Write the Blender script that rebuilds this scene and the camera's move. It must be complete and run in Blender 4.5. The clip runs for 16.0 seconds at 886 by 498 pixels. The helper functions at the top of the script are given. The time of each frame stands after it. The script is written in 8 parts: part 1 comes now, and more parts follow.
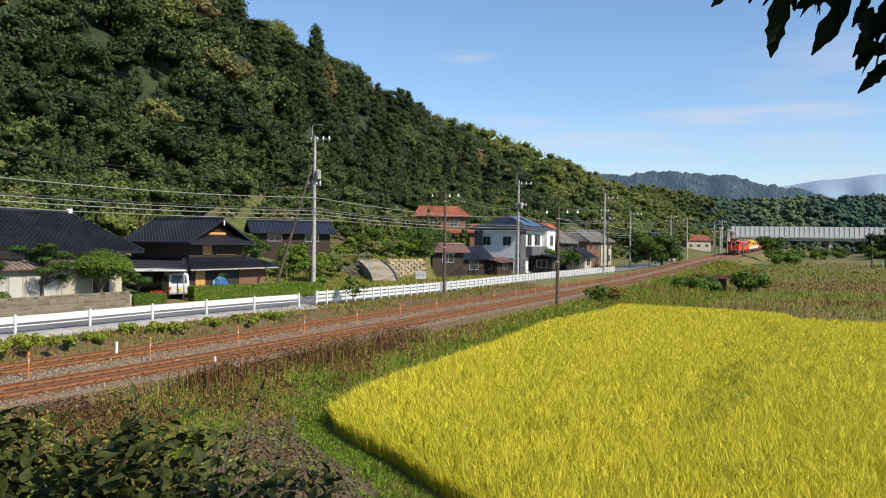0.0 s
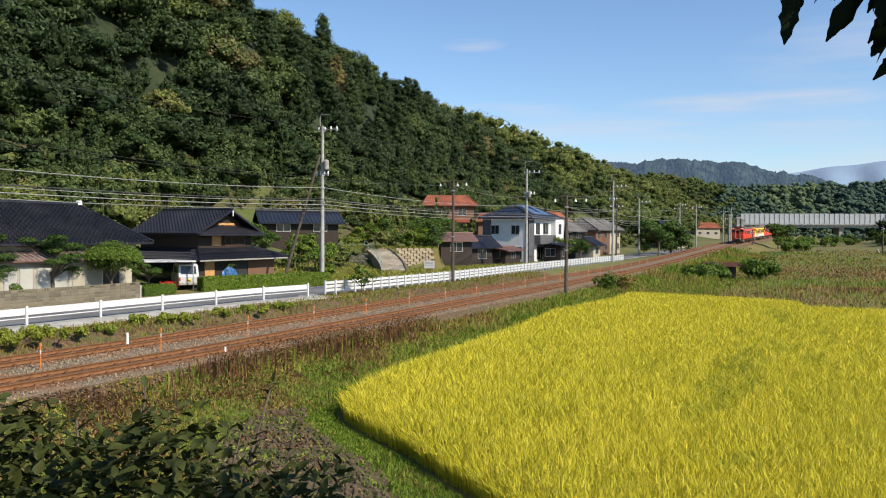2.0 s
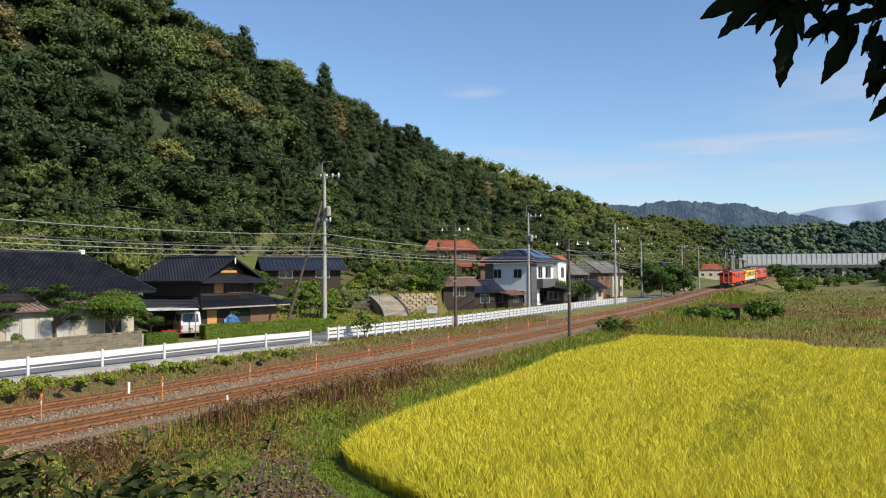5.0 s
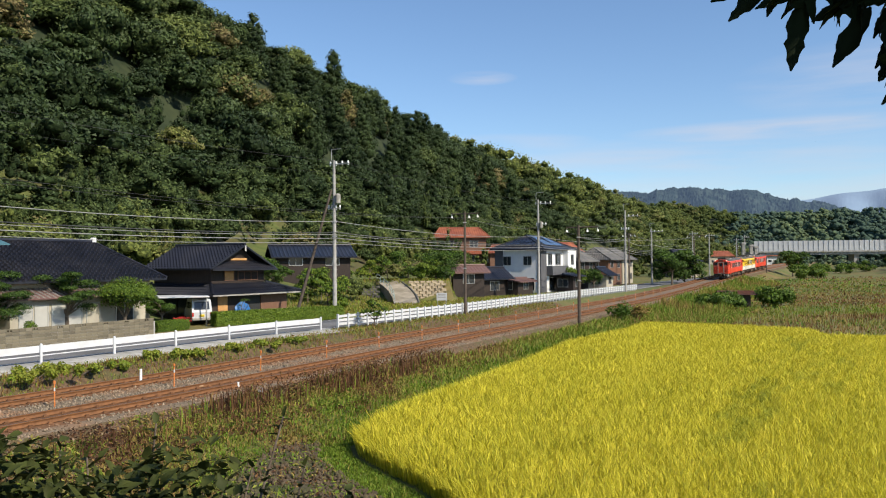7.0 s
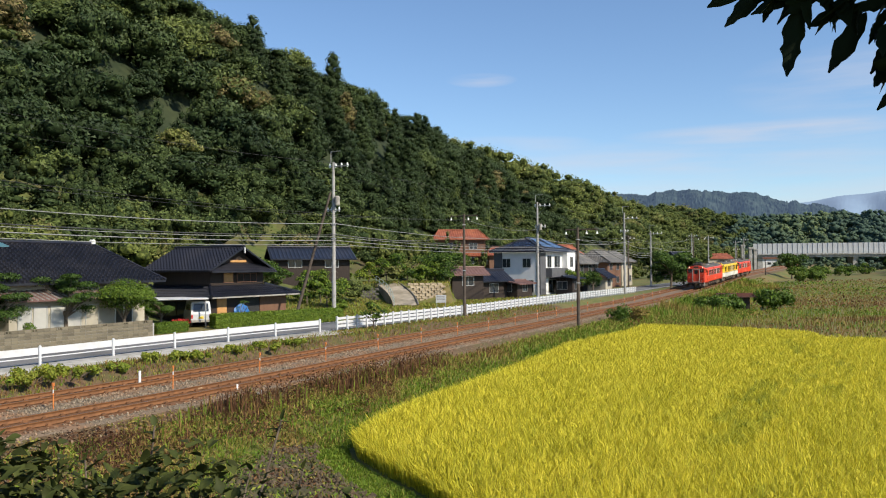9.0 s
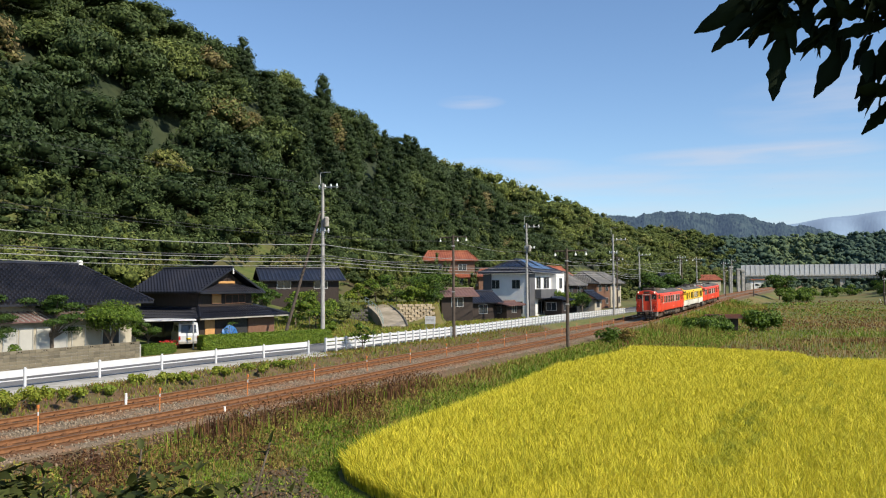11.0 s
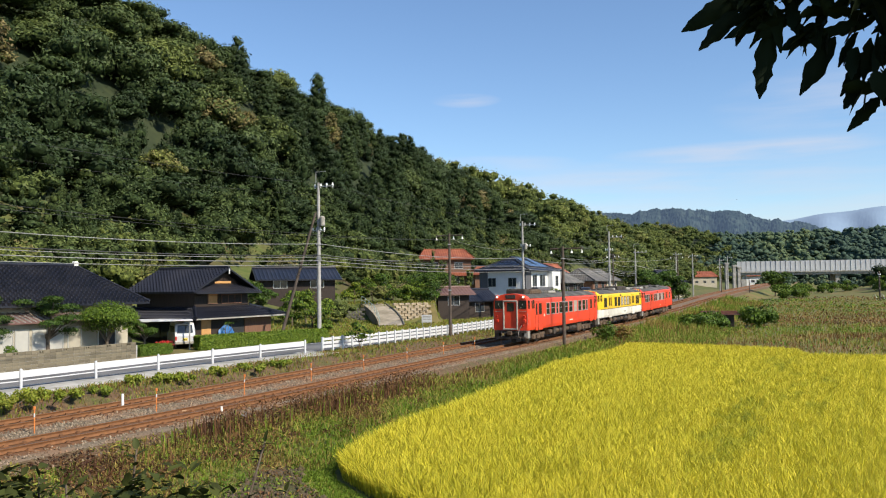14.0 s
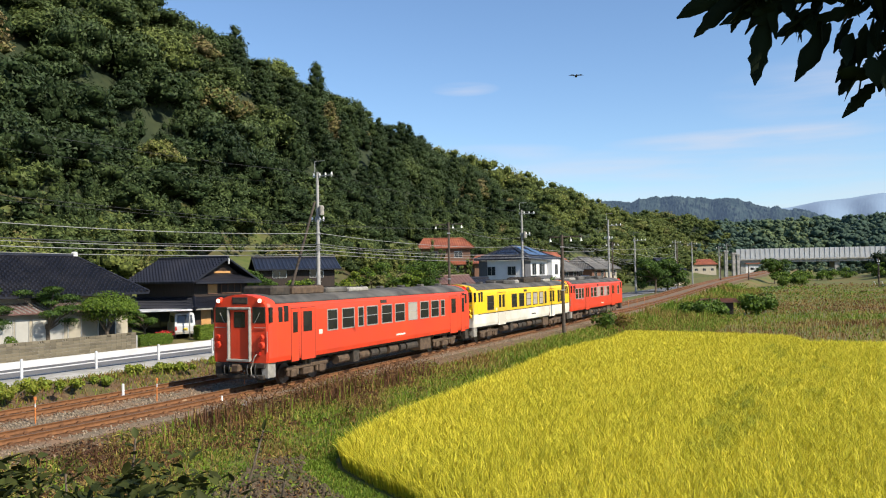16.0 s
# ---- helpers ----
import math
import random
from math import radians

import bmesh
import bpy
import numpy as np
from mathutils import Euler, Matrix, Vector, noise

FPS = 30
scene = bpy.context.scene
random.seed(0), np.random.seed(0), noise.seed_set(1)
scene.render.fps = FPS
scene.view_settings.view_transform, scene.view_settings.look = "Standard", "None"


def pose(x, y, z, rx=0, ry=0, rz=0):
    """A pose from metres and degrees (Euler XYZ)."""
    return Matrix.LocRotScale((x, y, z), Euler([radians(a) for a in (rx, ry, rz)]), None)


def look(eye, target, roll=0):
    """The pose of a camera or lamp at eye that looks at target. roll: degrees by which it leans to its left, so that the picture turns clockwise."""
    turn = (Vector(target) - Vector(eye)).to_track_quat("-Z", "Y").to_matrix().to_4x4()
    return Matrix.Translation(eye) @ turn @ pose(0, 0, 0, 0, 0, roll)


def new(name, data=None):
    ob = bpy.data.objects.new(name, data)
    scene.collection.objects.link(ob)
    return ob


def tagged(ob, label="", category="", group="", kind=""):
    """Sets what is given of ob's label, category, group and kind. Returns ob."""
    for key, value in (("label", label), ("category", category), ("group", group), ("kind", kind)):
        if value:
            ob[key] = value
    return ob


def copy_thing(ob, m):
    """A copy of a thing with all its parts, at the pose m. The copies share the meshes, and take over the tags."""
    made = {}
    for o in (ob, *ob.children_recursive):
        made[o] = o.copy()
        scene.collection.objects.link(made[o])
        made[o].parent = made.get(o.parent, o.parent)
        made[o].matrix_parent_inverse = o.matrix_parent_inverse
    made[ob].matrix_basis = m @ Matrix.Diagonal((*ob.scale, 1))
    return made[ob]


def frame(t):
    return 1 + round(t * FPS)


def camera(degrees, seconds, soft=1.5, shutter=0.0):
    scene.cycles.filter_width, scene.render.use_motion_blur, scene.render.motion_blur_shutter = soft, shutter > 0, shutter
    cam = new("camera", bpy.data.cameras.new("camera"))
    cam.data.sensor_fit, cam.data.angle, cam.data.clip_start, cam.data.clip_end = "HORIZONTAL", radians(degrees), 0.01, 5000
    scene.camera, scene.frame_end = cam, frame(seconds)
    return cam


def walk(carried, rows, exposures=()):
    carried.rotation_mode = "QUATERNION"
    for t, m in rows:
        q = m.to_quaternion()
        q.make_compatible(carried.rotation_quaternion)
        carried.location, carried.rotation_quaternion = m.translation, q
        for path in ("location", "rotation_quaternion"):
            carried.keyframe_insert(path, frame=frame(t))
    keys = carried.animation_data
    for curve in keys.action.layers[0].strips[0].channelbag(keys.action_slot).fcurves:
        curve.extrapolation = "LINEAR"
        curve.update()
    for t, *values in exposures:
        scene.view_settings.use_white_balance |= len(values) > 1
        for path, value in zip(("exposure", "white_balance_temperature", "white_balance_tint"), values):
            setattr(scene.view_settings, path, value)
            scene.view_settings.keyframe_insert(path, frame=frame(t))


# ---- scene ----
cam = camera(56.99, 16.0, soft=1.1)
EYE = (0.0, 0.0, 4.4)
PATH = [
    (0.0, pose(-0.000, -0.000, 4.400, 89.55, -0.70, 0.00)),
    (0.5, pose(-0.012, 0.011, 4.400, 90.38, -0.33, -0.66)),
    (1.0, pose(-0.010, 0.000, 4.400, 90.20, -0.03, -0.77)),
    (1.5, pose(-0.007, 0.007, 4.399, 89.74, -0.18, -0.48)),
    (2.0, pose(-0.006, 0.010, 4.405, 88.79, -0.34, 0.58)),
    (2.5, pose(-0.009, 0.015, 4.407, 89.01, -0.02, 1.90)),
    (3.0, pose(-0.013, 0.019, 4.409, 90.61, 0.35, 3.71)),
    (3.5, pose(-0.004, 0.019, 4.412, 91.51, 0.29, 2.78)),
    (4.0, pose(-0.002, 0.020, 4.411, 91.69, 0.16, 0.89)),
    (6.5, pose(0.003, 0.019, 4.406, 92.17, 0.54, 0.84)),
    (7.0, pose(0.003, 0.020, 4.404, 91.04, 0.45, 1.43)),
    (7.5, pose(0.005, 0.031, 4.395, 88.52, 0.67, 2.75)),
    (8.0, pose(0.010, 0.023, 4.395, 87.92, 0.96, 2.76)),
    (8.5, pose(0.013, 0.021, 4.397, 88.69, 0.91, 2.05)),
    (9.0, pose(0.008, 0.013, 4.409, 91.19, 0.40, 1.38)),
    (9.5, pose(0.004, 0.011, 4.409, 92.32, 0.26, 0.87)),
    (12.0, pose(0.012, -0.002, 4.413, 92.76, 0.37, 0.61)),
    (12.5, pose(0.017, -0.012, 4.412, 92.83, 0.41, 0.67)),
    (13.0, pose(0.019, -0.016, 4.412, 92.79, 0.59, 0.55)),
    (13.5, pose(0.020, -0.012, 4.411, 92.69, 0.69, 0.43)),
    (14.0, pose(0.020, -0.007, 4.411, 92.56, 0.76, 0.38)),
    (14.5, pose(0.023, -0.007, 4.409, 92.46, 0.92, 0.38)),
    (15.0, pose(0.024, -0.006, 4.411, 92.43, 0.95, 0.45)),
    (15.5, pose(0.024, -0.012, 4.409, 92.40, 0.94, 0.41)),
    (16.0, pose(0.030, -0.009, 4.409, 91.78, 1.01, 0.35)),
]
walk(cam, PATH, [(0.0, 0.5), (3.0, 0.46), (6.5, 0.42), (9.5, 0.43), (12.5, 0.48), (15.5, 0.55), (16.0, 0.55)])

# ---- world and sun ----
SUN_AZ, SUN_EL = 127.0, 40.0     # degrees clockwise from the view axis, and above the horizon
sun_way = Vector((math.sin(radians(SUN_AZ)) * math.cos(radians(SUN_EL)),
                  math.cos(radians(SUN_AZ)) * math.cos(radians(SUN_EL)), math.sin(radians(SUN_EL))))
world = bpy.data.worlds.new("world")
scene.world = world
world.use_nodes = True
wn = world.node_tree
wn.nodes.clear()
w_out = wn.nodes.new("ShaderNodeOutputWorld")
w_bg = wn.nodes.new("ShaderNodeBackground")
w_sky = wn.nodes.new("ShaderNodeTexSky")
w_sky.sky_type, w_sky.sun_disc = "NISHITA", False
w_sky.sun_elevation, w_sky.sun_rotation = radians(SUN_EL), radians(SUN_AZ)
w_sky.air_density, w_sky.dust_density, w_sky.ozone_density = 1.0, 0.25, 5.0
# thin streaks of high cloud: (slope across, height, half width, half height, strength)
def w_math(op, a, b=None):
    n = wn.nodes.new("ShaderNodeMath")
    n.operation = op
    for k, v in enumerate((a, b)):
        if v is not None:
            if isinstance(v, (int, float)):
                n.inputs[k].default_value = v
            else:
                wn.links.new(v, n.inputs[k])
    return n.outputs[0]


w_tc = wn.nodes.new("ShaderNodeTexCoord")
w_sep = wn.nodes.new("ShaderNodeSeparateXYZ")
wn.links.new(w_tc.outputs["Generated"], w_sep.inputs[0])
w_map = wn.nodes.new("ShaderNodeMapping")
w_map.inputs["Scale"].default_value = (1.5, 1.5, 14.0)
w_noise = wn.nodes.new("ShaderNodeTexNoise")
w_noise.inputs["Scale"].default_value, w_noise.inputs["Detail"].default_value = 5.0, 7.0
wn.links.new(w_tc.outputs["Generated"], w_map.inputs["Vector"])
wn.links.new(w_map.outputs["Vector"], w_noise.inputs["Vector"])
w_slope = w_math("DIVIDE", w_sep.outputs["X"], w_math("MAXIMUM", w_sep.outputs["Y"], 0.05))
w_sum = None
for cx, cz, sx, sz, amount in ((0.38, 0.150, 0.19, 0.013, 0.8), (0.025, 0.222, 0.045, 0.009, 0.6), (0.06, 0.146, 0.11, 0.012, 0.35), (0.50, 0.195, 0.18, 0.045, 0.42), (0.24, 0.125, 0.30, 0.022, 0.25), (0.35, 0.075, 0.70, 0.075, 0.40)):
    dx = w_math("DIVIDE", w_math("SUBTRACT", w_slope, cx), sx)
    dz = w_math("DIVIDE", w_math("SUBTRACT", w_sep.outputs["Z"], cz), sz)
    d = w_math("SUBTRACT", 1.0, w_math("ADD", w_math("MULTIPLY", dx, dx), w_math("MULTIPLY", dz, dz)))
    f = w_math("MULTIPLY", w_math("MAXIMUM", d, 0.0), amount)
    w_sum = f if w_sum is None else w_math("ADD", w_sum, f)
w_fac = w_math("MULTIPLY", w_sum, w_math("MULTIPLY", w_math("MAXIMUM", w_math("SUBTRACT", w_noise.outputs["Fac"], 0.30), 0.0), 2.4))
w_mix = wn.nodes.new("ShaderNodeMixRGB")
w_mix.inputs[2].default_value = (4.3, 4.4, 4.95, 1)
wn.links.new(w_math("MINIMUM", w_fac, 0.85), w_mix.inputs[0])
wn.links.new(w_sky.outputs["Color"], w_mix.inputs[1])
wn.links.new(w_mix.outputs["Color"], w_bg.inputs["Color"])
wn.links.new(w_bg.outputs["Background"], w_out.inputs["Surface"])
w_bg.inputs["Strength"].default_value = 0.116
sun = new("sun", bpy.data.lights.new("sun", "SUN"))
sun.data.energy, sun.data.angle, sun.data.color = 4.9, radians(0.55), (1.0, 0.91, 0.76)
sun.matrix_world = look((60, -40, 80), Vector((60, -40, 80)) - sun_way)

# ---- materials ----


def mat(name, base, second=None, rough=0.8, metal=0.0, scale=3.0, detail=4.0, bump=0.0, bump_scale=None, third=None, third_scale=0.4,
        island=0.0, obj_rand=0.0, attr=None, attr_cols=None, spec=0.4, translucent=0.0, emit=None, stretch=None, contrast=(0.35, 0.65)):
    """A surface: two colours mixed by fine noise, a third by broad noise, and relief."""
    m = bpy.data.materials.new(name)
    m.use_nodes = True
    t = m.node_tree
    b = t.nodes["Principled BSDF"]
    b.inputs["Roughness"].default_value, b.inputs["Metallic"].default_value = rough, metal
    b.inputs["Specular IOR Level"].default_value = spec
    col = lambda c: (c[0], c[1], c[2], 1.0)
    tc = t.nodes.new("ShaderNodeTexCoord")
    src = tc.outputs["Object"]
    if stretch:
        mp = t.nodes.new("ShaderNodeMapping")
        mp.inputs["Scale"].default_value = stretch
        t.links.new(src, mp.inputs["Vector"])
        src = mp.outputs["Vector"]

    def noise_fac(sc, lo=contrast[0], hi=contrast[1], de=detail):
        n = t.nodes.new("ShaderNodeTexNoise")
        n.inputs["Scale"].default_value, n.inputs["Detail"].default_value = sc, de
        t.links.new(src, n.inputs["Vector"])
        r = t.nodes.new("ShaderNodeMapRange")
        r.inputs["From Min"].default_value, r.inputs["From Max"].default_value = lo, hi
        t.links.new(n.outputs["Fac"], r.inputs["Value"])
        return r.outputs["Result"], n.outputs["Fac"]

    def mix(fac, a, c):
        x = t.nodes.new("ShaderNodeMixRGB")
        t.links.new(fac, x.inputs[0])
        if isinstance(a, tuple):
            x.inputs[1].default_value = col(a)
        else:
            t.links.new(a, x.inputs[1])
        x.inputs[2].default_value = col(c)
        return x.outputs["Color"]

    out = None
    if attr and attr_cols:
        at = t.nodes.new("ShaderNodeAttribute")
        at.attribute_name = attr
        rp = t.nodes.new("ShaderNodeValToRGB")
        while len(rp.color_ramp.elements) < len(attr_cols):
            rp.color_ramp.elements.new(0.5)
        for i, c in enumerate(attr_cols):
            rp.color_ramp.elements[i].position = i / (len(attr_cols) - 1)
            rp.color_ramp.elements[i].color = col(c)
        t.links.new(at.outputs["Fac"], rp.inputs["Fac"])
        out = rp.outputs["Color"]
    first = tuple(base) if out is None else out
    if second is not None:
        f, _ = noise_fac(scale)
        out = mix(f, first, tuple(second))
    if third is not None:
        f, _ = noise_fac(third_scale, 0.45, 0.68)
        out = mix(f, out if out is not None else tuple(base), tuple(third))
    if island or obj_rand:
        if island:
            g = t.nodes.new("ShaderNodeNewGeometry")
            rnd = g.outputs["Random Per Island"]
        else:
            g = t.nodes.new("ShaderNodeObjectInfo")
            rnd = g.outputs["Random"]
        amount = island or obj_rand
        r = t.nodes.new("ShaderNodeMapRange")
        r.inputs["To Min"].default_value, r.inputs["To Max"].default_value = 1 - amount, 1 + amount
        t.links.new(rnd, r.inputs["Value"])
        hsv = t.nodes.new("ShaderNodeHueSaturation")
        t.links.new(r.outputs["Result"], hsv.inputs["Value"])
        if out is None:
            hsv.inputs["Color"].default_value = col(base)
        else:
            t.links.new(out, hsv.inputs["Color"])
        out = hsv.outputs["Color"]
    if out is None:
        b.inputs["Base Color"].default_value = col(base)
    else:
        t.links.new(out, b.inputs["Base Color"])
    if bump:
        _, n = noise_fac(bump_scale or scale * 2)
        bp = t.nodes.new("ShaderNodeBump")
        bp.inputs["Strength"].default_value, bp.inputs["Distance"].default_value = min(1.0, bump), 0.02 if bump <= 1 else 0.02 * bump
        t.links.new(n, bp.inputs["Height"])
        t.links.new(bp.outputs["Normal"], b.inputs["Normal"])
    if emit:
        b.inputs["Emission Color"].default_value, b.inputs["Emission Strength"].default_value = col(emit[:3]), emit[3]
    if translucent:
        tr = t.nodes.new("ShaderNodeBsdfTranslucent")
        if out is None:
            tr.inputs["Color"].default_value = col(base)
        else:
            t.links.new(out, tr.inputs["Color"])
        ms = t.nodes.new("ShaderNodeMixShader")
        ms.inputs[0].default_value = translucent
        t.links.new(b.outputs["BSDF"], ms.inputs[1])
        t.links.new(tr.outputs["BSDF"], ms.inputs[2])
        t.links.new(ms.outputs["Shader"], t.nodes["Material Output"].inputs["Surface"])
    return m


M = {}
M["ground"] = mat("valley_ground", (0.070, 0.095, 0.018), (0.13, 0.125, 0.032), 0.95, scale=1.3, third=(0.17, 0.12, 0.045), third_scale=0.11, bump=1.0, bump_scale=5)
M["soil"] = mat("tilled_soil", (0.062, 0.043, 0.024), (0.105, 0.076, 0.046), 0.95, scale=4, bump=1.0, bump_scale=9, third=(0.045, 0.055, 0.016), third_scale=1.0)
M["ballast"] = mat("ballast", (0.105, 0.078, 0.050), (0.19, 0.148, 0.105), 0.95, scale=14, bump=1.0, bump_scale=16, third=(0.20, 0.12, 0.07), third_scale=0.7)
M["stone"] = mat("ballast_stone", (0.15, 0.118, 0.080), (0.235, 0.185, 0.13), 0.9, scale=9, island=0.45, third=(0.22, 0.12, 0.065), third_scale=0.7)
M["rust_bed"] = mat("rust_stained_ballast", (0.180, 0.082, 0.032), (0.105, 0.054, 0.026), 0.95, scale=11, bump=1.0, bump_scale=16)
M["rail"] = mat("rusty_rail", (0.140, 0.062, 0.025), (0.205, 0.090, 0.034), 0.8, scale=6, metal=0.15)
M["railtop"] = mat("polished_rail_head", (0.24, 0.19, 0.16), (0.17, 0.12, 0.09), 0.42, metal=0.8, scale=2)
M["sleeper"] = mat("sleeper", (0.125, 0.054, 0.022), (0.19, 0.088, 0.036), 0.9, scale=6, obj_rand=0.25)
M["asphalt"] = mat("asphalt", (0.13, 0.13, 0.135), (0.17, 0.17, 0.172), 0.9, scale=5, bump=0.4, bump_scale=60, third=(0.10, 0.10, 0.10), third_scale=0.35)
M["concrete"] = mat("weathered_concrete", (0.36, 0.35, 0.33), (0.27, 0.26, 0.24), 0.9, scale=2.2, bump=0.3, bump_scale=25, third=(0.20, 0.195, 0.17), third_scale=0.8)
M["white"] = mat("white_paint", (0.56, 0.57, 0.585), (0.50, 0.50, 0.505), 0.45, scale=2.0)
M["linepaint"] = mat("road_line_paint", (0.62, 0.62, 0.60), (0.42, 0.42, 0.41), 0.8, scale=6)
M["rice_base"] = mat("rice_canopy", (0.25, 0.21, 0.018), (0.15, 0.14, 0.014), 1.0, scale=3.5, third=(0.14, 0.15, 0.016), third_scale=0.16, bump=1.0, bump_scale=14, spec=0.1)
M["dirt"] = mat("brown_dirt", (0.075, 0.046, 0.024), (0.14, 0.085, 0.045), 0.95, scale=5, third=(0.085, 0.080, 0.025), third_scale=0.8, bump=1.0, bump_scale=12)
M["scrub_floor"] = mat("scrubby_slope", (0.060, 0.085, 0.018), (0.105, 0.115, 0.030), 0.95, scale=1.1, third=(0.075, 0.06, 0.024), third_scale=0.15, bump=1.0, bump_scale=4)
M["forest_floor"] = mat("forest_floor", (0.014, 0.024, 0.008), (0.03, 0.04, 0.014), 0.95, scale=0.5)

# ---- mesh helpers ----


def part(name, bm, material, parent=None, label="", smooth=False):
    """Links a bmesh as one mesh object, under a thing or a part."""
    me = bpy.data.meshes.new(name)
    bm.to_mesh(me)
    bm.free()
    me.materials.append(material)
    if smooth:
        me.polygons.foreach_set("use_smooth", [True] * len(me.polygons))
    ob = new(name, me)
    if parent is not None:
        ob.parent = parent
    if label:
        ob["label"] = label
    return ob


def np_mesh(name, verts, quads=None, tris=None, materials=(), attr=None, mat_index=None, smooth=False):
    """A mesh object from arrays; attr: one float per vertex, named tint."""
    verts = np.asarray(verts, np.float32)
    nq = 0 if quads is None else len(quads)
    nt = 0 if tris is None else len(tris)
    loops = np.concatenate([np.asarray(a, np.int32).ravel() for a in (quads, tris) if a is not None and len(a)])
    starts = np.concatenate([np.arange(nq) * 4, nq * 4 + np.arange(nt) * 3]).astype(np.int32)
    me = bpy.data.meshes.new(name)
    me.vertices.add(len(verts))
    me.vertices.foreach_set("co", verts.ravel())
    me.loops.add(len(loops))
    me.loops.foreach_set("vertex_index", loops)
    me.polygons.add(nq + nt)
    me.polygons.foreach_set("loop_start", starts)
    for m in materials:
        me.materials.append(m)
    if mat_index is not None:
        me.polygons.foreach_set("material_index", np.asarray(mat_index, np.int32))
    if smooth:
        me.polygons.foreach_set("use_smooth", np.ones(nq + nt, bool))
    if attr is not None:
        a = me.attributes.new("tint", "FLOAT", "POINT")
        a.data.foreach_set("value", np.asarray(attr, np.float32))
    me.update(calc_edges=True)
    me.validate()
    return new(name, me)


def empty(name, m=None):
    ob = new(name)
    if m is not None:
        ob.matrix_basis = m
    return ob


def box(bm, x0, x1, y0, y1, z0, z1, bevel=0.0):
    geo = bmesh.ops.create_cube(bm, size=1.0, matrix=Matrix.Translation(((x0 + x1) / 2, (y0 + y1) / 2, (z0 + z1) / 2)) @ Matrix.Diagonal((x1 - x0, y1 - y0, z1 - z0, 1)))
    if bevel:
        edges = list({e for v in geo["verts"] for e in v.link_edges})
        bmesh.ops.bevel(bm, geom=edges, offset=bevel, segments=1, affect="EDGES")


def rod(bm, p, q, r0, r1=None, seg=8, caps=True):
    p, q = Vector(p), Vector(q)
    d = q - p
    m = Matrix.Translation((p + q) / 2) @ d.to_track_quat("Z", "Y").to_matrix().to_4x4()
    bmesh.ops.create_cone(bm, cap_ends=caps, segments=seg, radius1=r0, radius2=r0 if r1 is None else r1, depth=d.length, matrix=m)


def solid(bm, pts, faces):
    vs = [bm.verts.new(p) for p in pts]
    for f in faces:
        try:
            bm.faces.new([vs[i] for i in f])
        except ValueError:
            pass


def boxed(name, parent, material, *dims, bevel=0.0, label=""):
    bm = bmesh.new()
    box(bm, *dims, bevel=bevel)
    return part(name, bm, material, parent, label)


# ---- the railway's line ----
LINE = np.array([(-27, -3), (-19.0, 12.0), (-13.0, 23.3), (-8.4, 32.2), (-0.2, 50.2), (7.4, 66.3), (16.4, 86.3), (29, 113.5), (44.0, 146.2), (64.2, 187.8), (84.8, 228), (113, 282.5), (150, 347)], float)
LINE = np.vstack([[(-90, -116), (-58.5, -60), (-42, -30)], LINE, [(205, 430), (300, 570)]])


def spline(P, n):
    out = []
    for i in range(1, len(P) - 2):
        p0, p1, p2, p3 = P[i - 1:i + 3]
        for k in range(n):
            t = k / n
            out.append(0.5 * (2 * p1 + (p2 - p0) * t + (2 * p0 - 5 * p1 + 4 * p2 - p3) * t * t + (3 * p1 - p0 - 3 * p2 + p3) * t ** 3))
    return np.array(out)


CL = spline(LINE, 16)
CS = np.concatenate([[0], np.cumsum(np.hypot(*np.diff(CL, axis=0).T))])
S0 = float(np.interp(0, CL[:, 1] - 32.2, CS))        # along-line zero where the leading coach ends its run
CS = CS - S0
TAN = np.gradient(CL, axis=0)
TAN /= np.hypot(TAN[:, 0], TAN[:, 1])[:, None]


def rise(s):
    """Height of the rails along the line: level, then a gentle climb."""
    return np.interp(s, [-400, 75, 112, 150, 195, 260, 420], [0, 0, 0.45, 1.35, 2.3, 3.4, 5.0])


def on_line(s, q=0.0, z=0.0):
    """The place s metres along the near track, q metres to its right, z above the rail head."""
    x, y = np.interp(s, CS, CL[:, 0]), np.interp(s, CS, CL[:, 1])
    tx, ty = np.interp(s, CS, TAN[:, 0]), np.interp(s, CS, TAN[:, 1])
    return np.array([x + ty * q, y - tx * q, z + rise(s)]).T


def line_coords(x, y):
    """(s, q) of places in the plan."""
    x, y = np.atleast_1d(x).astype(float), np.atleast_1d(y).astype(float)
    s, q = np.empty_like(x), np.empty_like(x)
    for i in range(0, len(x), 20000):
        dx, dy = x[i:i + 20000, None] - CL[None, :, 0], y[i:i + 20000, None] - CL[None, :, 1]
        k = np.argmin(dx * dx + dy * dy, axis=1)
        r = np.arange(len(k))
        ax, ay, tx, ty = dx[r, k], dy[r, k], TAN[k, 0], TAN[k, 1]
        s[i:i + 20000], q[i:i + 20000] = CS[k] + ax * tx + ay * ty, ax * ty - ay * tx
    return s, q


def smooth(a, b, v):
    t = np.clip((v - a) / (b - a), 0, 1)
    return t * t * (3 - 2 * t)


def ripple(x, y, w, seed=0.0):
    """Cheap smooth noise in -1..1 for the ground."""
    return (np.sin(x / w + 1.3 * np.sin(y / w * 0.7 + seed)) + np.sin(y / w * 1.1 + 1.7 * np.sin(x / w * 0.6 + 2 * seed)) + np.sin((x + y) / w * 0.55 + seed * 3)) / 3


FIELD_Z, RICE_Z = -1.27, -0.5
HILL_AXIS = np.array([math.sin(radians(25.0)), math.cos(radians(25.0))])


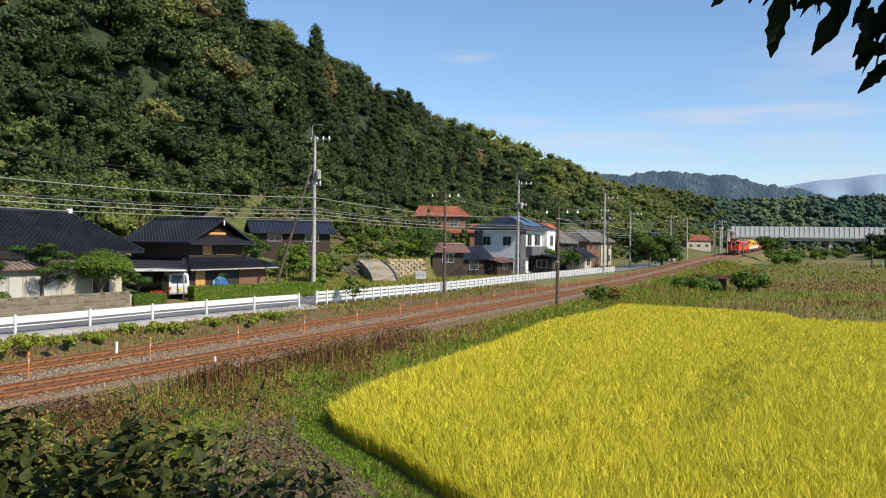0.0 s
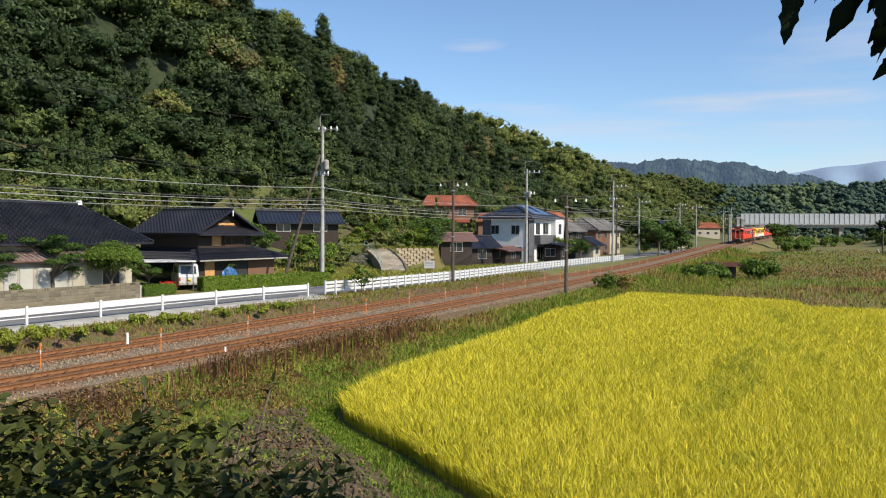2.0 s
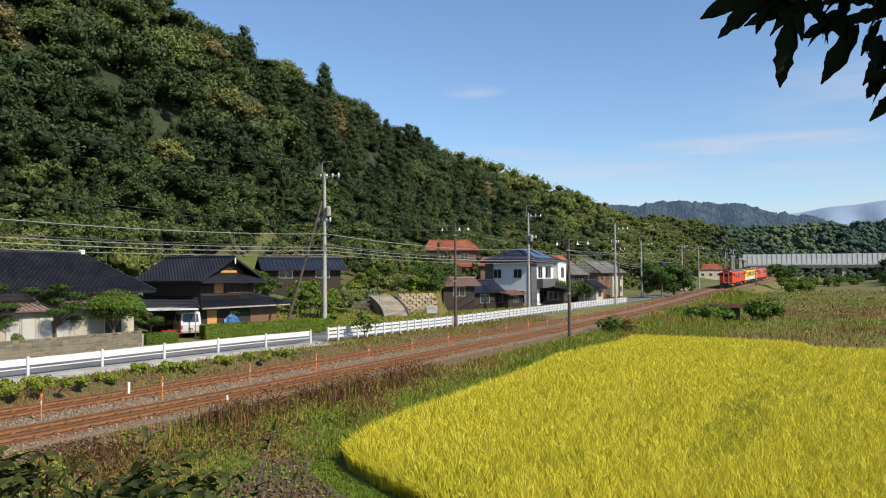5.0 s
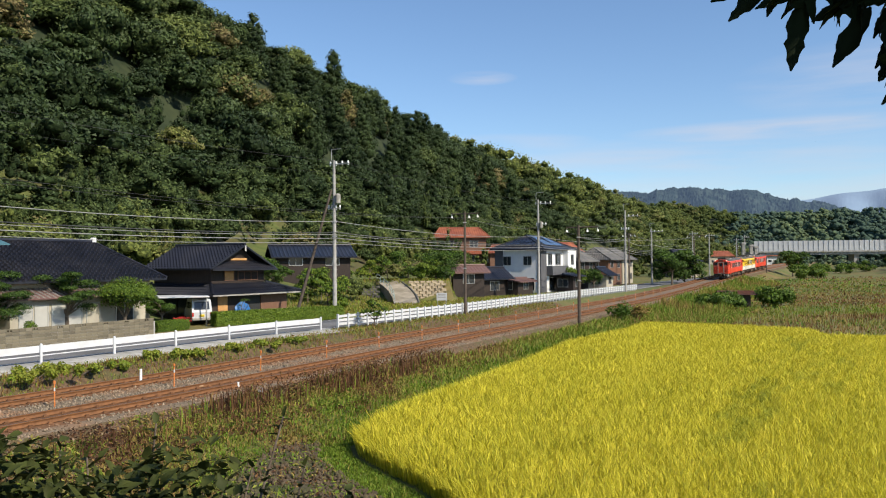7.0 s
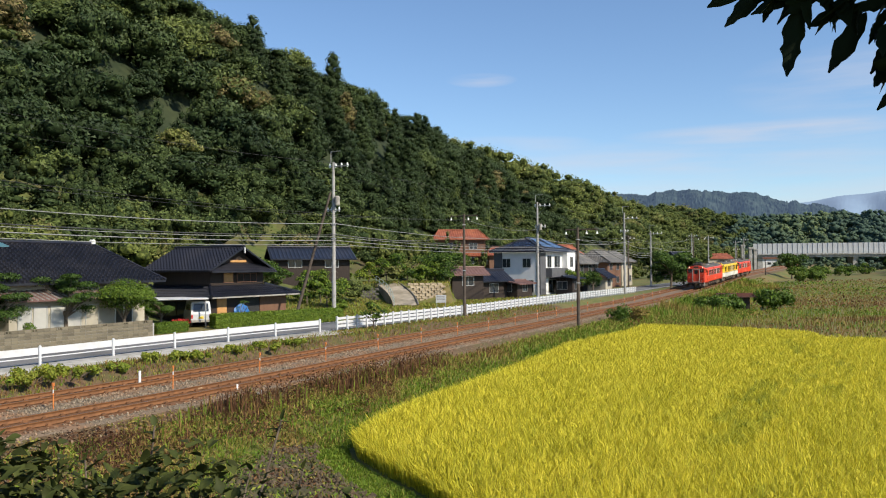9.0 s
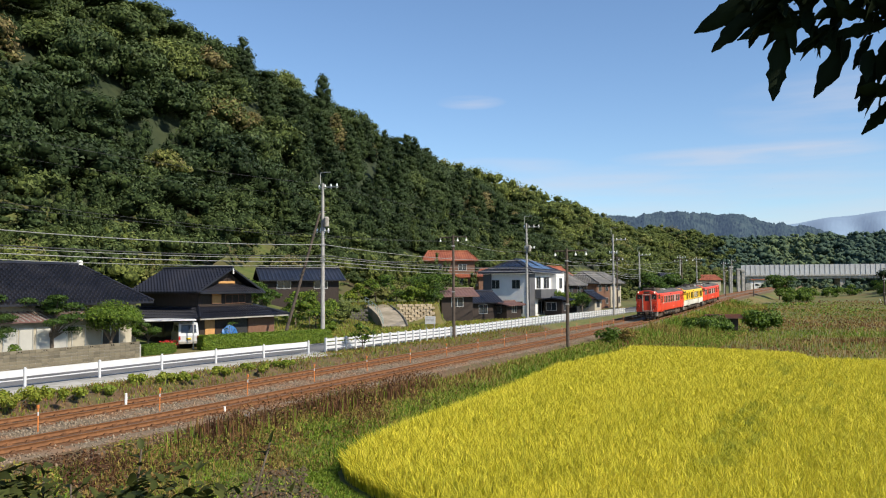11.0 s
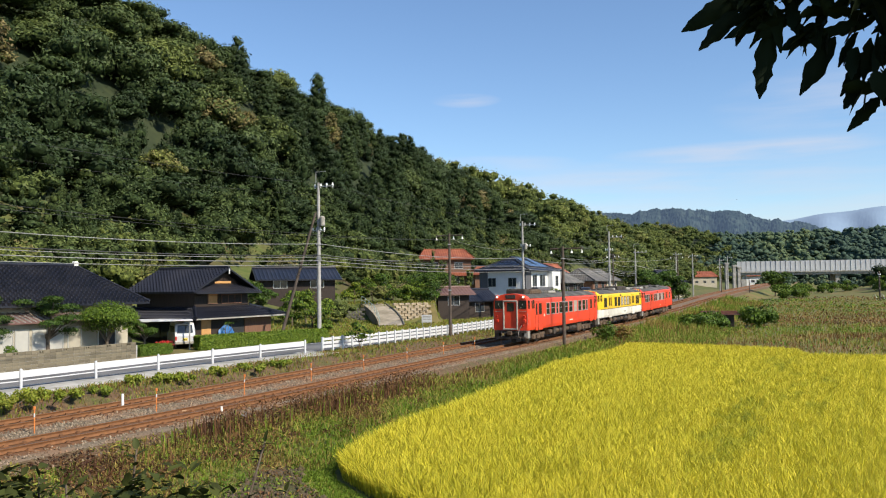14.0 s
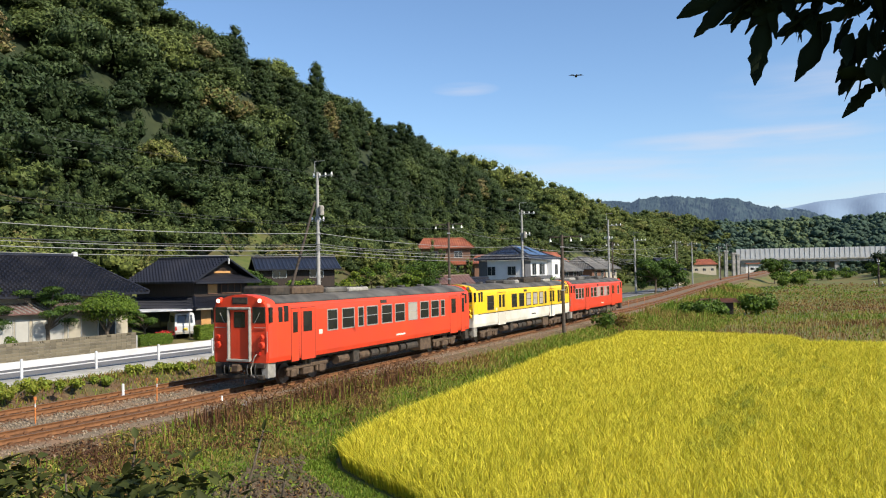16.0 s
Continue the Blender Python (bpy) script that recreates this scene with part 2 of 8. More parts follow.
def land(x, y):
    """Height of the ground at places in the plan."""
    x, y = np.atleast_1d(x).astype(float), np.atleast_1d(y).astype(float)
    s, q = line_coords(x, y)
    zr = rise(s)
    # right of the line: the bank falls to the fields
    fall = smooth(2.6, 6.2, q)
    near = smooth(30, 6, np.hypot(x, y))
    right = (zr - 0.55) * (1 - fall) + fall * (FIELD_Z + 0.05 * ripple(x, y, 3.0) + zr * 0.75 * smooth(60, 130, s))
    right = right + smooth(10.5, 3.5, np.hypot(x + 1, y)) * 3.9
    # left: formation, road, gardens, then the wooded hill
    p = -q
    a = x * HILL_AXIS[0] + y * HILL_AXIS[1]
    pl = -(x * HILL_AXIS[1] - y * HILL_AXIS[0]) - 21.0
    road = zr * 0.3 - 0.06
    left = (zr - 0.55) * (1 - smooth(6.2, 7.6, p)) + road * smooth(6.2, 7.6, p)
    left = left + smooth(24, 48, pl) * 5.0 * (1 - 0.5 * smooth(70, 160, a)) + smooth(34, 62, pl) * 3.5 + np.interp(a, [-80, 20, 90, 160, 260, 550, 1000], [61, 57, 50.5, 44.5, 36, 30, 28]) * smooth(44, 112, pl) * (1 + 0.05 * ripple(x, y, 60)) + 1.2 * smooth(30, 60, pl) * ripple(x, y, 9, 1.0)
    keep = 1 - smooth(900, 1300, a)
    left = np.where(pl > 24, left * keep + (1 - keep) * 2.0, left)
    z = np.where(q > -2, right, left)
    # level garden terrace above the lawn
    terrace = smooth(96.2, 97.6, y) * smooth(-19.0, -17.5, x) * smooth(-0.9, -1.8, x) * smooth(113, 106, y)
    z = np.where(terrace > 0.01, np.maximum(z, 2.35 * terrace), z)
    # wooded ridge across the valley, a knoll beside the fields, and rising land beyond
    d, az = np.hypot(x, y), np.degrees(np.arctan2(x, y))
    mid = smooth(560, 760, d) * (1 - 0.4 * smooth(900, 1500, d)) * (np.interp(az, [6, 12, 14, 17.5, 19.5, 22, 24.5, 27, 31, 60], [30, 46, 47, 42, 32, 32, 36, 33, 36, 30]) + 3 * ripple(az, d / 200, 1.1)) * smooth(4, 10, az) * smooth(75, 40, az)
    knoll = 15 * np.exp(-(((x - 140) / 17) ** 2 + ((y - 205) / 26) ** 2))
    z = np.maximum(z, np.where(d > 500, mid + 2, -9)) + knoll
    back = 6 * smooth(25, 90, -y) * smooth(-30, 60, x)
    return z + back


def at_land(x, y):
    return float(land(x, y)[0])


# ---- the ground: one sheet to the horizon ----
def build_ground():
    az = np.radians(np.concatenate([np.arange(-34, 34.01, 0.34), np.arange(36, 325.9, 3.0)]))
    r = np.concatenate([[0.8, 2, 3.5, 5], np.arange(6, 75, 0.6), 75 * 1.022 ** np.arange(0, 190)])
    r = r[r < 4700]
    A, R = np.meshgrid(az, r)
    x, y = (R * np.sin(A)).ravel(), (R * np.cos(A)).ravel()
    z = land(x, y)
    na, nr = len(az), len(r)
    i, j = np.meshgrid(np.arange(nr - 1), np.arange(na), indexing="ij")
    k = (j + 1) % na
    quads = np.stack([i * na + j, (i + 1) * na + j, (i + 1) * na + k, i * na + k], -1).reshape(-1, 4)[:, ::-1]
    v = np.stack([x, y, z], -1)
    c = v[quads].mean(1)
    pl = -(c[:, 0] * HILL_AXIS[1] - c[:, 1] * HILL_AXIS[0]) - 21.0
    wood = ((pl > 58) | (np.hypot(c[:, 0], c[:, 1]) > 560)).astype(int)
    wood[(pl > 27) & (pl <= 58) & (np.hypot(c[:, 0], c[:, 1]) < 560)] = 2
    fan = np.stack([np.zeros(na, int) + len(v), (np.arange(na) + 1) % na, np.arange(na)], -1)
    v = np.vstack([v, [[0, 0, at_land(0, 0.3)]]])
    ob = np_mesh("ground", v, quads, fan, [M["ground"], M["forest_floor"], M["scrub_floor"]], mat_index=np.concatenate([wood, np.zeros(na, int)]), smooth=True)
    return tagged(ob, "grassy valley floor rising to a wooded hillside", "ground", kind="structure")


build_ground()


def sweep(name, profile, s_list, material, parent=None, q=0.0, mats=None, face_mats=None, smooth_faces=False):
    """A profile of (q, z) carried along the railway's line."""
    n, k = len(s_list), len(profile)
    v = np.vstack([on_line(np.array(s_list), q + pq, pz) for pq, pz in profile]).reshape(k, n, 3)
    i, j = np.meshgrid(np.arange(k - 1), np.arange(n - 1), indexing="ij")
    quads = np.stack([i * n + j, i * n + j + 1, (i + 1) * n + j + 1, (i + 1) * n + j], -1).reshape(-1, 4)
    mi = None if face_mats is None else np.repeat(face_mats, n - 1)
    ob = np_mesh(name, v.reshape(-1, 3), quads, None, mats or [material], mat_index=mi, smooth=smooth_faces)
    if parent is not None:
        ob.parent = parent
    return ob


SS = np.concatenate([np.arange(-60, 110, 2.0), np.arange(110, 330, 4.0)])
TRACK_Q = -3.8


def build_railway():
    bed = sweep("ballast_bed", [(3.0, -0.95), (1.75, -0.20), (1.15, -0.17), (-1.15, -0.17), (-1.75, -0.21), (-2.1, -0.24), (-2.65, -0.17), (-4.95, -0.17), (-5.5, -0.21), (-6.9, -0.95)],
                SS, None, mats=[M["ballast"], M["rust_bed"], M["dirt"]], face_mats=[2, 0, 1, 0, 0, 0, 1, 0, 2])
    tagged(bed, "grey-brown crushed stone ballast stained with rust", "ballast", kind="structure")
    for q in (0.0, TRACK_Q):
        track = empty("railway_track")
        tagged(track, "rusty railway track on sleepers in stone ballast", "railway track", group="railway tracks")
        for side in (-0.567, 0.567):
            prof = [(-0.065, -0.15), (-0.065, -0.135), (-0.012, -0.12), (-0.012, -0.045), (-0.034, -0.03), (-0.034, 0.0), (0.034, 0.0), (0.034, -0.03), (0.012, -0.045), (0.012, -0.12), (0.065, -0.135), (0.065, -0.15)]
            rail = sweep("rail", prof[::-1], SS, None, track, q + side, mats=[M["rail"], M["railtop"]], face_mats=[0, 0, 0, 0, 0, 1, 0, 0, 0, 0, 0])
        # sleepers, each with its rail fastenings
        bm = bmesh.new()
        box(bm, -1.0, 1.0, -0.11, 0.11, -0.31, -0.15, bevel=0.012)
        for e in (-0.567, 0.567):
            box(bm, e - 0.16, e + 0.16, -0.085, 0.085, -0.15, -0.128)
            box(bm, e - 0.12, e - 0.075, -0.05, 0.05, -0.128, -0.10)
            box(bm, e + 0.075, e + 0.12, -0.05, 0.05, -0.128, -0.10)
        first = part("sleeper", bm, M["sleeper"], track)
        n = 0
        for s in np.arange(-18, 150, 0.62):
            o = first if n == 0 else new("sleeper", first.data)
            o.parent = track
            P, N = on_line(s, q), on_line(s + 0.5, q)
            o.matrix_basis = pose(P[0], P[1], P[2], 0, 0, math.degrees(math.atan2(N[1] - P[1], N[0] - P[0])) - 90 + random.uniform(-1, 1))
            n += 1


build_railway()

# ---- leaves, blades and stones as arrays ----
rng = np.random.default_rng(7)


def unit(v):
    return v / np.maximum(np.linalg.norm(v, axis=-1, keepdims=True), 1e-9)


def leaf_quads(pos, nrm, size, aspect=0.6, tilt=0.7):
    """Diamond-shaped leaves at pos that face nrm, with a random turn; returns (n, 4, 3)."""
    n = len(pos)
    nn = unit(nrm + tilt * rng.normal(size=(n, 3)))
    ref = unit(rng.normal(size=(n, 3)) + np.array([0, 0, -0.5]))
    u = unit(ref - nn * np.sum(ref * nn, -1, keepdims=True))
    w = np.cross(nn, u)
    size = np.broadcast_to(size, (n,))[:, None]
    a = pos - u * size * 0.5
    b = pos + w * size * 0.5 * aspect + nn * size * 0.08
    c = pos + u * size * 0.5
    d = pos - w * size * 0.5 * aspect + nn * size * 0.08
    return np.stack([a, b, c, d], 1)


def ball(n):
    return unit(rng.normal(size=(n, 3)))


def crown_leaves(lobes, per_lobe, size, squash=0.8, aspect=0.7, tilt=0.6):
    """Leaves spread over the skins of several lobes (x, y, z, r)."""
    out = []
    for x, y, z, r in lobes:
        k = max(6, int(per_lobe))
        d = ball(k)
        d[:, 2] = np.where(rng.random(k) < 0.75, np.abs(d[:, 2]), d[:, 2])
        p = np.array([x, y, z]) + d * r * (0.78 + 0.34 * rng.random((k, 1))) * np.array([1, 1, squash])
        out.append(leaf_quads(p, d, size * (0.6 + 0.8 * rng.random(k)), aspect, tilt))
    return np.concatenate(out)


def quads_object(name, q, material, tint=None, parent=None, label=""):
    v = q.reshape(-1, 3)
    f = np.arange(len(v)).reshape(-1, 4)
    ob = np_mesh(name, v, f, None, [material], attr=None if tint is None else np.repeat(tint, 4))
    if parent is not None:
        ob.parent = parent
    if label:
        ob["label"] = label
    return ob


def blades(name, base, height, width, lean, tint, material, droop=0.35, label="", category=""):
    """Grass-like blades: a bent strip with a tip each."""
    n = len(base)
    az = rng.random(n) * 2 * math.pi
    if lean.ndim == 1:
        lv = np.stack([np.cos(az), np.sin(az), np.zeros(n)], -1) * lean[:, None]
    else:
        lv = lean
    fa = rng.random(n) * 2 * math.pi
    side = np.stack([np.cos(fa), np.sin(fa), np.zeros(n)], -1) * (width / 2)[:, None]
    up = np.zeros((n, 3))
    up[:, 2] = 1
    h = height[:, None]
    mid = base + up * h * 0.62 + lv * h * 0.35
    tip = base + up * h * (1.0 - droop * rng.random((n, 1))) + lv * h * 1.0
    v = np.stack([base - side * 0.6, base + side * 0.6, mid + side, mid - side, tip], 1).reshape(-1, 3)
    i = np.arange(n) * 5
    quads = np.stack([i, i + 1, i + 2, i + 3], -1)
    tris = np.stack([i + 3, i + 2, i + 4], -1)
    ob = np_mesh(name, v, quads, tris, [material], attr=np.repeat(tint, 5))
    return tagged(ob, label, category, kind="stuff")


def inside(poly, x, y):
    poly = np.asarray(poly)
    r = np.zeros(len(x), bool)
    for (x0, y0), (x1, y1) in zip(poly, np.roll(poly, -1, axis=0)):
        c = ((y0 > y) != (y1 > y)) & (x < (x1 - x0) * (y - y0) / (y1 - y0 + 1e-12) + x0)
        r ^= c
    return r


def edge_distance(poly, x, y):
    poly = np.asarray(poly, float)
    best = np.full(len(x), 1e9)
    for a, b in zip(poly, np.roll(poly, -1, axis=0)):
        d = b - a
        t = np.clip(((x - a[0]) * d[0] + (y - a[1]) * d[1]) / (d @ d), 0, 1)
        best = np.minimum(best, np.hypot(x - a[0] - t * d[0], y - a[1] - t * d[1]))
    return best


GREENS = [(0.028, 0.058, 0.008), (0.065, 0.120, 0.012), (0.14, 0.21, 0.018), (0.23, 0.24, 0.03)]
WOODS = [(0.024, 0.040, 0.016), (0.042, 0.066, 0.023), (0.068, 0.096, 0.030), (0.108, 0.136, 0.036), (0.165, 0.190, 0.044), (0.180, 0.140, 0.062)]
# woods across the valley: distance haze put into paler, bluer leaf colours
HAZED_WOODS = [(0.044, 0.070, 0.056), (0.056, 0.086, 0.062), (0.078, 0.110, 0.064), (0.115, 0.148, 0.066), (0.140, 0.155, 0.070)]
M["wood_leaf"] = mat("woodland_leaf", (0.03, 0.06, 0.015), rough=0.6, attr="tint", attr_cols=WOODS, island=0.25, spec=0.2, translucent=0.18)
# crown lobes: dimmed leaf ramp and dark mottling put gap shade into colour
M["wood_lobe"] = mat("shaded_woodland_crown", (0.03, 0.06, 0.015), (0.014, 0.022, 0.009), rough=0.9, attr="tint", attr_cols=[(0.8 * r, 0.8 * g, 0.8 * b) for r, g, b in WOODS], scale=2.0, contrast=(0.35, 0.62), spec=0.05, bump=9, bump_scale=3.4)
M["hazed_leaf"] = mat("hazed_woodland_leaf", (0.03, 0.06, 0.03), rough=0.8, attr="tint", attr_cols=HAZED_WOODS, island=0.25, spec=0.1)
M["hazed_lobe"] = mat("hazed_woodland_crown", (0.03, 0.06, 0.03), (0.050, 0.078, 0.058), rough=0.9, attr="tint", attr_cols=HAZED_WOODS, scale=0.6, contrast=(0.42, 0.66), spec=0.05, bump=20, bump_scale=0.9)
M["leaf"] = mat("garden_leaf", (0.05, 0.1, 0.02), rough=0.6, attr="tint", attr_cols=GREENS, island=0.3, translucent=0.25, spec=0.3)
M["grass"] = mat("grass_blade", (0.06, 0.12, 0.02), rough=0.7, attr="tint",
                 attr_cols=[(0.050, 0.10, 0.012), (0.10, 0.19, 0.017), (0.18, 0.23, 0.026), (0.28, 0.205, 0.060), (0.19, 0.100, 0.040), (0.085, 0.04, 0.022)], island=0.25, translucent=0.25, spec=0.2)
M["rice"] = mat("ripe_rice", (0.4, 0.35, 0.04), rough=0.65, attr="tint",
                attr_cols=[(0.13, 0.185, 0.022), (0.31, 0.325, 0.032), (0.555, 0.50, 0.034), (0.70, 0.60, 0.068)], island=0.22, translucent=0.3, spec=0.2)
M["hedge_core"] = mat("hedge_twigs", (0.045, 0.085, 0.012), (0.075, 0.125, 0.016), 0.9, scale=14, bump=1.0)
M["core"] = mat("inner_foliage", (0.008, 0.016, 0.005), (0.014, 0.026, 0.008), 0.95, scale=2.0)
M["bark"] = mat("bark", (0.09, 0.065, 0.045), (0.15, 0.12, 0.09), 0.9, scale=9, bump=0.8, bump_scale=20)

# ---- rice field ----
RICE = [(15.1, 69.6), (12.0, 62.5), (9.2, 58.0), (7.3, 54.6), (3.5, 43.9), (0.4, 36.2), (-1.8, 31.3), (-3.0, 27.6), (-3.35, 25.4), (-3.1, 24.2), (-2.2, 22.4), (-1.15, 20.7),
        (-0.2, 18.7), (0.9, 16.6), (2.2, 14.2), (4.0, 11.5), (48, 11.5), (48, 45), (29.7, 54.5), (25.1, 56.8), (25.9, 61.5), (20.5, 66.2)]


def build_rice():
    # canopy: a dense uneven sheet with a skirt of stems down to the mud
    gx, gy = np.meshgrid(np.arange(-4, 48.1, 0.4), np.arange(11, 70.1, 0.4))
    x, y = gx.ravel(), gy.ravel()
    ok = inside(RICE, x, y) & (edge_distance(RICE, x, y) > 0.5)
    z = RICE_Z - 0.31 + 0.05 * ripple(x, y, 0.55) + 0.05 * rng.normal(size=len(x)) * 0.6
    idx = np.arange(len(x)).reshape(gx.shape)
    q = np.stack([idx[:-1, :-1], idx[:-1, 1:], idx[1:, 1:], idx[1:, :-1]], -1).reshape(-1, 4)
    q = q[ok[q].all(1)]
    sheet = np_mesh("rice_canopy", np.stack([x, y, z], -1), q, None, [M["rice_base"]])
    tagged(sheet, "dense golden rice canopy in a paddy field", "rice field", kind="stuff")
    # stems and ears
    n = 1050000
    x, y = rng.uniform(-4, 48, n), rng.uniform(11, 70, n)
    r = np.hypot(x, y)
    keep = inside(RICE, x, y) & (np.abs(x) < 0.60 * y + 2.5)
    dens = np.interp(r, [12, 22, 32, 48, 70], [1.0, 0.85, 0.62, 0.45, 0.34])
    keep &= rng.random(n) < dens
    x, y, r = x[keep], y[keep], r[keep]
    e = edge_distance(RICE, x, y)
    n = len(x)
    # greener and lodged drifts run slantwise over the field
    u, w = x * 0.469 + y * 0.883, x * 0.883 - y * 0.469
    drift = 0.5 * ripple(w, u * 0.16, 1.1, 0.4) + 0.5 * ripple(w, u * 0.22, 0.42, 1.9)
    patch = np.exp(-(((w + 4.5) / 4.2) ** 2 + ((u - 42) / 24) ** 2)) + 0.6 * np.exp(-(((w - 5.0) / 3.0) ** 2 + ((u - 40) / 22) ** 2))
    patch = patch * (0.30 + 0.70 * smooth(-0.25, 0.5, ripple(w, u * 0.10, 0.50, 0.9) + 0.6 * ripple(w, u * 0.25, 0.21, 3.1)))
    streak = ripple(w * 1.0, u * 0.3, 0.23, 2.7) * 0.6 + ripple(x, y, 0.31, 5.0) * 0.4
    lodged = smooth(0.08, 0.62, drift * 0.55 + patch * 0.50 - 0.16 + 0.55 * streak * (0.45 + 0.8 * patch))
    h = rng.uniform(0.42, 0.62, n) * (1 - 0.18 * lodged)
    base_z = np.full(n, RICE_Z - 0.45)
    edge = e < 0.35
    base_z[edge] = FIELD_Z
    h[edge] = rng.uniform(0.6, 0.85, edge.sum())
    row = np.cos(w * (2 * math.pi / 0.62) + 0.8 * ripple(x, y, 2.3, 1.0)) * smooth(20, 34, r) * (0.35 + 0.65 * patch)
    lean = rng.uniform(0.15, 0.62, n) + 0.5 * lodged * rng.random(n)
    h = h * (1 + 0.10 * row)
    tint = np.clip(0.73 - 0.40 * lodged + 0.17 * rng.normal(size=n) + 0.10 * drift + 0.17 * row, 0.0, 1.0)
    width = np.interp(r, [12, 30, 70], [0.013, 0.022, 0.040]) * rng.uniform(0.6, 1.3, n)
    blades("rice_plants", np.stack([x, y, base_z], -1), h, width, lean, tint, M["rice"], droop=0.30, label="ripe golden rice plants with drooping ears", category="rice")
    # thick fringe along the near edges
    P = np.array(RICE + RICE[:1])[3:17]
    seg = np.diff(P, axis=0)
    L = np.hypot(seg[:, 0], seg[:, 1])
    k = rng.choice(len(L), 26000, p=L / L.sum())
    t = rng.random(len(k))[:, None]
    p = P[k] + seg[k] * t
    out = np.stack([-seg[k, 1], seg[k, 0]], -1)
    out = -out / np.hypot(out[:, 0], out[:, 1])[:, None]
    p = p - out * rng.uniform(-0.05, 0.5, (len(k), 1))
    lean = np.concatenate([out * rng.uniform(0.05, 0.4, (len(k), 1)), np.zeros((len(k), 1))], 1) + 0.12 * rng.normal(size=(len(k), 3)) * np.array([1, 1, 0])
    d = np.hypot(p[:, 0], p[:, 1])
    blades("rice_edge", np.column_stack([p, np.full(len(k), FIELD_Z)]), rng.uniform(0.5, 0.88, len(k)), np.interp(d, [12, 60], [0.015, 0.04]), lean,
           np.clip(0.66 + 0.18 * rng.normal(size=len(k)), 0, 1), M["rice"], label="outer row of golden rice along the ditch", category="rice")


build_rice()

# ---- woodland on the hill ----
ICO = bmesh.new()
bmesh.ops.create_icosphere(ICO, subdivisions=1, radius=1.0)
ICO_V, ICO_T = np.array([v.co for v in ICO.verts]), np.array([[v.index for v in f.verts] for f in ICO.faces])
ICO.free()


def sprays(lobes, count, size, aspect, tilt, up=0.25):
    """Small pointed leaf sprays over the skins of lobes (x, y, z, r, squash); returns (n, 3, 3) and each one's lobe."""
    L = np.array(lobes)
    area = L[:, 3] ** 2
    k = rng.choice(len(L), count, p=area / area.sum())
    d = ball(count)
    d[:, 2] = np.where(rng.random(count) < 0.72, np.abs(d[:, 2]), d[:, 2])
    flat = np.column_stack([np.ones(count), np.ones(count), L[k, 4]])
    p = L[k, :3] + d * flat * L[k, 3:4] * (0.80 + 0.45 * rng.random((count, 1)))
    n = unit(d / flat + np.array([0, 0, up]) + tilt * rng.normal(size=(count, 3)))
    ref = unit(rng.normal(size=(count, 3)) + d * 0.8)
    u = unit(ref - n * np.sum(ref * n, -1, keepdims=True))
    w = np.cross(n, u)
    sz = size * rng.uniform(0.55, 1.45, (count, 1))
    return np.stack([p - u * sz * 0.4 + w * sz * aspect * 0.5, p - u * sz * 0.4 - w * sz * aspect * 0.5, p + u * sz * 0.6], 1), k


def tree_proto(kind, leaves, leaf, fine):
    """One woodland tree, about 1 m radius at unit scale, base at z = 0: sprays, their lobes, and the lobes' skins."""
    lobes, aspect, tilt = [], 0.75, 0.55
    if kind == "cedar":
        for i in range(22 if fine else 9):
            t = (i + 0.5) / (22 if fine else 9)
            a, r = i * 2.4, (0.05 + 0.40 * (1 - t) ** 0.75) * rng.uniform(0.8, 1.1)
            lobes.append((r * math.cos(a), r * math.sin(a), 0.45 + 1.95 * t, (0.15 + 0.17 * (1 - t)) * rng.uniform(0.85, 1.15), 0.9))
        aspect, tilt = 0.55, 0.5
    elif kind == "bamboo":
        for i in range(11 if fine else 5):
            a, r = rng.random() * 6.28, rng.uniform(0.1, 0.95)
            h = rng.uniform(1.7, 2.5) - 0.35 * r
            for t in (0.55, 0.8, 1.0):
                bend = r * (0.55 + 0.5 * t * t)
                lobes.append((bend * math.cos(a), bend * math.sin(a), h * (0.25 + 0.75 * t) - 0.1 * t, rng.uniform(0.16, 0.26) * (1.25 - 0.55 * t), 1.5))
        aspect, tilt = 0.38, 0.8
    elif kind == "pad":
        for i in range(15):
            a, r = i * 2.4 + rng.uniform(-0.4, 0.4), 0.82 * math.sqrt(rng.random())
            lobes.append((r * math.cos(a), r * math.sin(a), 1.62 - 0.75 * r + rng.uniform(-0.5, 0.12), rng.uniform(0.30, 0.48), 0.36))
    else:
        lobes.append((0, 0, 1.15, 0.70, 0.85))
        for i in range(17 if fine else 7):
            a, r = i * 2.4 + rng.uniform(-0.4, 0.4), rng.uniform(0.25, 0.85)
            big = 1.0 if fine else 1.25
            lobes.append((r * math.cos(a), r * math.sin(a), 1.66 - 0.95 * r * r + rng.uniform(-0.4, 0.2), big * rng.uniform(0.20, 0.38), 0.70))
    tri, k = sprays(lobes, leaves, leaf, aspect, tilt)
    skin = np.concatenate([np.array(q[:3]) + ICO_V * np.array([1, 1, q[4]]) * q[3] * rng.uniform(0.66, 0.90, (12, 1)) for q in lobes])
    faces = np.concatenate([ICO_T + 12 * i for i in range(len(lobes))])
    return tri, k, skin, faces, len(lobes)


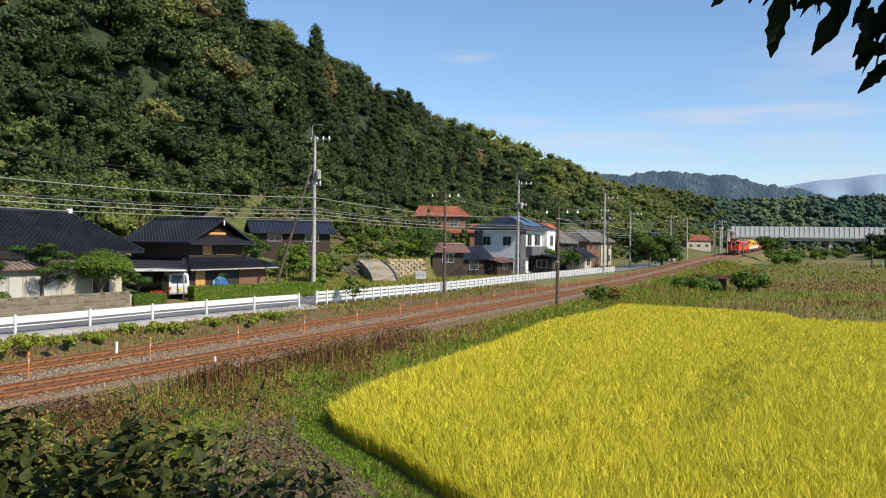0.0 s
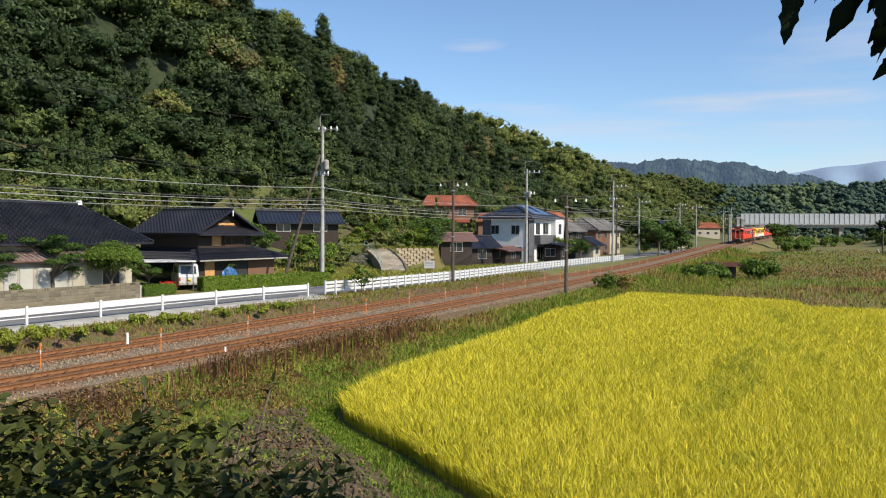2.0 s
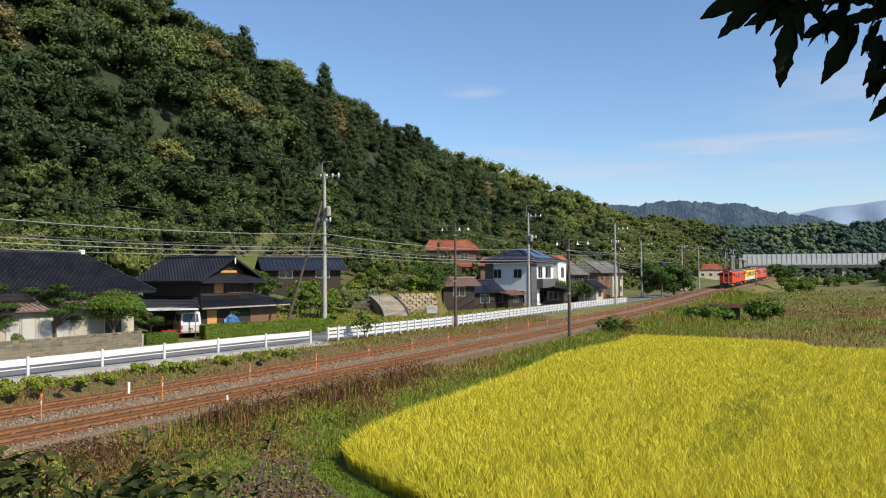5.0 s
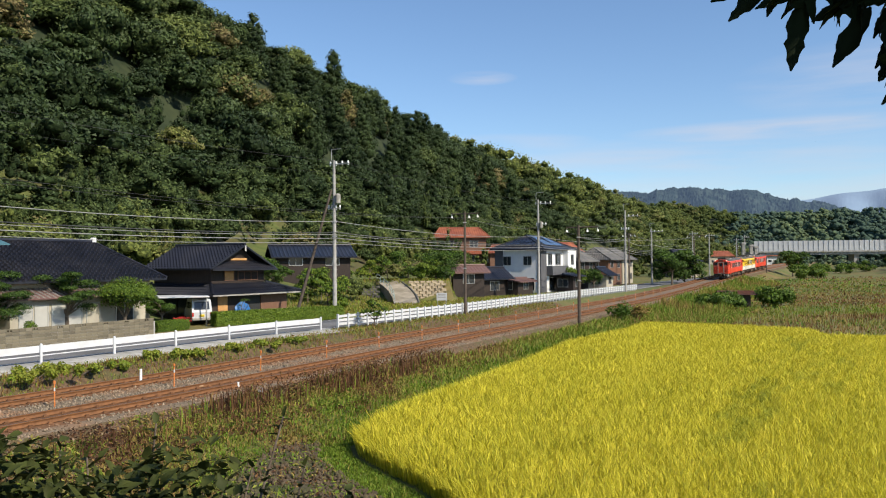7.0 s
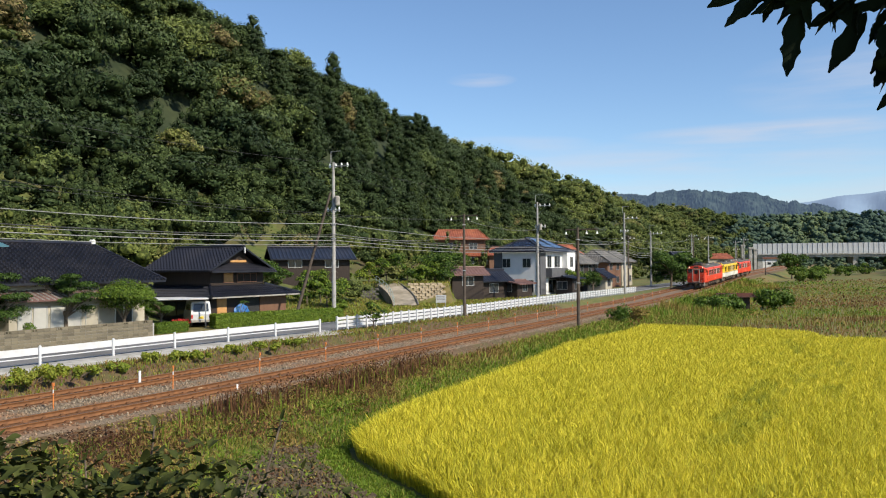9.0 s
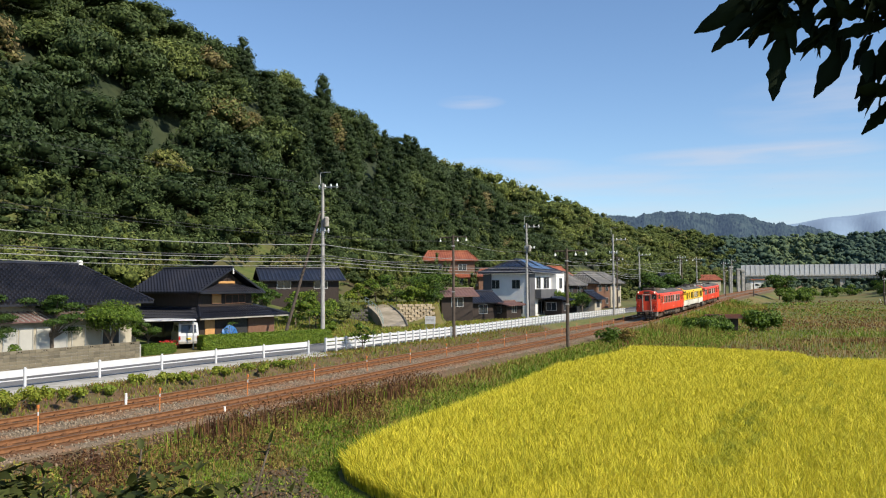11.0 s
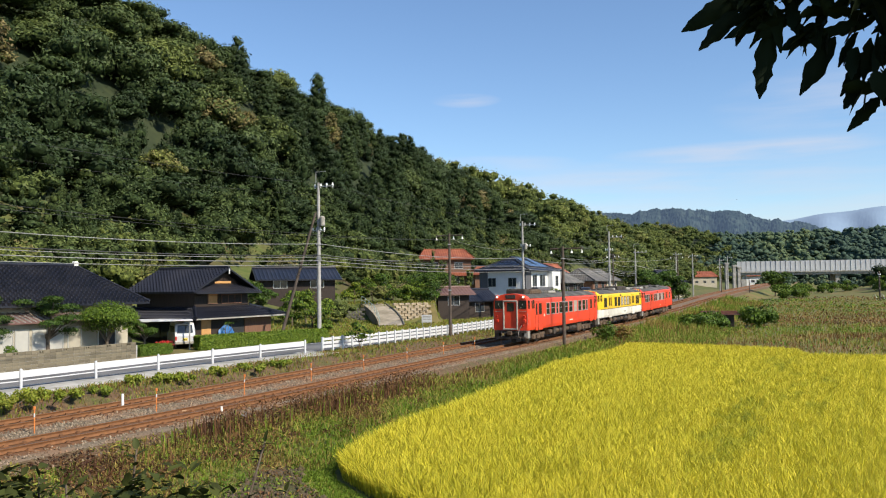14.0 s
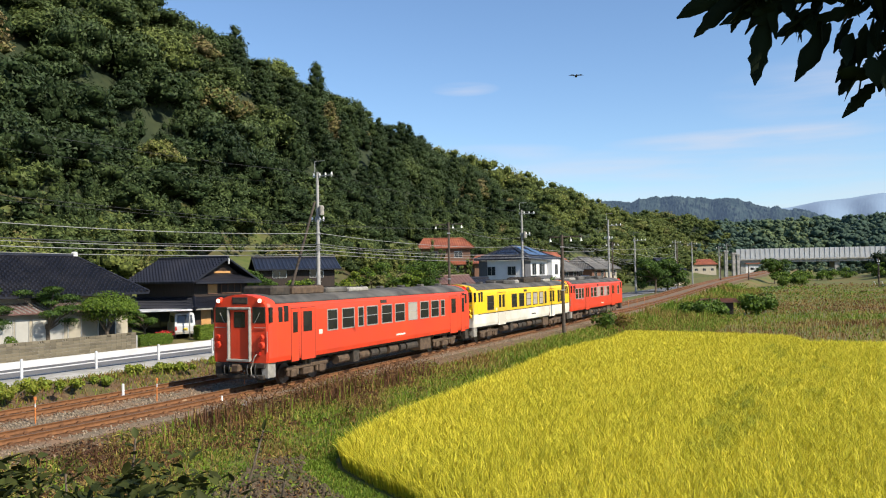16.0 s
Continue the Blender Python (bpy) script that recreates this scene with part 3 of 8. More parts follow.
def plant_wood(name, xy, scale, kinds, tints, leaves, leaf, label, far=False):
    """Many trees as one mesh: leaf sprays over leafy lobes."""
    protos = {k: [tree_proto(k, leaves, leaf, leaves > 1000) for _ in range(5)] for k in sorted(set(kinds))}
    T, TT, S, ST, F, off = [], [], [], [], [], 0
    zs = land(xy[:, 0], xy[:, 1])
    for (x, y), z, s, k, tn in zip(xy, zs, scale, kinds, tints):
        tri, lobe_of, skin, faces, nl = protos[k][rng.integers(5)]
        a = rng.random() * 6.28
        R = np.array([[math.cos(a), -math.sin(a), 0], [math.sin(a), math.cos(a), 0], [0, 0, 1]])
        st = np.array([s * rng.uniform(0.85, 1.2), s * rng.uniform(0.85, 1.2), s * rng.uniform(0.85, 1.25)])
        at = np.array([x, y, z - 0.35 * s])
        lt = tn + 0.03 * rng.normal(size=nl)
        T.append((tri * st) @ R.T + at)
        TT.append(np.clip(lt[lobe_of] + 0.05 * rng.normal(size=len(tri)), 0, 1))
        S.append((skin * st) @ R.T + at)
        # skins tinted a touch darker than their sprays, as shade between leaves
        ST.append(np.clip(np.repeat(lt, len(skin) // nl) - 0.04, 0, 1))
        F.append(faces + off)
        off += len(skin)
    T, S = np.concatenate(T), np.concatenate(S)
    n = len(T)
    v = np.vstack([T.reshape(-1, 3), S])
    f = np.vstack([np.arange(n * 3).reshape(-1, 3), np.concatenate(F) + n * 3])
    ob = np_mesh(name, v, None, f, [M["hazed_leaf" if far else "wood_leaf"], M["hazed_lobe" if far else "wood_lobe"]], attr=np.concatenate([np.repeat(np.concatenate(TT), 3), np.concatenate(ST)]),
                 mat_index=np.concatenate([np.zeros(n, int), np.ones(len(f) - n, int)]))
    return tagged(ob, label, "woodland", kind="stuff")


def hill_xy(a, p):
    """Plan place at a metres along the hill and p metres up from the line."""
    return np.stack([a * HILL_AXIS[0] - (p + 21) * HILL_AXIS[1], a * HILL_AXIS[1] + (p + 21) * HILL_AXIS[0]], -1)


def jitter_grid(a0, a1, p0, p1, step):
    a, p = np.meshgrid(np.arange(a0, a1, step), np.arange(p0, p1, step * 0.92))
    a = a.ravel() + rng.uniform(-0.45, 0.45, a.size) * step
    p = p.ravel() + rng.uniform(-0.45, 0.45, p.size) * step
    return a, p


def build_woods():
    a, p = jitter_grid(-75, 270, 60, 128, 6.4)
    xy = hill_xy(a, p)
    az = np.degrees(np.arctan2(xy[:, 0], xy[:, 1]))
    ok = (az > -36) & (az < 32)
    a, p, xy = a[ok], p[ok], xy[ok]
    n = len(a)
    kinds = np.array(["broad"] * n, object)
    kinds[rng.random(n) < 0.34] = "pad"
    kinds[(ripple(a, p, 22, 0.7) > 0.45) & (p < 108)] = "cedar"
    kinds[(a > 135) & (a < 235) & (p < 96) & (rng.random(n) < 0.7)] = "cedar"
    kinds[(p > 76) & (a < 80) & (rng.random(n) < 0.45)] = "bamboo"
    tints = 0.29 + 0.15 * rng.normal(size=n) + 0.10 * ripple(a, p, 17)
    ced, bam = kinds == "cedar", kinds == "bamboo"
    tints[ced] = 0.20 + 0.08 * rng.normal(size=ced.sum())
    tints[bam] = 0.66 + 0.15 * rng.normal(size=bam.sum())
    tints[rng.random(n) < 0.055] = 0.97
    tints += 0.30 * smooth(68, 90, p) * smooth(150, 40, a) - 0.10 * smooth(76, 62, p)
    scale = rng.uniform(3.0, 5.9, n) * np.where(ced, 0.95, 1.0)
    plant_wood("hill_woodland", xy, scale, list(kinds), np.clip(tints, 0.02, 1), 2000, 0.084, "dense dark green mixed woodland on a steep hillside")
    a, p = jitter_grid(270, 1150, 40, 140, 10.5)
    xy = hill_xy(a, p)
    n = len(a)
    kinds = ["broad"] * n
    plant_wood("far_hill_woodland", xy, rng.uniform(4.2, 6.6, n), kinds, np.clip(0.66 + 0.13 * rng.normal(size=n) + 0.16 * ripple(a, p, 40), 0, 0.9), 260, 0.115, "distant mixed woodland along the hill's foot and crest")
    # ridge across the valley, and the knoll by the fields
    az = np.radians(rng.uniform(5, 36, 1150))
    d = np.sqrt(rng.uniform(560 ** 2, 800 ** 2, 1150))
    xy = np.stack([d * np.sin(az), d * np.cos(az)], -1)
    pl = -(xy[:, 0] * HILL_AXIS[1] - xy[:, 1] * HILL_AXIS[0]) - 21.0
    xy, deg, d = xy[pl < 60], np.degrees(az[pl < 60]), d[pl < 60]
    n = len(xy)
    grove = np.exp(-((deg - 22.5) / 2.2) ** 2) * (d > 620)
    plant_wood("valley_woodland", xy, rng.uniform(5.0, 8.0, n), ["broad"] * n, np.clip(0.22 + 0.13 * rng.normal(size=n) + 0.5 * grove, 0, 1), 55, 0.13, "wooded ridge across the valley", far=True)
    k = 150
    xy = np.stack([rng.uniform(112, 245, k), rng.uniform(262, 345, k)], -1)
    xy = xy[xy[:, 0] > 0.355 * xy[:, 1] + 8]
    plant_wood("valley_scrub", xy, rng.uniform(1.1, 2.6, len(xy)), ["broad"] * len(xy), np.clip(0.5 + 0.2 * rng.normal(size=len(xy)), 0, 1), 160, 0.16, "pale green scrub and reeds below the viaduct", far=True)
    k = 90
    xy = np.stack([146 + np.clip(13 * rng.normal(size=k), -20, 60), 205 + 22 * rng.normal(size=k)], -1)
    plant_wood("knoll_woodland", xy, rng.uniform(3.5, 5.5, k), ["broad"] * k, np.clip(0.2 + 0.1 * rng.normal(size=k), 0, 1), 420, 0.13, "dark wooded knoll beside the fields")


build_woods()

# ---- far mountains ----


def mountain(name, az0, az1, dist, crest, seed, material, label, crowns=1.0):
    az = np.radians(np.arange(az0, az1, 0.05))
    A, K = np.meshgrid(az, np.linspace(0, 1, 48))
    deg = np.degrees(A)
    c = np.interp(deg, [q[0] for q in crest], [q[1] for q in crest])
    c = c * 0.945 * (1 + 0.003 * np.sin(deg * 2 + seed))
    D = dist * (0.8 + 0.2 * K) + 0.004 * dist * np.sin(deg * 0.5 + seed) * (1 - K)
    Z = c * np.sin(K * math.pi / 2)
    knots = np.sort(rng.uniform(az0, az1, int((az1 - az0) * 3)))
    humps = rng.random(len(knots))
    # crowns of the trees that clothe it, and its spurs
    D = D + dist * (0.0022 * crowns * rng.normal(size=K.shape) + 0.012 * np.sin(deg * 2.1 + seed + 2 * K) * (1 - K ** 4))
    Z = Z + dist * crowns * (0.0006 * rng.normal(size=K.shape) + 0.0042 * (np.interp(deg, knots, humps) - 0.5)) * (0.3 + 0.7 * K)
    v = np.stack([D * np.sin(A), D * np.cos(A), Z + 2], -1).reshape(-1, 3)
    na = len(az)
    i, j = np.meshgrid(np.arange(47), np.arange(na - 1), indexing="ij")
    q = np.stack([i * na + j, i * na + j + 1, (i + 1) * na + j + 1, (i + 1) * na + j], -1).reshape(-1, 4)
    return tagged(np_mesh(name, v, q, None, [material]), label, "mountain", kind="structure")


# aerial haze goes into the ridges' blue base colours and faint emission
M["mountain_a"] = mat("hazed_forest_mountain", (0.012, 0.022, 0.020), (0.036, 0.050, 0.042), 1.0, scale=0.03, spec=0.0, emit=(0.100, 0.145, 0.235, 0.44))
M["mountain_b"] = mat("hazed_far_mountain", (0.09, 0.13, 0.19), (0.11, 0.16, 0.22), 1.0, scale=0.006, spec=0.0, emit=(0.25, 0.31, 0.41, 0.50))
mountain("backdrop_ridge", 2, 32, 2300, [(2, 120), (8.5, 222), (10.5, 210), (12.4, 199), (13.2, 205), (14, 213), (16.5, 208), (19, 199), (20.4, 188), (21.5, 170), (22.6, 166), (24, 154), (25.4, 134), (27.5, 118), (32, 90)], 1.0, M["mountain_a"], "forested mountain ridge in the distance with blue haze put into its colour")
mountain("backdrop_mountain", 12, 42, 4300, [(12, 250), (20, 300), (22.5, 312), (24.5, 335), (27, 352), (30, 372), (36, 350), (42, 300)], 2.0, M["mountain_b"], "mountains on the far skyline with haze put into their pale blue colour", crowns=0.12)

# ---- railcars ----
M["vermilion"] = mat("vermilion_paint", (0.72, 0.058, 0.020), (0.66, 0.052, 0.018), 0.42, scale=1.2, third=(0.52, 0.050, 0.022), third_scale=0.5, spec=0.4)
M["yellow"] = mat("yellow_paint", (0.80, 0.50, 0.012), (0.74, 0.45, 0.012), 0.42, scale=1.2, third=(0.62, 0.40, 0.03), third_scale=0.5)
M["cream"] = mat("off_white_paint", (0.74, 0.71, 0.62), (0.66, 0.63, 0.55), 0.45, scale=1.2, third=(0.50, 0.47, 0.40), third_scale=0.5)
M["carroof"] = mat("sooty_roof", (0.040, 0.038, 0.035), (0.075, 0.070, 0.064), 0.85, scale=1.6, third=(0.13, 0.12, 0.105), third_scale=0.7, bump=0.4)
M["under"] = mat("dirty_underframe", (0.022, 0.019, 0.016), (0.062, 0.048, 0.036), 0.85, scale=5, bump=0.4)
M["brown_metal"] = mat("brown_dusty_metal", (0.060, 0.038, 0.024), (0.12, 0.080, 0.050), 0.8, scale=4)
M["pale_metal"] = mat("pale_grey_metal", (0.34, 0.32, 0.28), (0.22, 0.205, 0.18), 0.6, scale=4)
M["alu"] = mat("aluminium_frame", (0.55, 0.54, 0.52), (0.46, 0.45, 0.43), 0.4, metal=0.6, scale=8)
M["carglass"] = mat("dark_window_glass", (0.012, 0.013, 0.014), (0.020, 0.021, 0.022), 0.06, scale=3, spec=0.6)
M["blind"] = mat("pale_window_blind", (0.38, 0.34, 0.29), (0.32, 0.29, 0.25), 0.4, scale=3)
M["black"] = mat("black_rubber", (0.018, 0.018, 0.018), (0.03, 0.03, 0.03), 0.7, scale=6)
M["line"] = mat("door_seam", (0.16, 0.03, 0.018), (0.12, 0.026, 0.016), 0.7, scale=5)
M["headlamp"] = mat("lit_headlamp", (0.9, 0.85, 0.7), rough=0.2, emit=(1.0, 0.86, 0.62, 1.2))
M["redlens"] = mat("red_lens", (0.45, 0.02, 0.015), (0.35, 0.02, 0.012), 0.25, scale=9)
M["steel"] = mat("wheel_steel", (0.16, 0.14, 0.125), (0.09, 0.08, 0.07), 0.5, metal=0.5, scale=6)
CAR_L, CAR_PITCH, HALF = 20.2, 20.9, 1.43
WHEEL_R = 0.43


def shell_profile():
    """Half outline of the body, from the sill up to the gutter."""
    return [(HALF - 0.04, 1.06), (HALF, 1.25), (HALF, 3.02), (HALF - 0.03, 3.22), (HALF - 0.10, 3.38)]


def roof_profile():
    return [(HALF - 0.10, 3.38), (HALF - 0.32, 3.54), (0.75, 3.67), (0.35, 3.735), (0, 3.75)]


def loft(bm, sections):
    rows = [[bm.verts.new(p) for p in s] for s in sections]
    for a, b in zip(rows, rows[1:]):
        for i in range(len(a) - 1):
            bm.faces.new((a[i], b[i], b[i + 1], a[i + 1]))
    return rows


def full(profile):
    return profile + [(-x, z) for x, z in profile[::-1] if x > 1e-6]


def car_body(car, upper, lower, split):
    """Side walls, rounded ends and roof as one shell in two paints; ends stand at y = -10.1 and 10.1."""
    h = CAR_L / 2
    prof = shell_profile()
    if split:
        cut = [(HALF - 0.04, 1.06), (HALF, 1.25), (HALF, 1.86)]
        bands = [("lower_body", cut, lower), ("body", [(HALF, 1.86)] + prof[2:], upper)]
    else:
        bands = [("body", prof, upper)]
    stations = [(-h, 0.88), (-h + 0.05, 0.945), (-h + 0.16, 0.985), (-h + 0.45, 1.0), (h - 0.45, 1.0), (h - 0.16, 0.985), (h - 0.05, 0.945), (h, 0.88)]
    for name, pr, m in bands:
        bm = bmesh.new()
        for sgn in (1, -1):
            loft(bm, [[(sgn * x * k, y, z) for x, z in pr] for y, k in stations])
        for y in (-h, h):
            v = [bm.verts.new((sgn * x * 0.88, y, z)) for sgn in (1, -1) for x, z in (pr if sgn == 1 else pr[::-1])]
            bm.faces.new(v)
        bmesh.ops.remove_doubles(bm, verts=bm.verts[:], dist=1e-4)
        bmesh.ops.recalc_face_normals(bm, faces=bm.faces[:])
        part(name, bm, m, car)
    # paint carries over the brow at both ends; the roof between is sooty grey
    rp = full(roof_profile())
    brow = [(-h, 0.88, 0.985), (-h + 0.1, 0.95, 0.997), (-h + 0.55, 1.0, 1.0)]
    for e in (1, -1):
        bm = bmesh.new()
        loft(bm, [[(x * k, e * y, 3.38 + (z - 3.38) * kz) for x, z in rp] for y, k, kz in brow])
        bm.faces.new([bm.verts.new((x * 0.88, -e * h, 3.38 + (z - 3.38) * 0.985)) for x, z in rp])
        bmesh.ops.remove_doubles(bm, verts=bm.verts[:], dist=1e-4)
        bmesh.ops.recalc_face_normals(bm, faces=bm.faces[:])
        part("brow", bm, upper, car)
    bm = bmesh.new()
    loft(bm, [[(x, y, z) for x, z in rp] for y in np.linspace(-h + 0.55, h - 0.55, 24)])
    bmesh.ops.recalc_face_normals(bm, faces=bm.faces[:])
    part("roof", bm, M["carroof"], car, "sooty dark grey roof")
    bm = bmesh.new()
    for sgn in (1, -1):
        box(bm, sgn * (HALF - 0.09) - 0.025, sgn * (HALF - 0.09) + 0.025, -h + 0.5, h - 0.5, 3.36, 3.40)
    part("gutter", bm, M["carroof"], car)


def car_window(car, side, y0, y1, z0, z1, glass, rim=0.05, bar=True, frame=None):
    x = side * HALF
    bm = bmesh.new()
    o = 0.022
    for a, b, c, d in ((y0, y1, z0, z0 + rim), (y0, y1, z1 - rim, z1), (y0, y0 + rim, z0 + rim, z1 - rim), (y1 - rim, y1, z0 + rim, z1 - rim)):
        box(bm, min(x - side * 0.02, x + side * o), max(x - side * 0.02, x + side * o), a, b, c, d)
    if bar:
        zm = z0 + (z1 - z0) * 0.52
        box(bm, min(x, x + side * o * 0.9), max(x, x + side * o * 0.9), y0 + rim, y1 - rim, zm - 0.014, zm + 0.014)
    w = part("window", bm, frame or M["alu"], car)
    boxed("pane", w, glass, min(x - side * 0.01, x + side * 0.008), max(x - side * 0.01, x + side * 0.008), y0 + rim * 0.8, y1 - rim * 0.8, z0 + rim * 0.8, z1 - rim * 0.8)


def car_door(car, side, y0, y1, glass_spans, paint, z1=3.12, lower=None):
    """A sliding door: a slightly raised leaf in its dark seam, with its own glass."""
    x = side * HALF
    g = lambda a, b: (min(x + side * a, x + side * b), max(x + side * a, x + side * b))
    bm = bmesh.new()
    for a, b, c, d in ((y0 - 0.03, y0, 0.98, z1), (y1, y1 + 0.03, 0.98, z1), (y0 - 0.03, y1 + 0.03, z1, z1 + 0.03)):
        box(bm, *g(-0.01, 0.006), a, b, c, d)
    door = part("door", bm, M["line"], car)
    boxed("door_leaf", door, paint, *g(-0.03, 0.012), y0, y1, 0.98 if lower is None else 1.88, z1, bevel=0.005)
    if lower is not None:
        boxed("lower_leaf", door, lower, *g(-0.03, 0.012), y0, y1, 0.98, 1.83, bevel=0.005)
    for a, b in glass_spans:
        boxed("door_glass", door, M["carglass"], *g(0.0, 0.018), a, b, 2.14, 2.98, bevel=0.005)


def bogie(car, y):
    b = boxed("bogie", car, M["under"], -1.0, 1.0, y - 0.12, y + 0.12, 0.42, 0.70, bevel=0.03)
    bm = bmesh.new()
    for sgn in (1, -1):
        x = sgn * 1.02
        box(bm, x - 0.09, x + 0.09, y - 1.55, y + 1.55, 0.58, 0.74, bevel=0.03)
        box(bm, x - 0.11, x + 0.11, y - 0.38, y + 0.38, 0.30, 0.58, bevel=0.03)
        for e in (-1.05, 1.05):
            box(bm, x - 0.12, x + 0.12, y + e - 0.19, y + e + 0.19, 0.28, 0.60, bevel=0.04)
            for k in (-0.32, 0.32):
                rod(bm, (x, y + e + k, 0.36), (x, y + e + k, 0.60), 0.085, seg=8)
        rod(bm, (x, y - 0.16, 0.62), (x, y - 0.16, 1.0), 0.12)
        rod(bm, (x, y + 0.16, 0.62), (x, y + 0.16, 1.0), 0.12)
    part("bogie_frame", bm, M["brown_metal"], b)
    for e in (-1.05, 1.05):
        bm = bmesh.new()
        rod(bm, (-0.6, 0, 0), (0.6, 0, 0), 0.075)
        for sgn in (1, -1):
            rod(bm, (sgn * 0.48, 0, 0), (sgn * 0.60, 0, 0), WHEEL_R, WHEEL_R - 0.012, seg=24)
            rod(bm, (sgn * 0.45, 0, 0), (sgn * 0.485, 0, 0), WHEEL_R + 0.025, seg=24)
            for a in range(6):
                c, s = math.cos(a * math.pi / 3), math.sin(a * math.pi / 3)
                rod(bm, (sgn * 0.59, 0.2 * c, 0.2 * s), (sgn * 0.615, 0.2 * c, 0.2 * s), 0.035, seg=6)
        ws = part("wheelset", bm, M["steel"], b)
        ws.location = (0, y + e, WHEEL_R)
        WHEELS.append(ws)


def underfloor(car):
    rnd = random.Random(5)
    bm = bmesh.new()
    box(bm, -1.28, 1.28, -CAR_L / 2 + 0.3, CAR_L / 2 - 0.3, 0.96, 1.10)
    part("underframe", bm, M["under"], car)
    y = -4.7
    while y < 4.6:
        w = rnd.choice((0.5, 0.7, 0.9, 1.3))
        for sgn in (1, -1):
            z0 = rnd.uniform(0.32, 0.55)
            m = rnd.choice((M["under"], M["under"], M["under"], M["brown_metal"], M["brown_metal"]))
            if rnd.random() < 0.3:
                bm = bmesh.new()
                rod(bm, (sgn * 1.0, y, 0.66), (sgn * 1.0, y + w, 0.66), 0.21, seg=12)
                part("air_tank", bm, m, car)
            else:
                boxed("equipment_box", car, m, min(sgn * 0.62, sgn * 1.25), max(sgn * 0.62, sgn * 1.25), y, y + w, z0, 0.97, bevel=0.03)
        y += w + rnd.uniform(0.08, 0.35)


def car_end(car, e, paint, lit):
    """The cab end at y = e * 10.1: windscreens, gangway with its hood, lamps, sign, steps, coupler and hoses."""
    h = CAR_L / 2
    f = e * h
    g = lambda a, b: (min(f + e * a, f + e * b), max(f + e * a, f + e * b))
    for sgn in (1, -1):
        x0, x1 = sorted((sgn * 0.60, sgn * 1.24))
        ws = boxed("windscreen", car, M["black"], x0, x1, *g(-0.02, 0.012), 2.62, 3.26, bevel=0.02)
        boxed("windscreen_glass", ws, M["carglass"], x0 + 0.03, x1 - 0.03, *g(0.0, 0.018), 2.65, 3.23)
        bm = bmesh.new()
        rod(bm, (sgn * 0.72, f + e * 0.03, 2.60), (sgn * 0.98, f + e * 0.03, 3.02), 0.012, seg=6)
        part("wiper", bm, M["pale_metal"], ws)
        # quarter light round the corner
        bm = bmesh.new()
        xs = sgn * HALF
        box(bm, min(xs * 0.97, xs * 1.006), max(xs * 0.97, xs * 1.006), *g(-0.86, -0.58), 2.62, 3.22, bevel=0.01)
        part("corner_window", bm, M["carglass"], car)
        bm = bmesh.new()
        box(bm, min(xs * 0.97, xs * 1.006), max(xs * 0.97, xs * 1.006), *g(-1.26, -0.96), 2.62, 3.26, bevel=0.01)
        part("cab_side_window", bm, M["carglass"], car)
        bm = bmesh.new()
        box(bm, min(xs * 0.93, xs * 1.0), max(xs * 0.93, xs * 1.0), *g(-0.22, -0.05), 2.64, 3.24, bevel=0.01)
        part("wraparound_glass", bm, M["carglass"], ws)
        # headlamp in its ring
        bm = bmesh.new()
        rod(bm, (sgn * 1.02, f - e * 0.10, 3.50), (sgn * 1.02, f + e * 0.07, 3.50), 0.15, 0.13, seg=18)
        lamp = part("headlamp_ring", bm, paint, car)
        bm = bmesh.new()
        rod(bm, (sgn * 1.02, f + e * 0.06, 3.50), (sgn * 1.02, f + e * 0.085, 3.50), 0.085, seg=18)
        part("headlamp", bm, M["headlamp"] if lit else M["pale_metal"], lamp)
        bm = bmesh.new()
        rod(bm, (sgn * 1.06, f - e * 0.02, 1.74), (sgn * 1.06, f + e * 0.12, 1.74), 0.16, 0.13, seg=16)
        rod(bm, (sgn * 1.06, f - e * 0.02, 2.06), (sgn * 1.06, f + e * 0.09, 2.06), 0.115, 0.095, seg=14)
        housing = part("lamp_housing", bm, paint, car)
        bm = bmesh.new()
        rod(bm, (sgn * 1.06, f + e * 0.11, 1.74), (sgn * 1.06, f + e * 0.135, 1.74), 0.10, seg=14)
        rod(bm, (sgn * 1.06, f + e * 0.08, 2.06), (sgn * 1.06, f + e * 0.10, 2.06), 0.07, seg=14)
        part("tail_lamp", bm, M["redlens"], housing)
        boxed("cab_step", car, M["pale_metal"] if sgn * e < 0 else M["under"], *sorted((sgn * 0.98, sgn * 1.30)), *g(-0.55, -0.05), 0.46, 1.06, bevel=0.02)
        bm = bmesh.new()
        rod(bm, (sgn * 1.32, f + e * 0.02, 1.5), (sgn * 1.32, f + e * 0.02, 2.3), 0.014, seg=6)
        rod(bm, (sgn * 0.7, f + e * 0.03, 2.44), (sgn * 1.25, f + e * 0.03, 2.44), 0.014, seg=6)
        part("grab_rail", bm, M["pale_metal"], car)
    bm = bmesh.new()
    for x in (-0.52, 0.52):
        box(bm, x - 0.045, x + 0.045, *g(-0.01, 0.14), 1.14, 3.16, bevel=0.03)
    box(bm, -0.565, 0.565, *g(-0.01, 0.14), 3.14, 3.25, bevel=0.04)
    box(bm, -0.58, 0.58, *g(-0.01, 0.16), 1.10, 1.20, bevel=0.02)
    gang = part("gangway_frame", bm, M["pale_metal"], car, "grey gangway hood frame")
    door = boxed("gangway_door", gang, paint, -0.44, 0.44, *g(-0.01, 0.03), 1.2, 3.12, bevel=0.01)
    boxed("door_window", door, M["carglass"], -0.27, 0.27, *g(0.02, 0.042), 2.44, 3.06, bevel=0.02)
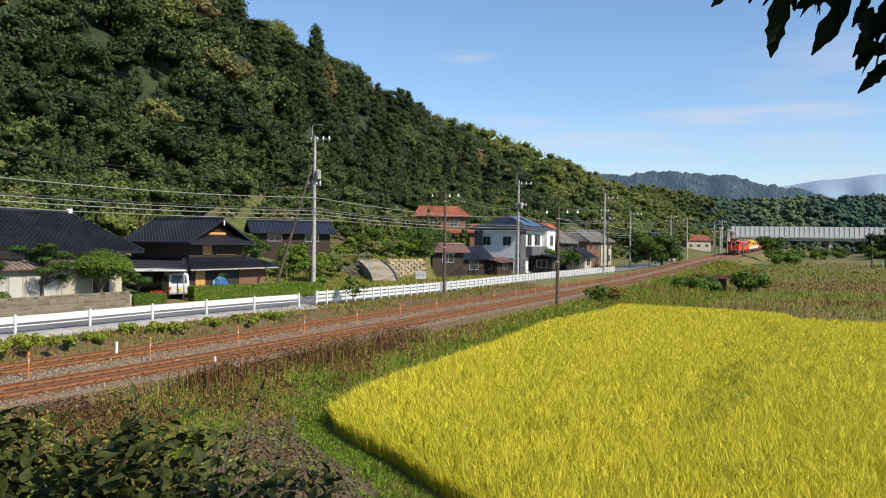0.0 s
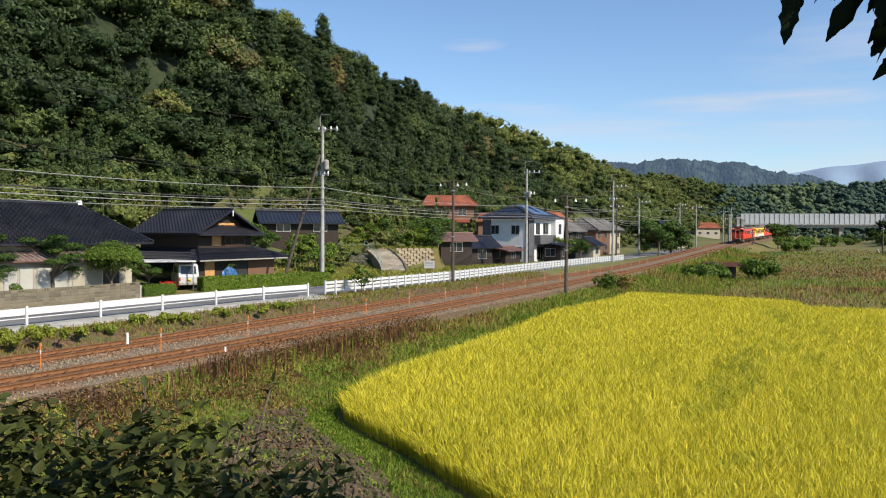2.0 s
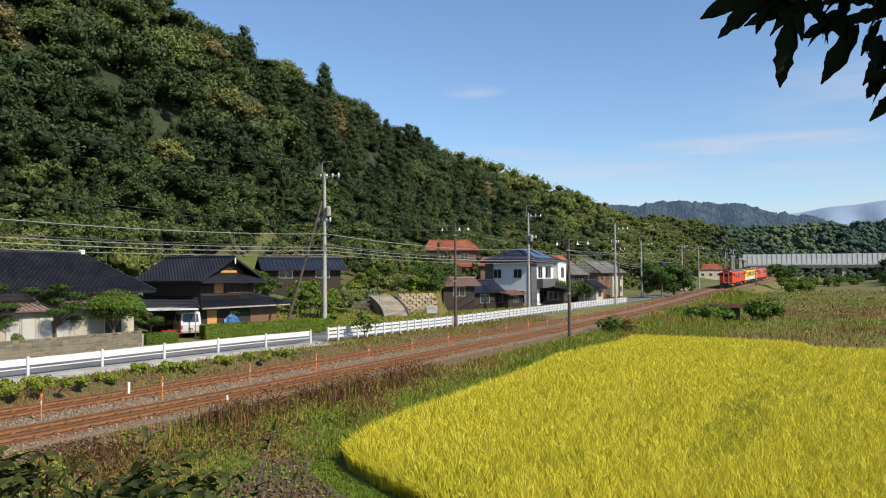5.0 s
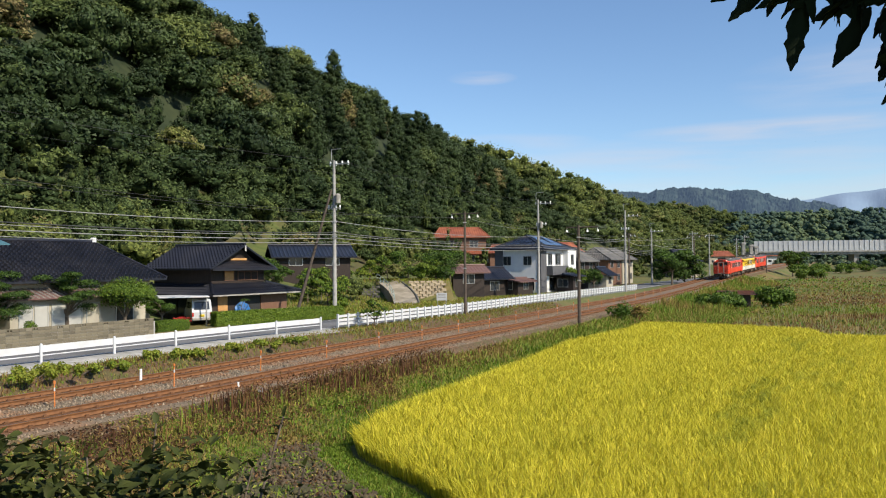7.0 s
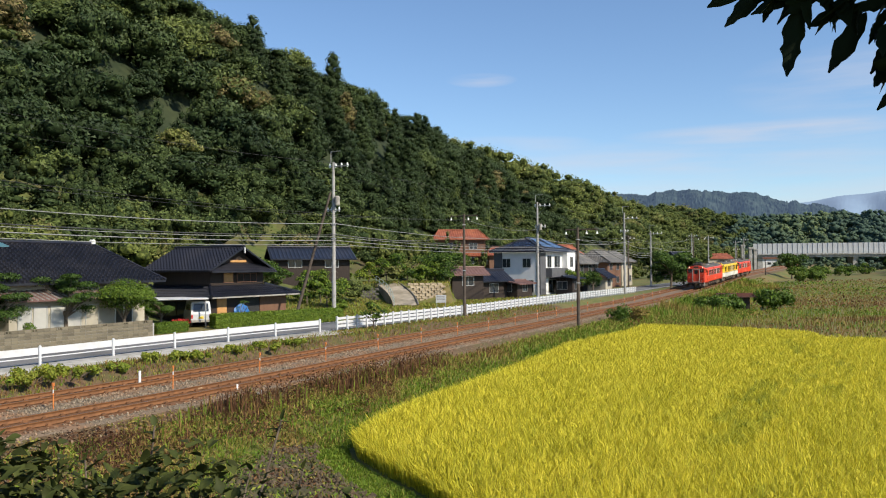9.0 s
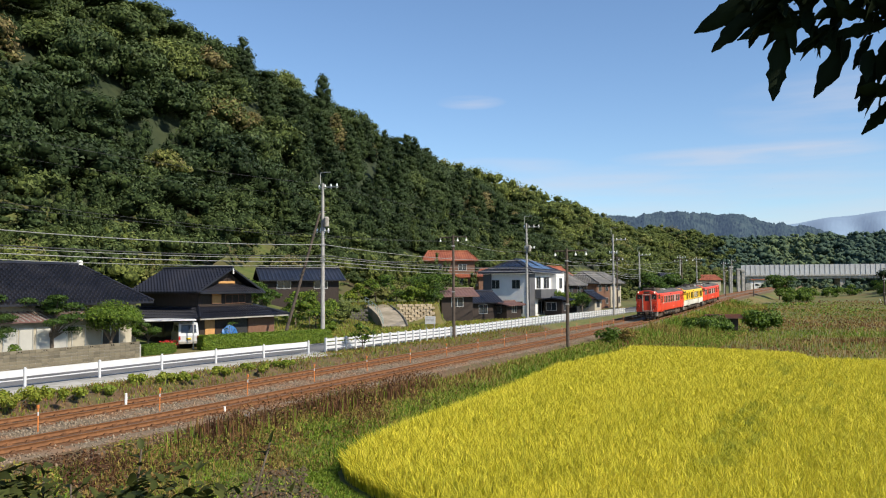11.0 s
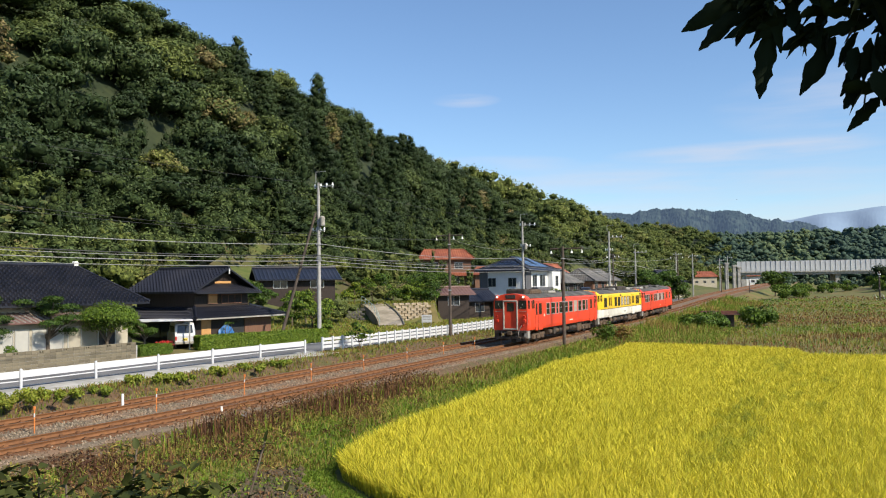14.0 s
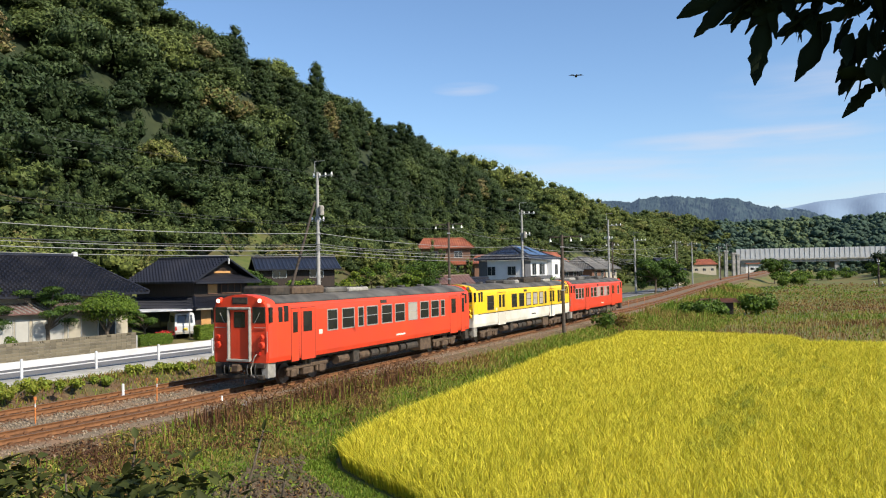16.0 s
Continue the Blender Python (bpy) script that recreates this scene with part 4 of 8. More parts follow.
    sign = boxed("sign_box", car, M["black"], -0.38, 0.38, *g(-0.02, 0.022), 3.36, 3.64, bevel=0.02)
    boxed("sign_face", sign, M["under"], -0.32, 0.32, *g(0.0, 0.03), 3.41, 3.59)
    bm = bmesh.new()
    box(bm, -1.2, 1.2, *g(-0.35, 0.05), 0.86, 1.05, bevel=0.02)
    box(bm, -1.15, 1.15, *g(-0.25, 0.08), 0.42, 0.58, bevel=0.02)
    part("buffer_beam", bm, M["under"], car)
    bm = bmesh.new()
    box(bm, -0.13, 0.13, *g(-0.4, 0.33), 0.74, 0.98, bevel=0.03)
    box(bm, -0.19, 0.19, *g(0.20, 0.36), 0.70, 1.02, bevel=0.05)
    part("coupler", bm, M["brown_metal"], car)
    for x in (0.42, 0.62, 0.8, -0.45, -0.7):
        bm = bmesh.new()
        pts = [(x, f + e * 0.06, 1.02), (x + 0.03, f + e * 0.18, 0.82), (x + 0.06, f + e * 0.18, 0.62), (x + 0.12, f + e * 0.08, 0.5)]
        for a, b in zip(pts, pts[1:]):
            rod(bm, a, b, 0.025, seg=6)
        part("brake_hose", bm, M["black"] if x != 0.62 else M["pale_metal"], car)
    bm = bmesh.new()
    pts = [(0.85, f + e * 0.05, 1.42), (0.78, f + e * 0.14, 1.28), (0.72, f + e * 0.14, 1.12), (0.66, f + e * 0.1, 0.95)]
    for a, b in zip(pts, pts[1:]):
        rod(bm, a, b, 0.022, seg=6)
    part("jumper_cable", bm, M["pale_metal"], car)
    boxed("jumper_socket", car, M["redlens"], 0.74, 1.0, *g(-0.01, 0.07), 1.34, 1.52, bevel=0.03)


def car_roof_gear(car, units):
    for y, w, hgt, m in units:
        bm = bmesh.new()
        box(bm, -0.75, 0.75, y, y + w, 3.62, 3.72 + hgt, bevel=0.09)
        unit_ob = part("roof_unit", bm, m, car)
        bm = bmesh.new()
        for k in np.arange(y + 0.2, y + w - 0.1, 0.35):
            box(bm, -0.6, 0.6, k, k + 0.05, 3.72 + hgt - 0.005, 3.74 + hgt)
        part("vent_slats", bm, M["under"], unit_ob)
    for y in np.arange(-8.5, 9, 2.4):
        boxed("roof_vent", car, M["carroof"], -0.16, 0.16, y, y + 0.4, 3.70, 3.86, bevel=0.04)


WHEELS = []


def railcar(kind):
    car = empty("railcar")
    o = -CAR_L / 2
    if kind == "yellow":
        paint = M["yellow"]
        tagged(car, "yellow railcar with an off-white lower body and black roof", "railcar", group="coaches of the train")
        car_body(car, M["yellow"], M["cream"], True)
        boxed("waist_stripe", car, M["under"], HALF - 0.01, HALF + 0.006, -9.6, 9.6, 1.83, 1.88)
        spans = [(2.0, 3.1, 0), (6.4, 7.4, 0), (7.9, 8.9, 0), (9.35, 10.35, 1), (10.8, 11.8, 1), (12.25, 13.2, 1), (13.5, 13.95, 0), (16.8, 17.3, 0), (17.5, 18.5, 0)]
        doors = [(3.85, 5.2, ((4.0, 4.42), (4.62, 5.05))), (14.65, 16.05, ((14.8, 15.25), (15.42, 15.9)))]
    else:
        paint = M["vermilion"]
        tagged(car, "vermilion diesel railcar with aluminium-framed windows and sooty roof", "railcar", group="coaches of the train")
        car_body(car, M["vermilion"], M["vermilion"], False)
        if kind == "red":
            spans = [(4.1, 4.95, 0), (5.3, 6.4, 0), (6.7, 7.25, 0), (7.5, 8.6, 0), (8.95, 10.05, 0), (10.35, 11.45, 0), (11.82, 12.87, 1), (13.22, 14.3, 0), (14.58, 15.62, 0), (15.85, 16.4, 0)]
            doors = [(1.45, 1.95, ((1.54, 1.88),)), (2.15, 3.15, ((2.28, 2.92),)), (17.15, 18.2, ((17.32, 17.95),)), (18.75, 19.3, ((18.85, 19.2),))]
        else:
            spans = [(1.2, 2.1, 0), (2.25, 3.1, 0), (3.25, 4.0, 0), (6.5, 7.3, 0), (7.6, 8.7, 0), (8.9, 10.0, 1), (10.25, 11.35, 0), (11.6, 12.7, 1), (12.95, 13.9, 0), (17.6, 18.4, 0)]
            doors = [(4.6, 5.9, ((4.75, 5.2), (5.35, 5.78))), (15.0, 16.3, ((15.15, 15.6), (15.75, 16.15)))]
    for side in (1, -1):
        for a, b, blind in spans:
            car_window(car, side, o + a, o + b, 2.04, 2.98, M["blind"] if blind else M["carglass"], frame=None if kind != "yellow" else M["under"])
        for a, b, gl in doors:
            car_door(car, side, o + a, o + b, [(o + p, o + q) for p, q in gl], paint, lower=M["cream"] if kind == "yellow" else None)
        boxed("number_bars", car, M["cream"] if kind != "yellow" else M["under"], *sorted((side * (HALF - 0.01), side * (HALF + 0.006))), 0.4, 1.35, 1.36, 1.44)
        boxed("notice", car, M["cream"], *sorted((side * (HALF - 0.01), side * (HALF + 0.006))), o + 3.45, o + 3.72, 1.95, 2.15)
        boxed("side_sign", car, M["under"], *sorted((side * (HALF - 0.02), side * (HALF + 0.012))), -1.2, -0.6, 3.06, 3.22)
    for e in (1, -1):
        car_end(car, e, paint, e < 0 and kind == "red")
    underfloor(car)
    for y in (-7.0, 7.0):
        bogie(car, y)
    if kind == "red":
        car_roof_gear(car, [(-9.0, 1.3, 0.34, M["under"]), (-7.5, 2.4, 0.30, M["brown_metal"]), (-4.9, 1.8, 0.2, M["carroof"]), (-2.9, 1.8, 0.16, M["pale_metal"])])
    elif kind == "yellow":
        car_roof_gear(car, [(-3.2, 2.0, 0.22, M["carroof"]), (-0.9, 0.7, 0.2, M["pale_metal"]), (1.0, 2.2, 0.36, M["under"]), (3.4, 1.4, 0.36, M["under"]), (5.4, 1.6, 0.2, M["pale_metal"])])
    else:
        car_roof_gear(car, [(-8.0, 1.8, 0.2, M["pale_metal"]), (-5.2, 2.2, 0.3, M["carroof"]), (2.0, 2.4, 0.25, M["carroof"])])
    return car


CARS = [railcar("red"), railcar("yellow"), railcar("last")]
# metres that the train's nose still has to run, second by second
RUN = [191.3, 187.33, 182.23, 175.88, 168.2, 159.17, 148.77, 137.06, 124.12, 110.08, 95.1, 79.4, 63.21, 46.83, 30.59, 14.87, 0.06]
RUN_FIT = np.polyfit(np.arange(17.0), RUN, 4)


def nose(t):
    return float(np.polyval(RUN_FIT, t))


def car_pose(t, k):
    mid = nose(t) + CAR_PITCH * k + CAR_L / 2 + NOSE_S
    a, b = on_line(mid - 7.0), on_line(mid + 7.0)
    d = b - a
    c = (a + b) / 2
    return pose(c[0], c[1], c[2], math.degrees(math.atan2(d[2], math.hypot(d[0], d[1]))), 0, -math.degrees(math.atan2(d[0], d[1])))


NOSE_S = 0.2


def motions():
    """The train runs in along the near track, its wheels turning."""
    for k, car in enumerate(CARS):
        walk(car, [(i * 0.5, car_pose(i * 0.5, k)) for i in range(33)])
    steps = 480
    base = {id(w): w.location.copy() for w in WHEELS}
    for w in WHEELS:
        p = base[id(w)]
        walk(w, [(i / 30, pose(p.x, p.y, p.z, math.degrees((nose(0) - nose(i / 30)) / WHEEL_R) % 360.0, 0, 0)) for i in range(steps + 1)])
    walk(BIRD, [(t, pose(*p)) for t, p in BIRD_PATH])

# ---- road, kerb strip, guard rail and fence ----
ROADSIDE = spline(np.array([(-46, -16), (-38, 1), (-30.5, 16), (-24.6, 27), (-19.4, 36.6), (-15.6, 44.2), (-11.8, 51.2), (-8.3, 56.6), (-3.7, 64.5), (0.1, 71.9), (7, 87.2), (15.9, 106.4), (26.7, 127.9), (40, 155), (58, 188), (85, 228), (120, 268)], float), 10)
RS = np.concatenate([[0], np.cumsum(np.hypot(*np.diff(ROADSIDE, axis=0).T))])
RT = np.gradient(ROADSIDE, axis=0)
RT /= np.hypot(RT[:, 0], RT[:, 1])[:, None]


def on_road(r, off):
    """Plan place r metres along the roadside line, off metres to its left."""
    x, y = np.interp(r, RS, ROADSIDE[:, 0]), np.interp(r, RS, ROADSIDE[:, 1])
    tx, ty = np.interp(r, RS, RT[:, 0]), np.interp(r, RS, RT[:, 1])
    return np.array([x - ty * off, y + tx * off]).T


def road_at(y):
    return float(np.interp(y, ROADSIDE[:, 1], RS))


def ribbon(name, r0, r1, offs, zs, material, step=2.0, lift=True):
    r = np.arange(r0, r1, step)
    rows = []
    for o, z in zip(offs, zs):
        p = on_road(r, o)
        s, _ = line_coords(p[:, 0], p[:, 1])
        rows.append(np.column_stack([p, z + (rise(s) * 0.3 if lift else 0)]))
    n = len(r)
    v = np.concatenate(rows)
    i, j = np.meshgrid(np.arange(len(offs) - 1), np.arange(n - 1), indexing="ij")
    q = np.stack([i * n + j, i * n + j + 1, (i + 1) * n + j + 1, (i + 1) * n + j], -1).reshape(-1, 4)
    return np_mesh(name, v, q, None, [material])


R_GUARD, R_FENCE = road_at(54.6), road_at(56.0)
tagged(ribbon("road", 0, 235, [0.45, 3.4, 6.4, 6.5], [0.0, 0.05, 0.0, -0.3], M["asphalt"]), "grey asphalt lane with worn white edge lines", "road", kind="structure")
tagged(ribbon("road_line", 0, 235, [0.85, 1.0], [0.012, 0.015], M["linepaint"]), "worn white edge line on asphalt", "road marking", kind="structure")
tagged(ribbon("road_line", 0, 235, [5.75, 5.9], [0.016, 0.013], M["linepaint"]), "worn white edge line on asphalt", "road marking", kind="structure")
tagged(ribbon("kerb", 0, R_GUARD + 3, [-1.95, -1.85, -0.3, 0.46], [-0.5, 0.035, 0.05, 0.03], M["concrete"]), "pale concrete strip along the road edge", "kerb", kind="structure")


def build_guard_rail():
    g = empty("guard_rail")
    tagged(g, "white painted steel roadside guard rail on round posts", "guard rail")
    r = R_GUARD
    posts = []
    while r > 2:
        posts.append(r)
        r -= 4.05
    bm = bmesh.new()
    rod(bm, (0, 0, -0.1), (0, 0, 0.86), 0.065, seg=10)
    bmesh.ops.create_uvsphere(bm, u_segments=10, v_segments=4, radius=0.065, matrix=Matrix.Translation((0, 0, 0.86)))
    first = part("post", bm, M["white"], g)
    for i, r in enumerate(posts):
        o = first if i == 0 else new("post", first.data)
        o.parent = g
        p = on_road(r, 0.0)
        o.location = (p[0], p[1], 0)
    for a, b in zip(posts, posts[1:]):
        p, q = on_road(a, 0.08), on_road(b, 0.08)
        d = Vector((q[0] - p[0], q[1] - p[1], 0))
        L = d.length
        bm = bmesh.new()
        prof = [(0.0, 0.50), (0.05, 0.52), (0.05, 0.58), (0.0, 0.62), (0.0, 0.66), (0.05, 0.70), (0.05, 0.79), (0.0, 0.82), (-0.02, 0.82), (-0.02, 0.50)]
        rows = [[bm.verts.new((x, y, z)) for x, z in prof] for y in (0, L)]
        for i in range(len(prof)):
            j = (i + 1) % len(prof)
            bm.faces.new((rows[0][i], rows[0][j], rows[1][j], rows[1][i]))
        bm.faces.new(rows[0])
        bm.faces.new(rows[1][::-1])
        bmesh.ops.recalc_face_normals(bm, faces=bm.faces[:])
        rod(bm, (0.0, 0, 0.36), (0.0, L, 0.36), 0.028, seg=6)
        o = part("beam", bm, M["white"], g)
        o.matrix_basis = pose(p[0], p[1], 0, 0, 0, math.degrees(math.atan2(d.y, d.x)) - 90)


def build_fence():
    f = empty("fence")
    tagged(f, "long white slatted roadside fence beside the railway", "fence")
    bm = bmesh.new()
    box(bm, -0.07, 0.07, -0.06, 0.06, -0.4, 0.98, bevel=0.01)
    first = part("post", bm, M["white"], f)
    bm = bmesh.new()
    box(bm, -0.02, 0.02, 0.0, 2.21, 0, 0.18, bevel=0.008)
    slat = part("slat", bm, M["white"], f)
    r, i, k = R_FENCE, 0, 0
    while r < road_at(128.5):
        p, q = on_road(r, -0.02), on_road(r + 1.1, -0.02)
        ang = math.degrees(math.atan2(q[1] - p[1], q[0] - p[0])) - 90
        o = first if i == 0 else new("post", first.data)
        o.parent = f
        o.matrix_basis = pose(p[0], p[1], 0.02, 0, 0, ang)
        if i % 2 == 0:
            for z in (0.20, 0.46, 0.72):
                w = slat if k == 0 else new("slat", slat.data)
                w.parent = f
                w.matrix_basis = pose(p[0] - 0.06, p[1] + 0.02, z + 0.02, 0, 0, ang)
                k += 1
        r += 1.1
        i += 1


build_guard_rail()
build_fence()

# ---- roofs and houses ----
M["tile_dark"] = mat("glazed_dark_roof_tile", (0.009, 0.010, 0.015), (0.017, 0.018, 0.026), 0.34, scale=2.5, third=(0.022, 0.022, 0.028), third_scale=0.6, spec=0.4)
M["tile_red"] = mat("red_clay_roof_tile", (0.23, 0.062, 0.030), (0.16, 0.048, 0.025), 0.6, scale=2.5, third=(0.29, 0.095, 0.045), third_scale=0.5)
M["tile_grey"] = mat("weathered_grey_roof_tile", (0.065, 0.065, 0.066), (0.11, 0.108, 0.105), 0.7, scale=2.5, third=(0.15, 0.14, 0.125), third_scale=0.6)
M["tin_brown"] = mat("brown_sheet_roof", (0.12, 0.065, 0.055), (0.16, 0.09, 0.075), 0.55, scale=3)
M["tin_blue"] = mat("blue_green_sheet_awning", (0.07, 0.17, 0.21), (0.055, 0.13, 0.16), 0.5, scale=3)
M["board_dark"] = mat("dark_stained_boards", (0.020, 0.013, 0.010), (0.036, 0.024, 0.018), 0.75, scale=3, stretch=(6, 6, 0.6), bump=0.4)
M["board_brown"] = mat("brown_boards", (0.13, 0.065, 0.040), (0.17, 0.09, 0.055), 0.75, scale=3, stretch=(6, 6, 0.6), bump=0.4)
M["plaster"] = mat("aged_cream_plaster", (0.42, 0.38, 0.29), (0.34, 0.30, 0.23), 0.9, scale=1.5, third=(0.34, 0.31, 0.25), third_scale=0.5)
M["siding_white"] = mat("white_house_siding", (0.72, 0.72, 0.70), (0.66, 0.66, 0.65), 0.7, scale=1.0)
M["siding_grey"] = mat("charcoal_siding", (0.075, 0.075, 0.082), (0.10, 0.10, 0.105), 0.7, scale=1.0)
M["housewin"] = mat("house_window_glass", (0.025, 0.03, 0.035), (0.04, 0.045, 0.05), 0.08, scale=2, spec=0.6)
M["frosted"] = mat("frosted_sliding_door", (0.44, 0.43, 0.39), (0.37, 0.36, 0.33), 0.4, scale=1.5)
M["wood_pale"] = mat("pale_new_wood", (0.50, 0.27, 0.10), (0.42, 0.22, 0.08), 0.6, scale=4)
M["solar"] = mat("solar_panel", (0.030, 0.045, 0.085), (0.045, 0.065, 0.115), 0.15, scale=2, spec=0.7)
M["tarp"] = mat("blue_tarpaulin", (0.03, 0.14, 0.36), (0.02, 0.10, 0.28), 0.5, scale=3, bump=0.6)
M["plasterwhite"] = mat("white_ridge_plaster", (0.78, 0.77, 0.74), (0.66, 0.65, 0.62), 0.8, scale=5)


def roof_face(bm, ribs, pts, spacing, rib):
    """A roof plane, eave edge first, with raised rows of tiles that run down the slope."""
    P = [Vector(p) for p in pts]
    bm.faces.new([bm.verts.new(p) for p in P])
    ex = (P[1] - P[0]).normalized()
    nrm = (P[1] - P[0]).cross(P[-1] - P[0]).normalized()
    if nrm.z < 0:
        nrm = -nrm
    up = nrm.cross(ex)
    if up.z < 0:
        up = -up
    flat = [((p - P[0]).dot(ex), (p - P[0]).dot(up)) for p in P]
    a0, a1 = min(f[0] for f in flat), max(f[0] for f in flat)
    a = a0 + spacing / 2
    while a < a1:
        cut = []
        for (x0, y0), (x1, y1) in zip(flat, flat[1:] + flat[:1]):
            if (x0 - a) * (x1 - a) < 0:
                cut.append(y0 + (y1 - y0) * (a - x0) / (x1 - x0))
        if len(cut) == 2 and abs(cut[0] - cut[1]) > 0.1:
            lo, hi = min(cut), max(cut)
            A, B = P[0] + ex * a + up * lo, P[0] + ex * a + up * hi
            w = ex * spacing * 0.30
            course = 0.32 if spacing <= 0.35 else 50.0
            k = max(1, int((hi - lo) / course))
            for i in range(k):
                C, D = A.lerp(B, i / k), A.lerp(B, (i + 1) / k)
                top = rib * (1.0 if k == 1 else 0.25)
                v = [ribs.verts.new(q) for q in (C - w, C + nrm * rib, C + w, D - w, D + nrm * top, D + w)]
                ribs.faces.new((v[0], v[1], v[4], v[3]))
                ribs.faces.new((v[1], v[2], v[5], v[4]))
                ribs.faces.new((v[0], v[2], v[1]))
        a += spacing


def roof(parent, x0, x1, y0, y1, ze, zr, material, axis="x", hip=0.0, over=0.6, spacing=0.32, rib=0.09, ridge_white=False, gable=None):
    """A tiled roof over a block; hip: how far the ridge stops short of the ends (0: a gable). Ridge along axis."""
    swap = axis == "y"
    X0, X1, Y0, Y1 = (y0, y1, x0, x1) if swap else (x0, x1, y0, y1)
    X0, X1, Y0, Y1 = X0 - over, X1 + over, Y0 - over, Y1 + over
    ym = (Y0 + Y1) / 2
    f = (lambda p: (p[1], p[0], p[2])) if swap else (lambda p: p)
    bm, ribs = bmesh.new(), bmesh.new()
    r0, r1 = (X0 + hip, ym, zr), (X1 - hip, ym, zr)
    c = [(X0, Y0, ze), (X1, Y0, ze), (X1, Y1, ze), (X0, Y1, ze)]
    roof_face(bm, ribs, [f(c[0]), f(c[1]), f(r1), f(r0)], spacing, rib)
    roof_face(bm, ribs, [f(c[2]), f(c[3]), f(r0), f(r1)], spacing, rib)
    if hip > 0.05:
        roof_face(bm, ribs, [f(c[3]), f(c[0]), f(r0)], spacing, rib)
        roof_face(bm, ribs, [f(c[1]), f(c[2]), f(r1)], spacing, rib)
    # underside and edge thickness
    d = 0.13
    low = [(p[0], p[1], p[2] - d) for p in c]
    for i in range(4):
        j = (i + 1) % 4
        if hip > 0.05 or i in (0, 2):
            bm.faces.new([bm.verts.new(f(q)) for q in (c[i], c[j], low[j], low[i])])
    if hip <= 0.05:
        for e, R in ((0, r0), (1, r1)):
            a, b = (c[0], c[3]) if e == 0 else (c[1], c[2])
            bm.faces.new([bm.verts.new(f(q)) for q in (a, R, (R[0], R[1], R[2] - d), (a[0], a[1], a[2] - d))])
            bm.faces.new([bm.verts.new(f(q)) for q in (b, R, (R[0], R[1], R[2] - d), (b[0], b[1], b[2] - d))])
    bm.faces.new([bm.verts.new(f(q)) for q in low])
    body = part("roof", bm, material, parent)
    part("tiling", ribs, material, body)
    rb = bmesh.new()
    rod(rb, f((r0[0], ym, zr + 0.05)), f((r1[0], ym, zr + 0.05)), 0.13, seg=8)
    if hip > 0.05:
        for q, R in ((c[0], r0), (c[3], r0), (c[1], r1), (c[2], r1)):
            rod(rb, f((q[0], q[1], q[2] + 0.05)), f((R[0], R[1], R[2] + 0.04)), 0.10, seg=6)
    part("ridge", rb, material, body)
    for R in ((r0, r1) if ridge_white else ()):
        pb = bmesh.new()
        x, y, z = f((R[0], ym, zr))
        box(pb, x - 0.16, x + 0.16, y - 0.2, y + 0.2, z - 0.05, z + 0.34, bevel=0.07)
        part("ridge_end", pb, M["plasterwhite"], body)
    if gable is not None and hip <= 0.05:
        for X in (X0 + over, X1 - over):
            g = bmesh.new()
            zz = ze - 0.02
            tri = [(X, Y0 + over, zz), (X, Y1 - over, zz), (X, ym, zr - 0.16)]
            for dx in (-0.04, 0.04):
                g.faces.new([g.verts.new(f((p[0] + dx, p[1], p[2]))) for p in tri])
            part("gable", g, gable, parent)
    return body


def wall_block(parent, x0, x1, y0, y1, z0, z1, material, name="wall"):
    bm = bmesh.new()
    box(bm, x0, x1, y0, y1, z0, z1)
    return part(name, bm, material, parent)


def house_window(parent, face, a0, a1, z0, z1, at, glass=None, frame=None, bars=1):
    """A window on a wall; face '-x' or '-y': the wall it sits in, at: that wall's coordinate."""
    fr = frame or M["alu"]
    def b(lo, hi, o0, o1, za, zb, bm):
        if face == "-x":
            box(bm, at - o1, at - o0, lo, hi, za, zb)
        else:
            box(bm, lo, hi, at - o1, at - o0, za, zb)
    bm = bmesh.new()
    t = 0.05
    for lo, hi, za, zb in ((a0, a1, z0, z0 + t), (a0, a1, z1 - t, z1), (a0, a0 + t, z0 + t, z1 - t), (a1 - t, a1, z0 + t, z1 - t)):
        b(lo, hi, -0.02, 0.06, za, zb, bm)
    for k in range(bars):
        m = a0 + (a1 - a0) * (k + 1) / (bars + 1)
        b(m - 0.025, m + 0.025, 0.0, 0.05, z0 + t, z1 - t, bm)
    w = part("window", bm, fr, parent)
    bm = bmesh.new()
    b(a0 + 0.03, a1 - 0.03, -0.01, 0.02, z0 + 0.03, z1 - 0.03, bm)
    part("pane", bm, glass or M["housewin"], w)


def plot(name, x, y, rz, label, z=None, category="house"):
    h = empty(name, pose(x, y, at_land(x, y) if z is None else z, 0, 0, rz))
    return tagged(h, label, category)


RZ = 62.0     # local x runs along the road, local y away from it


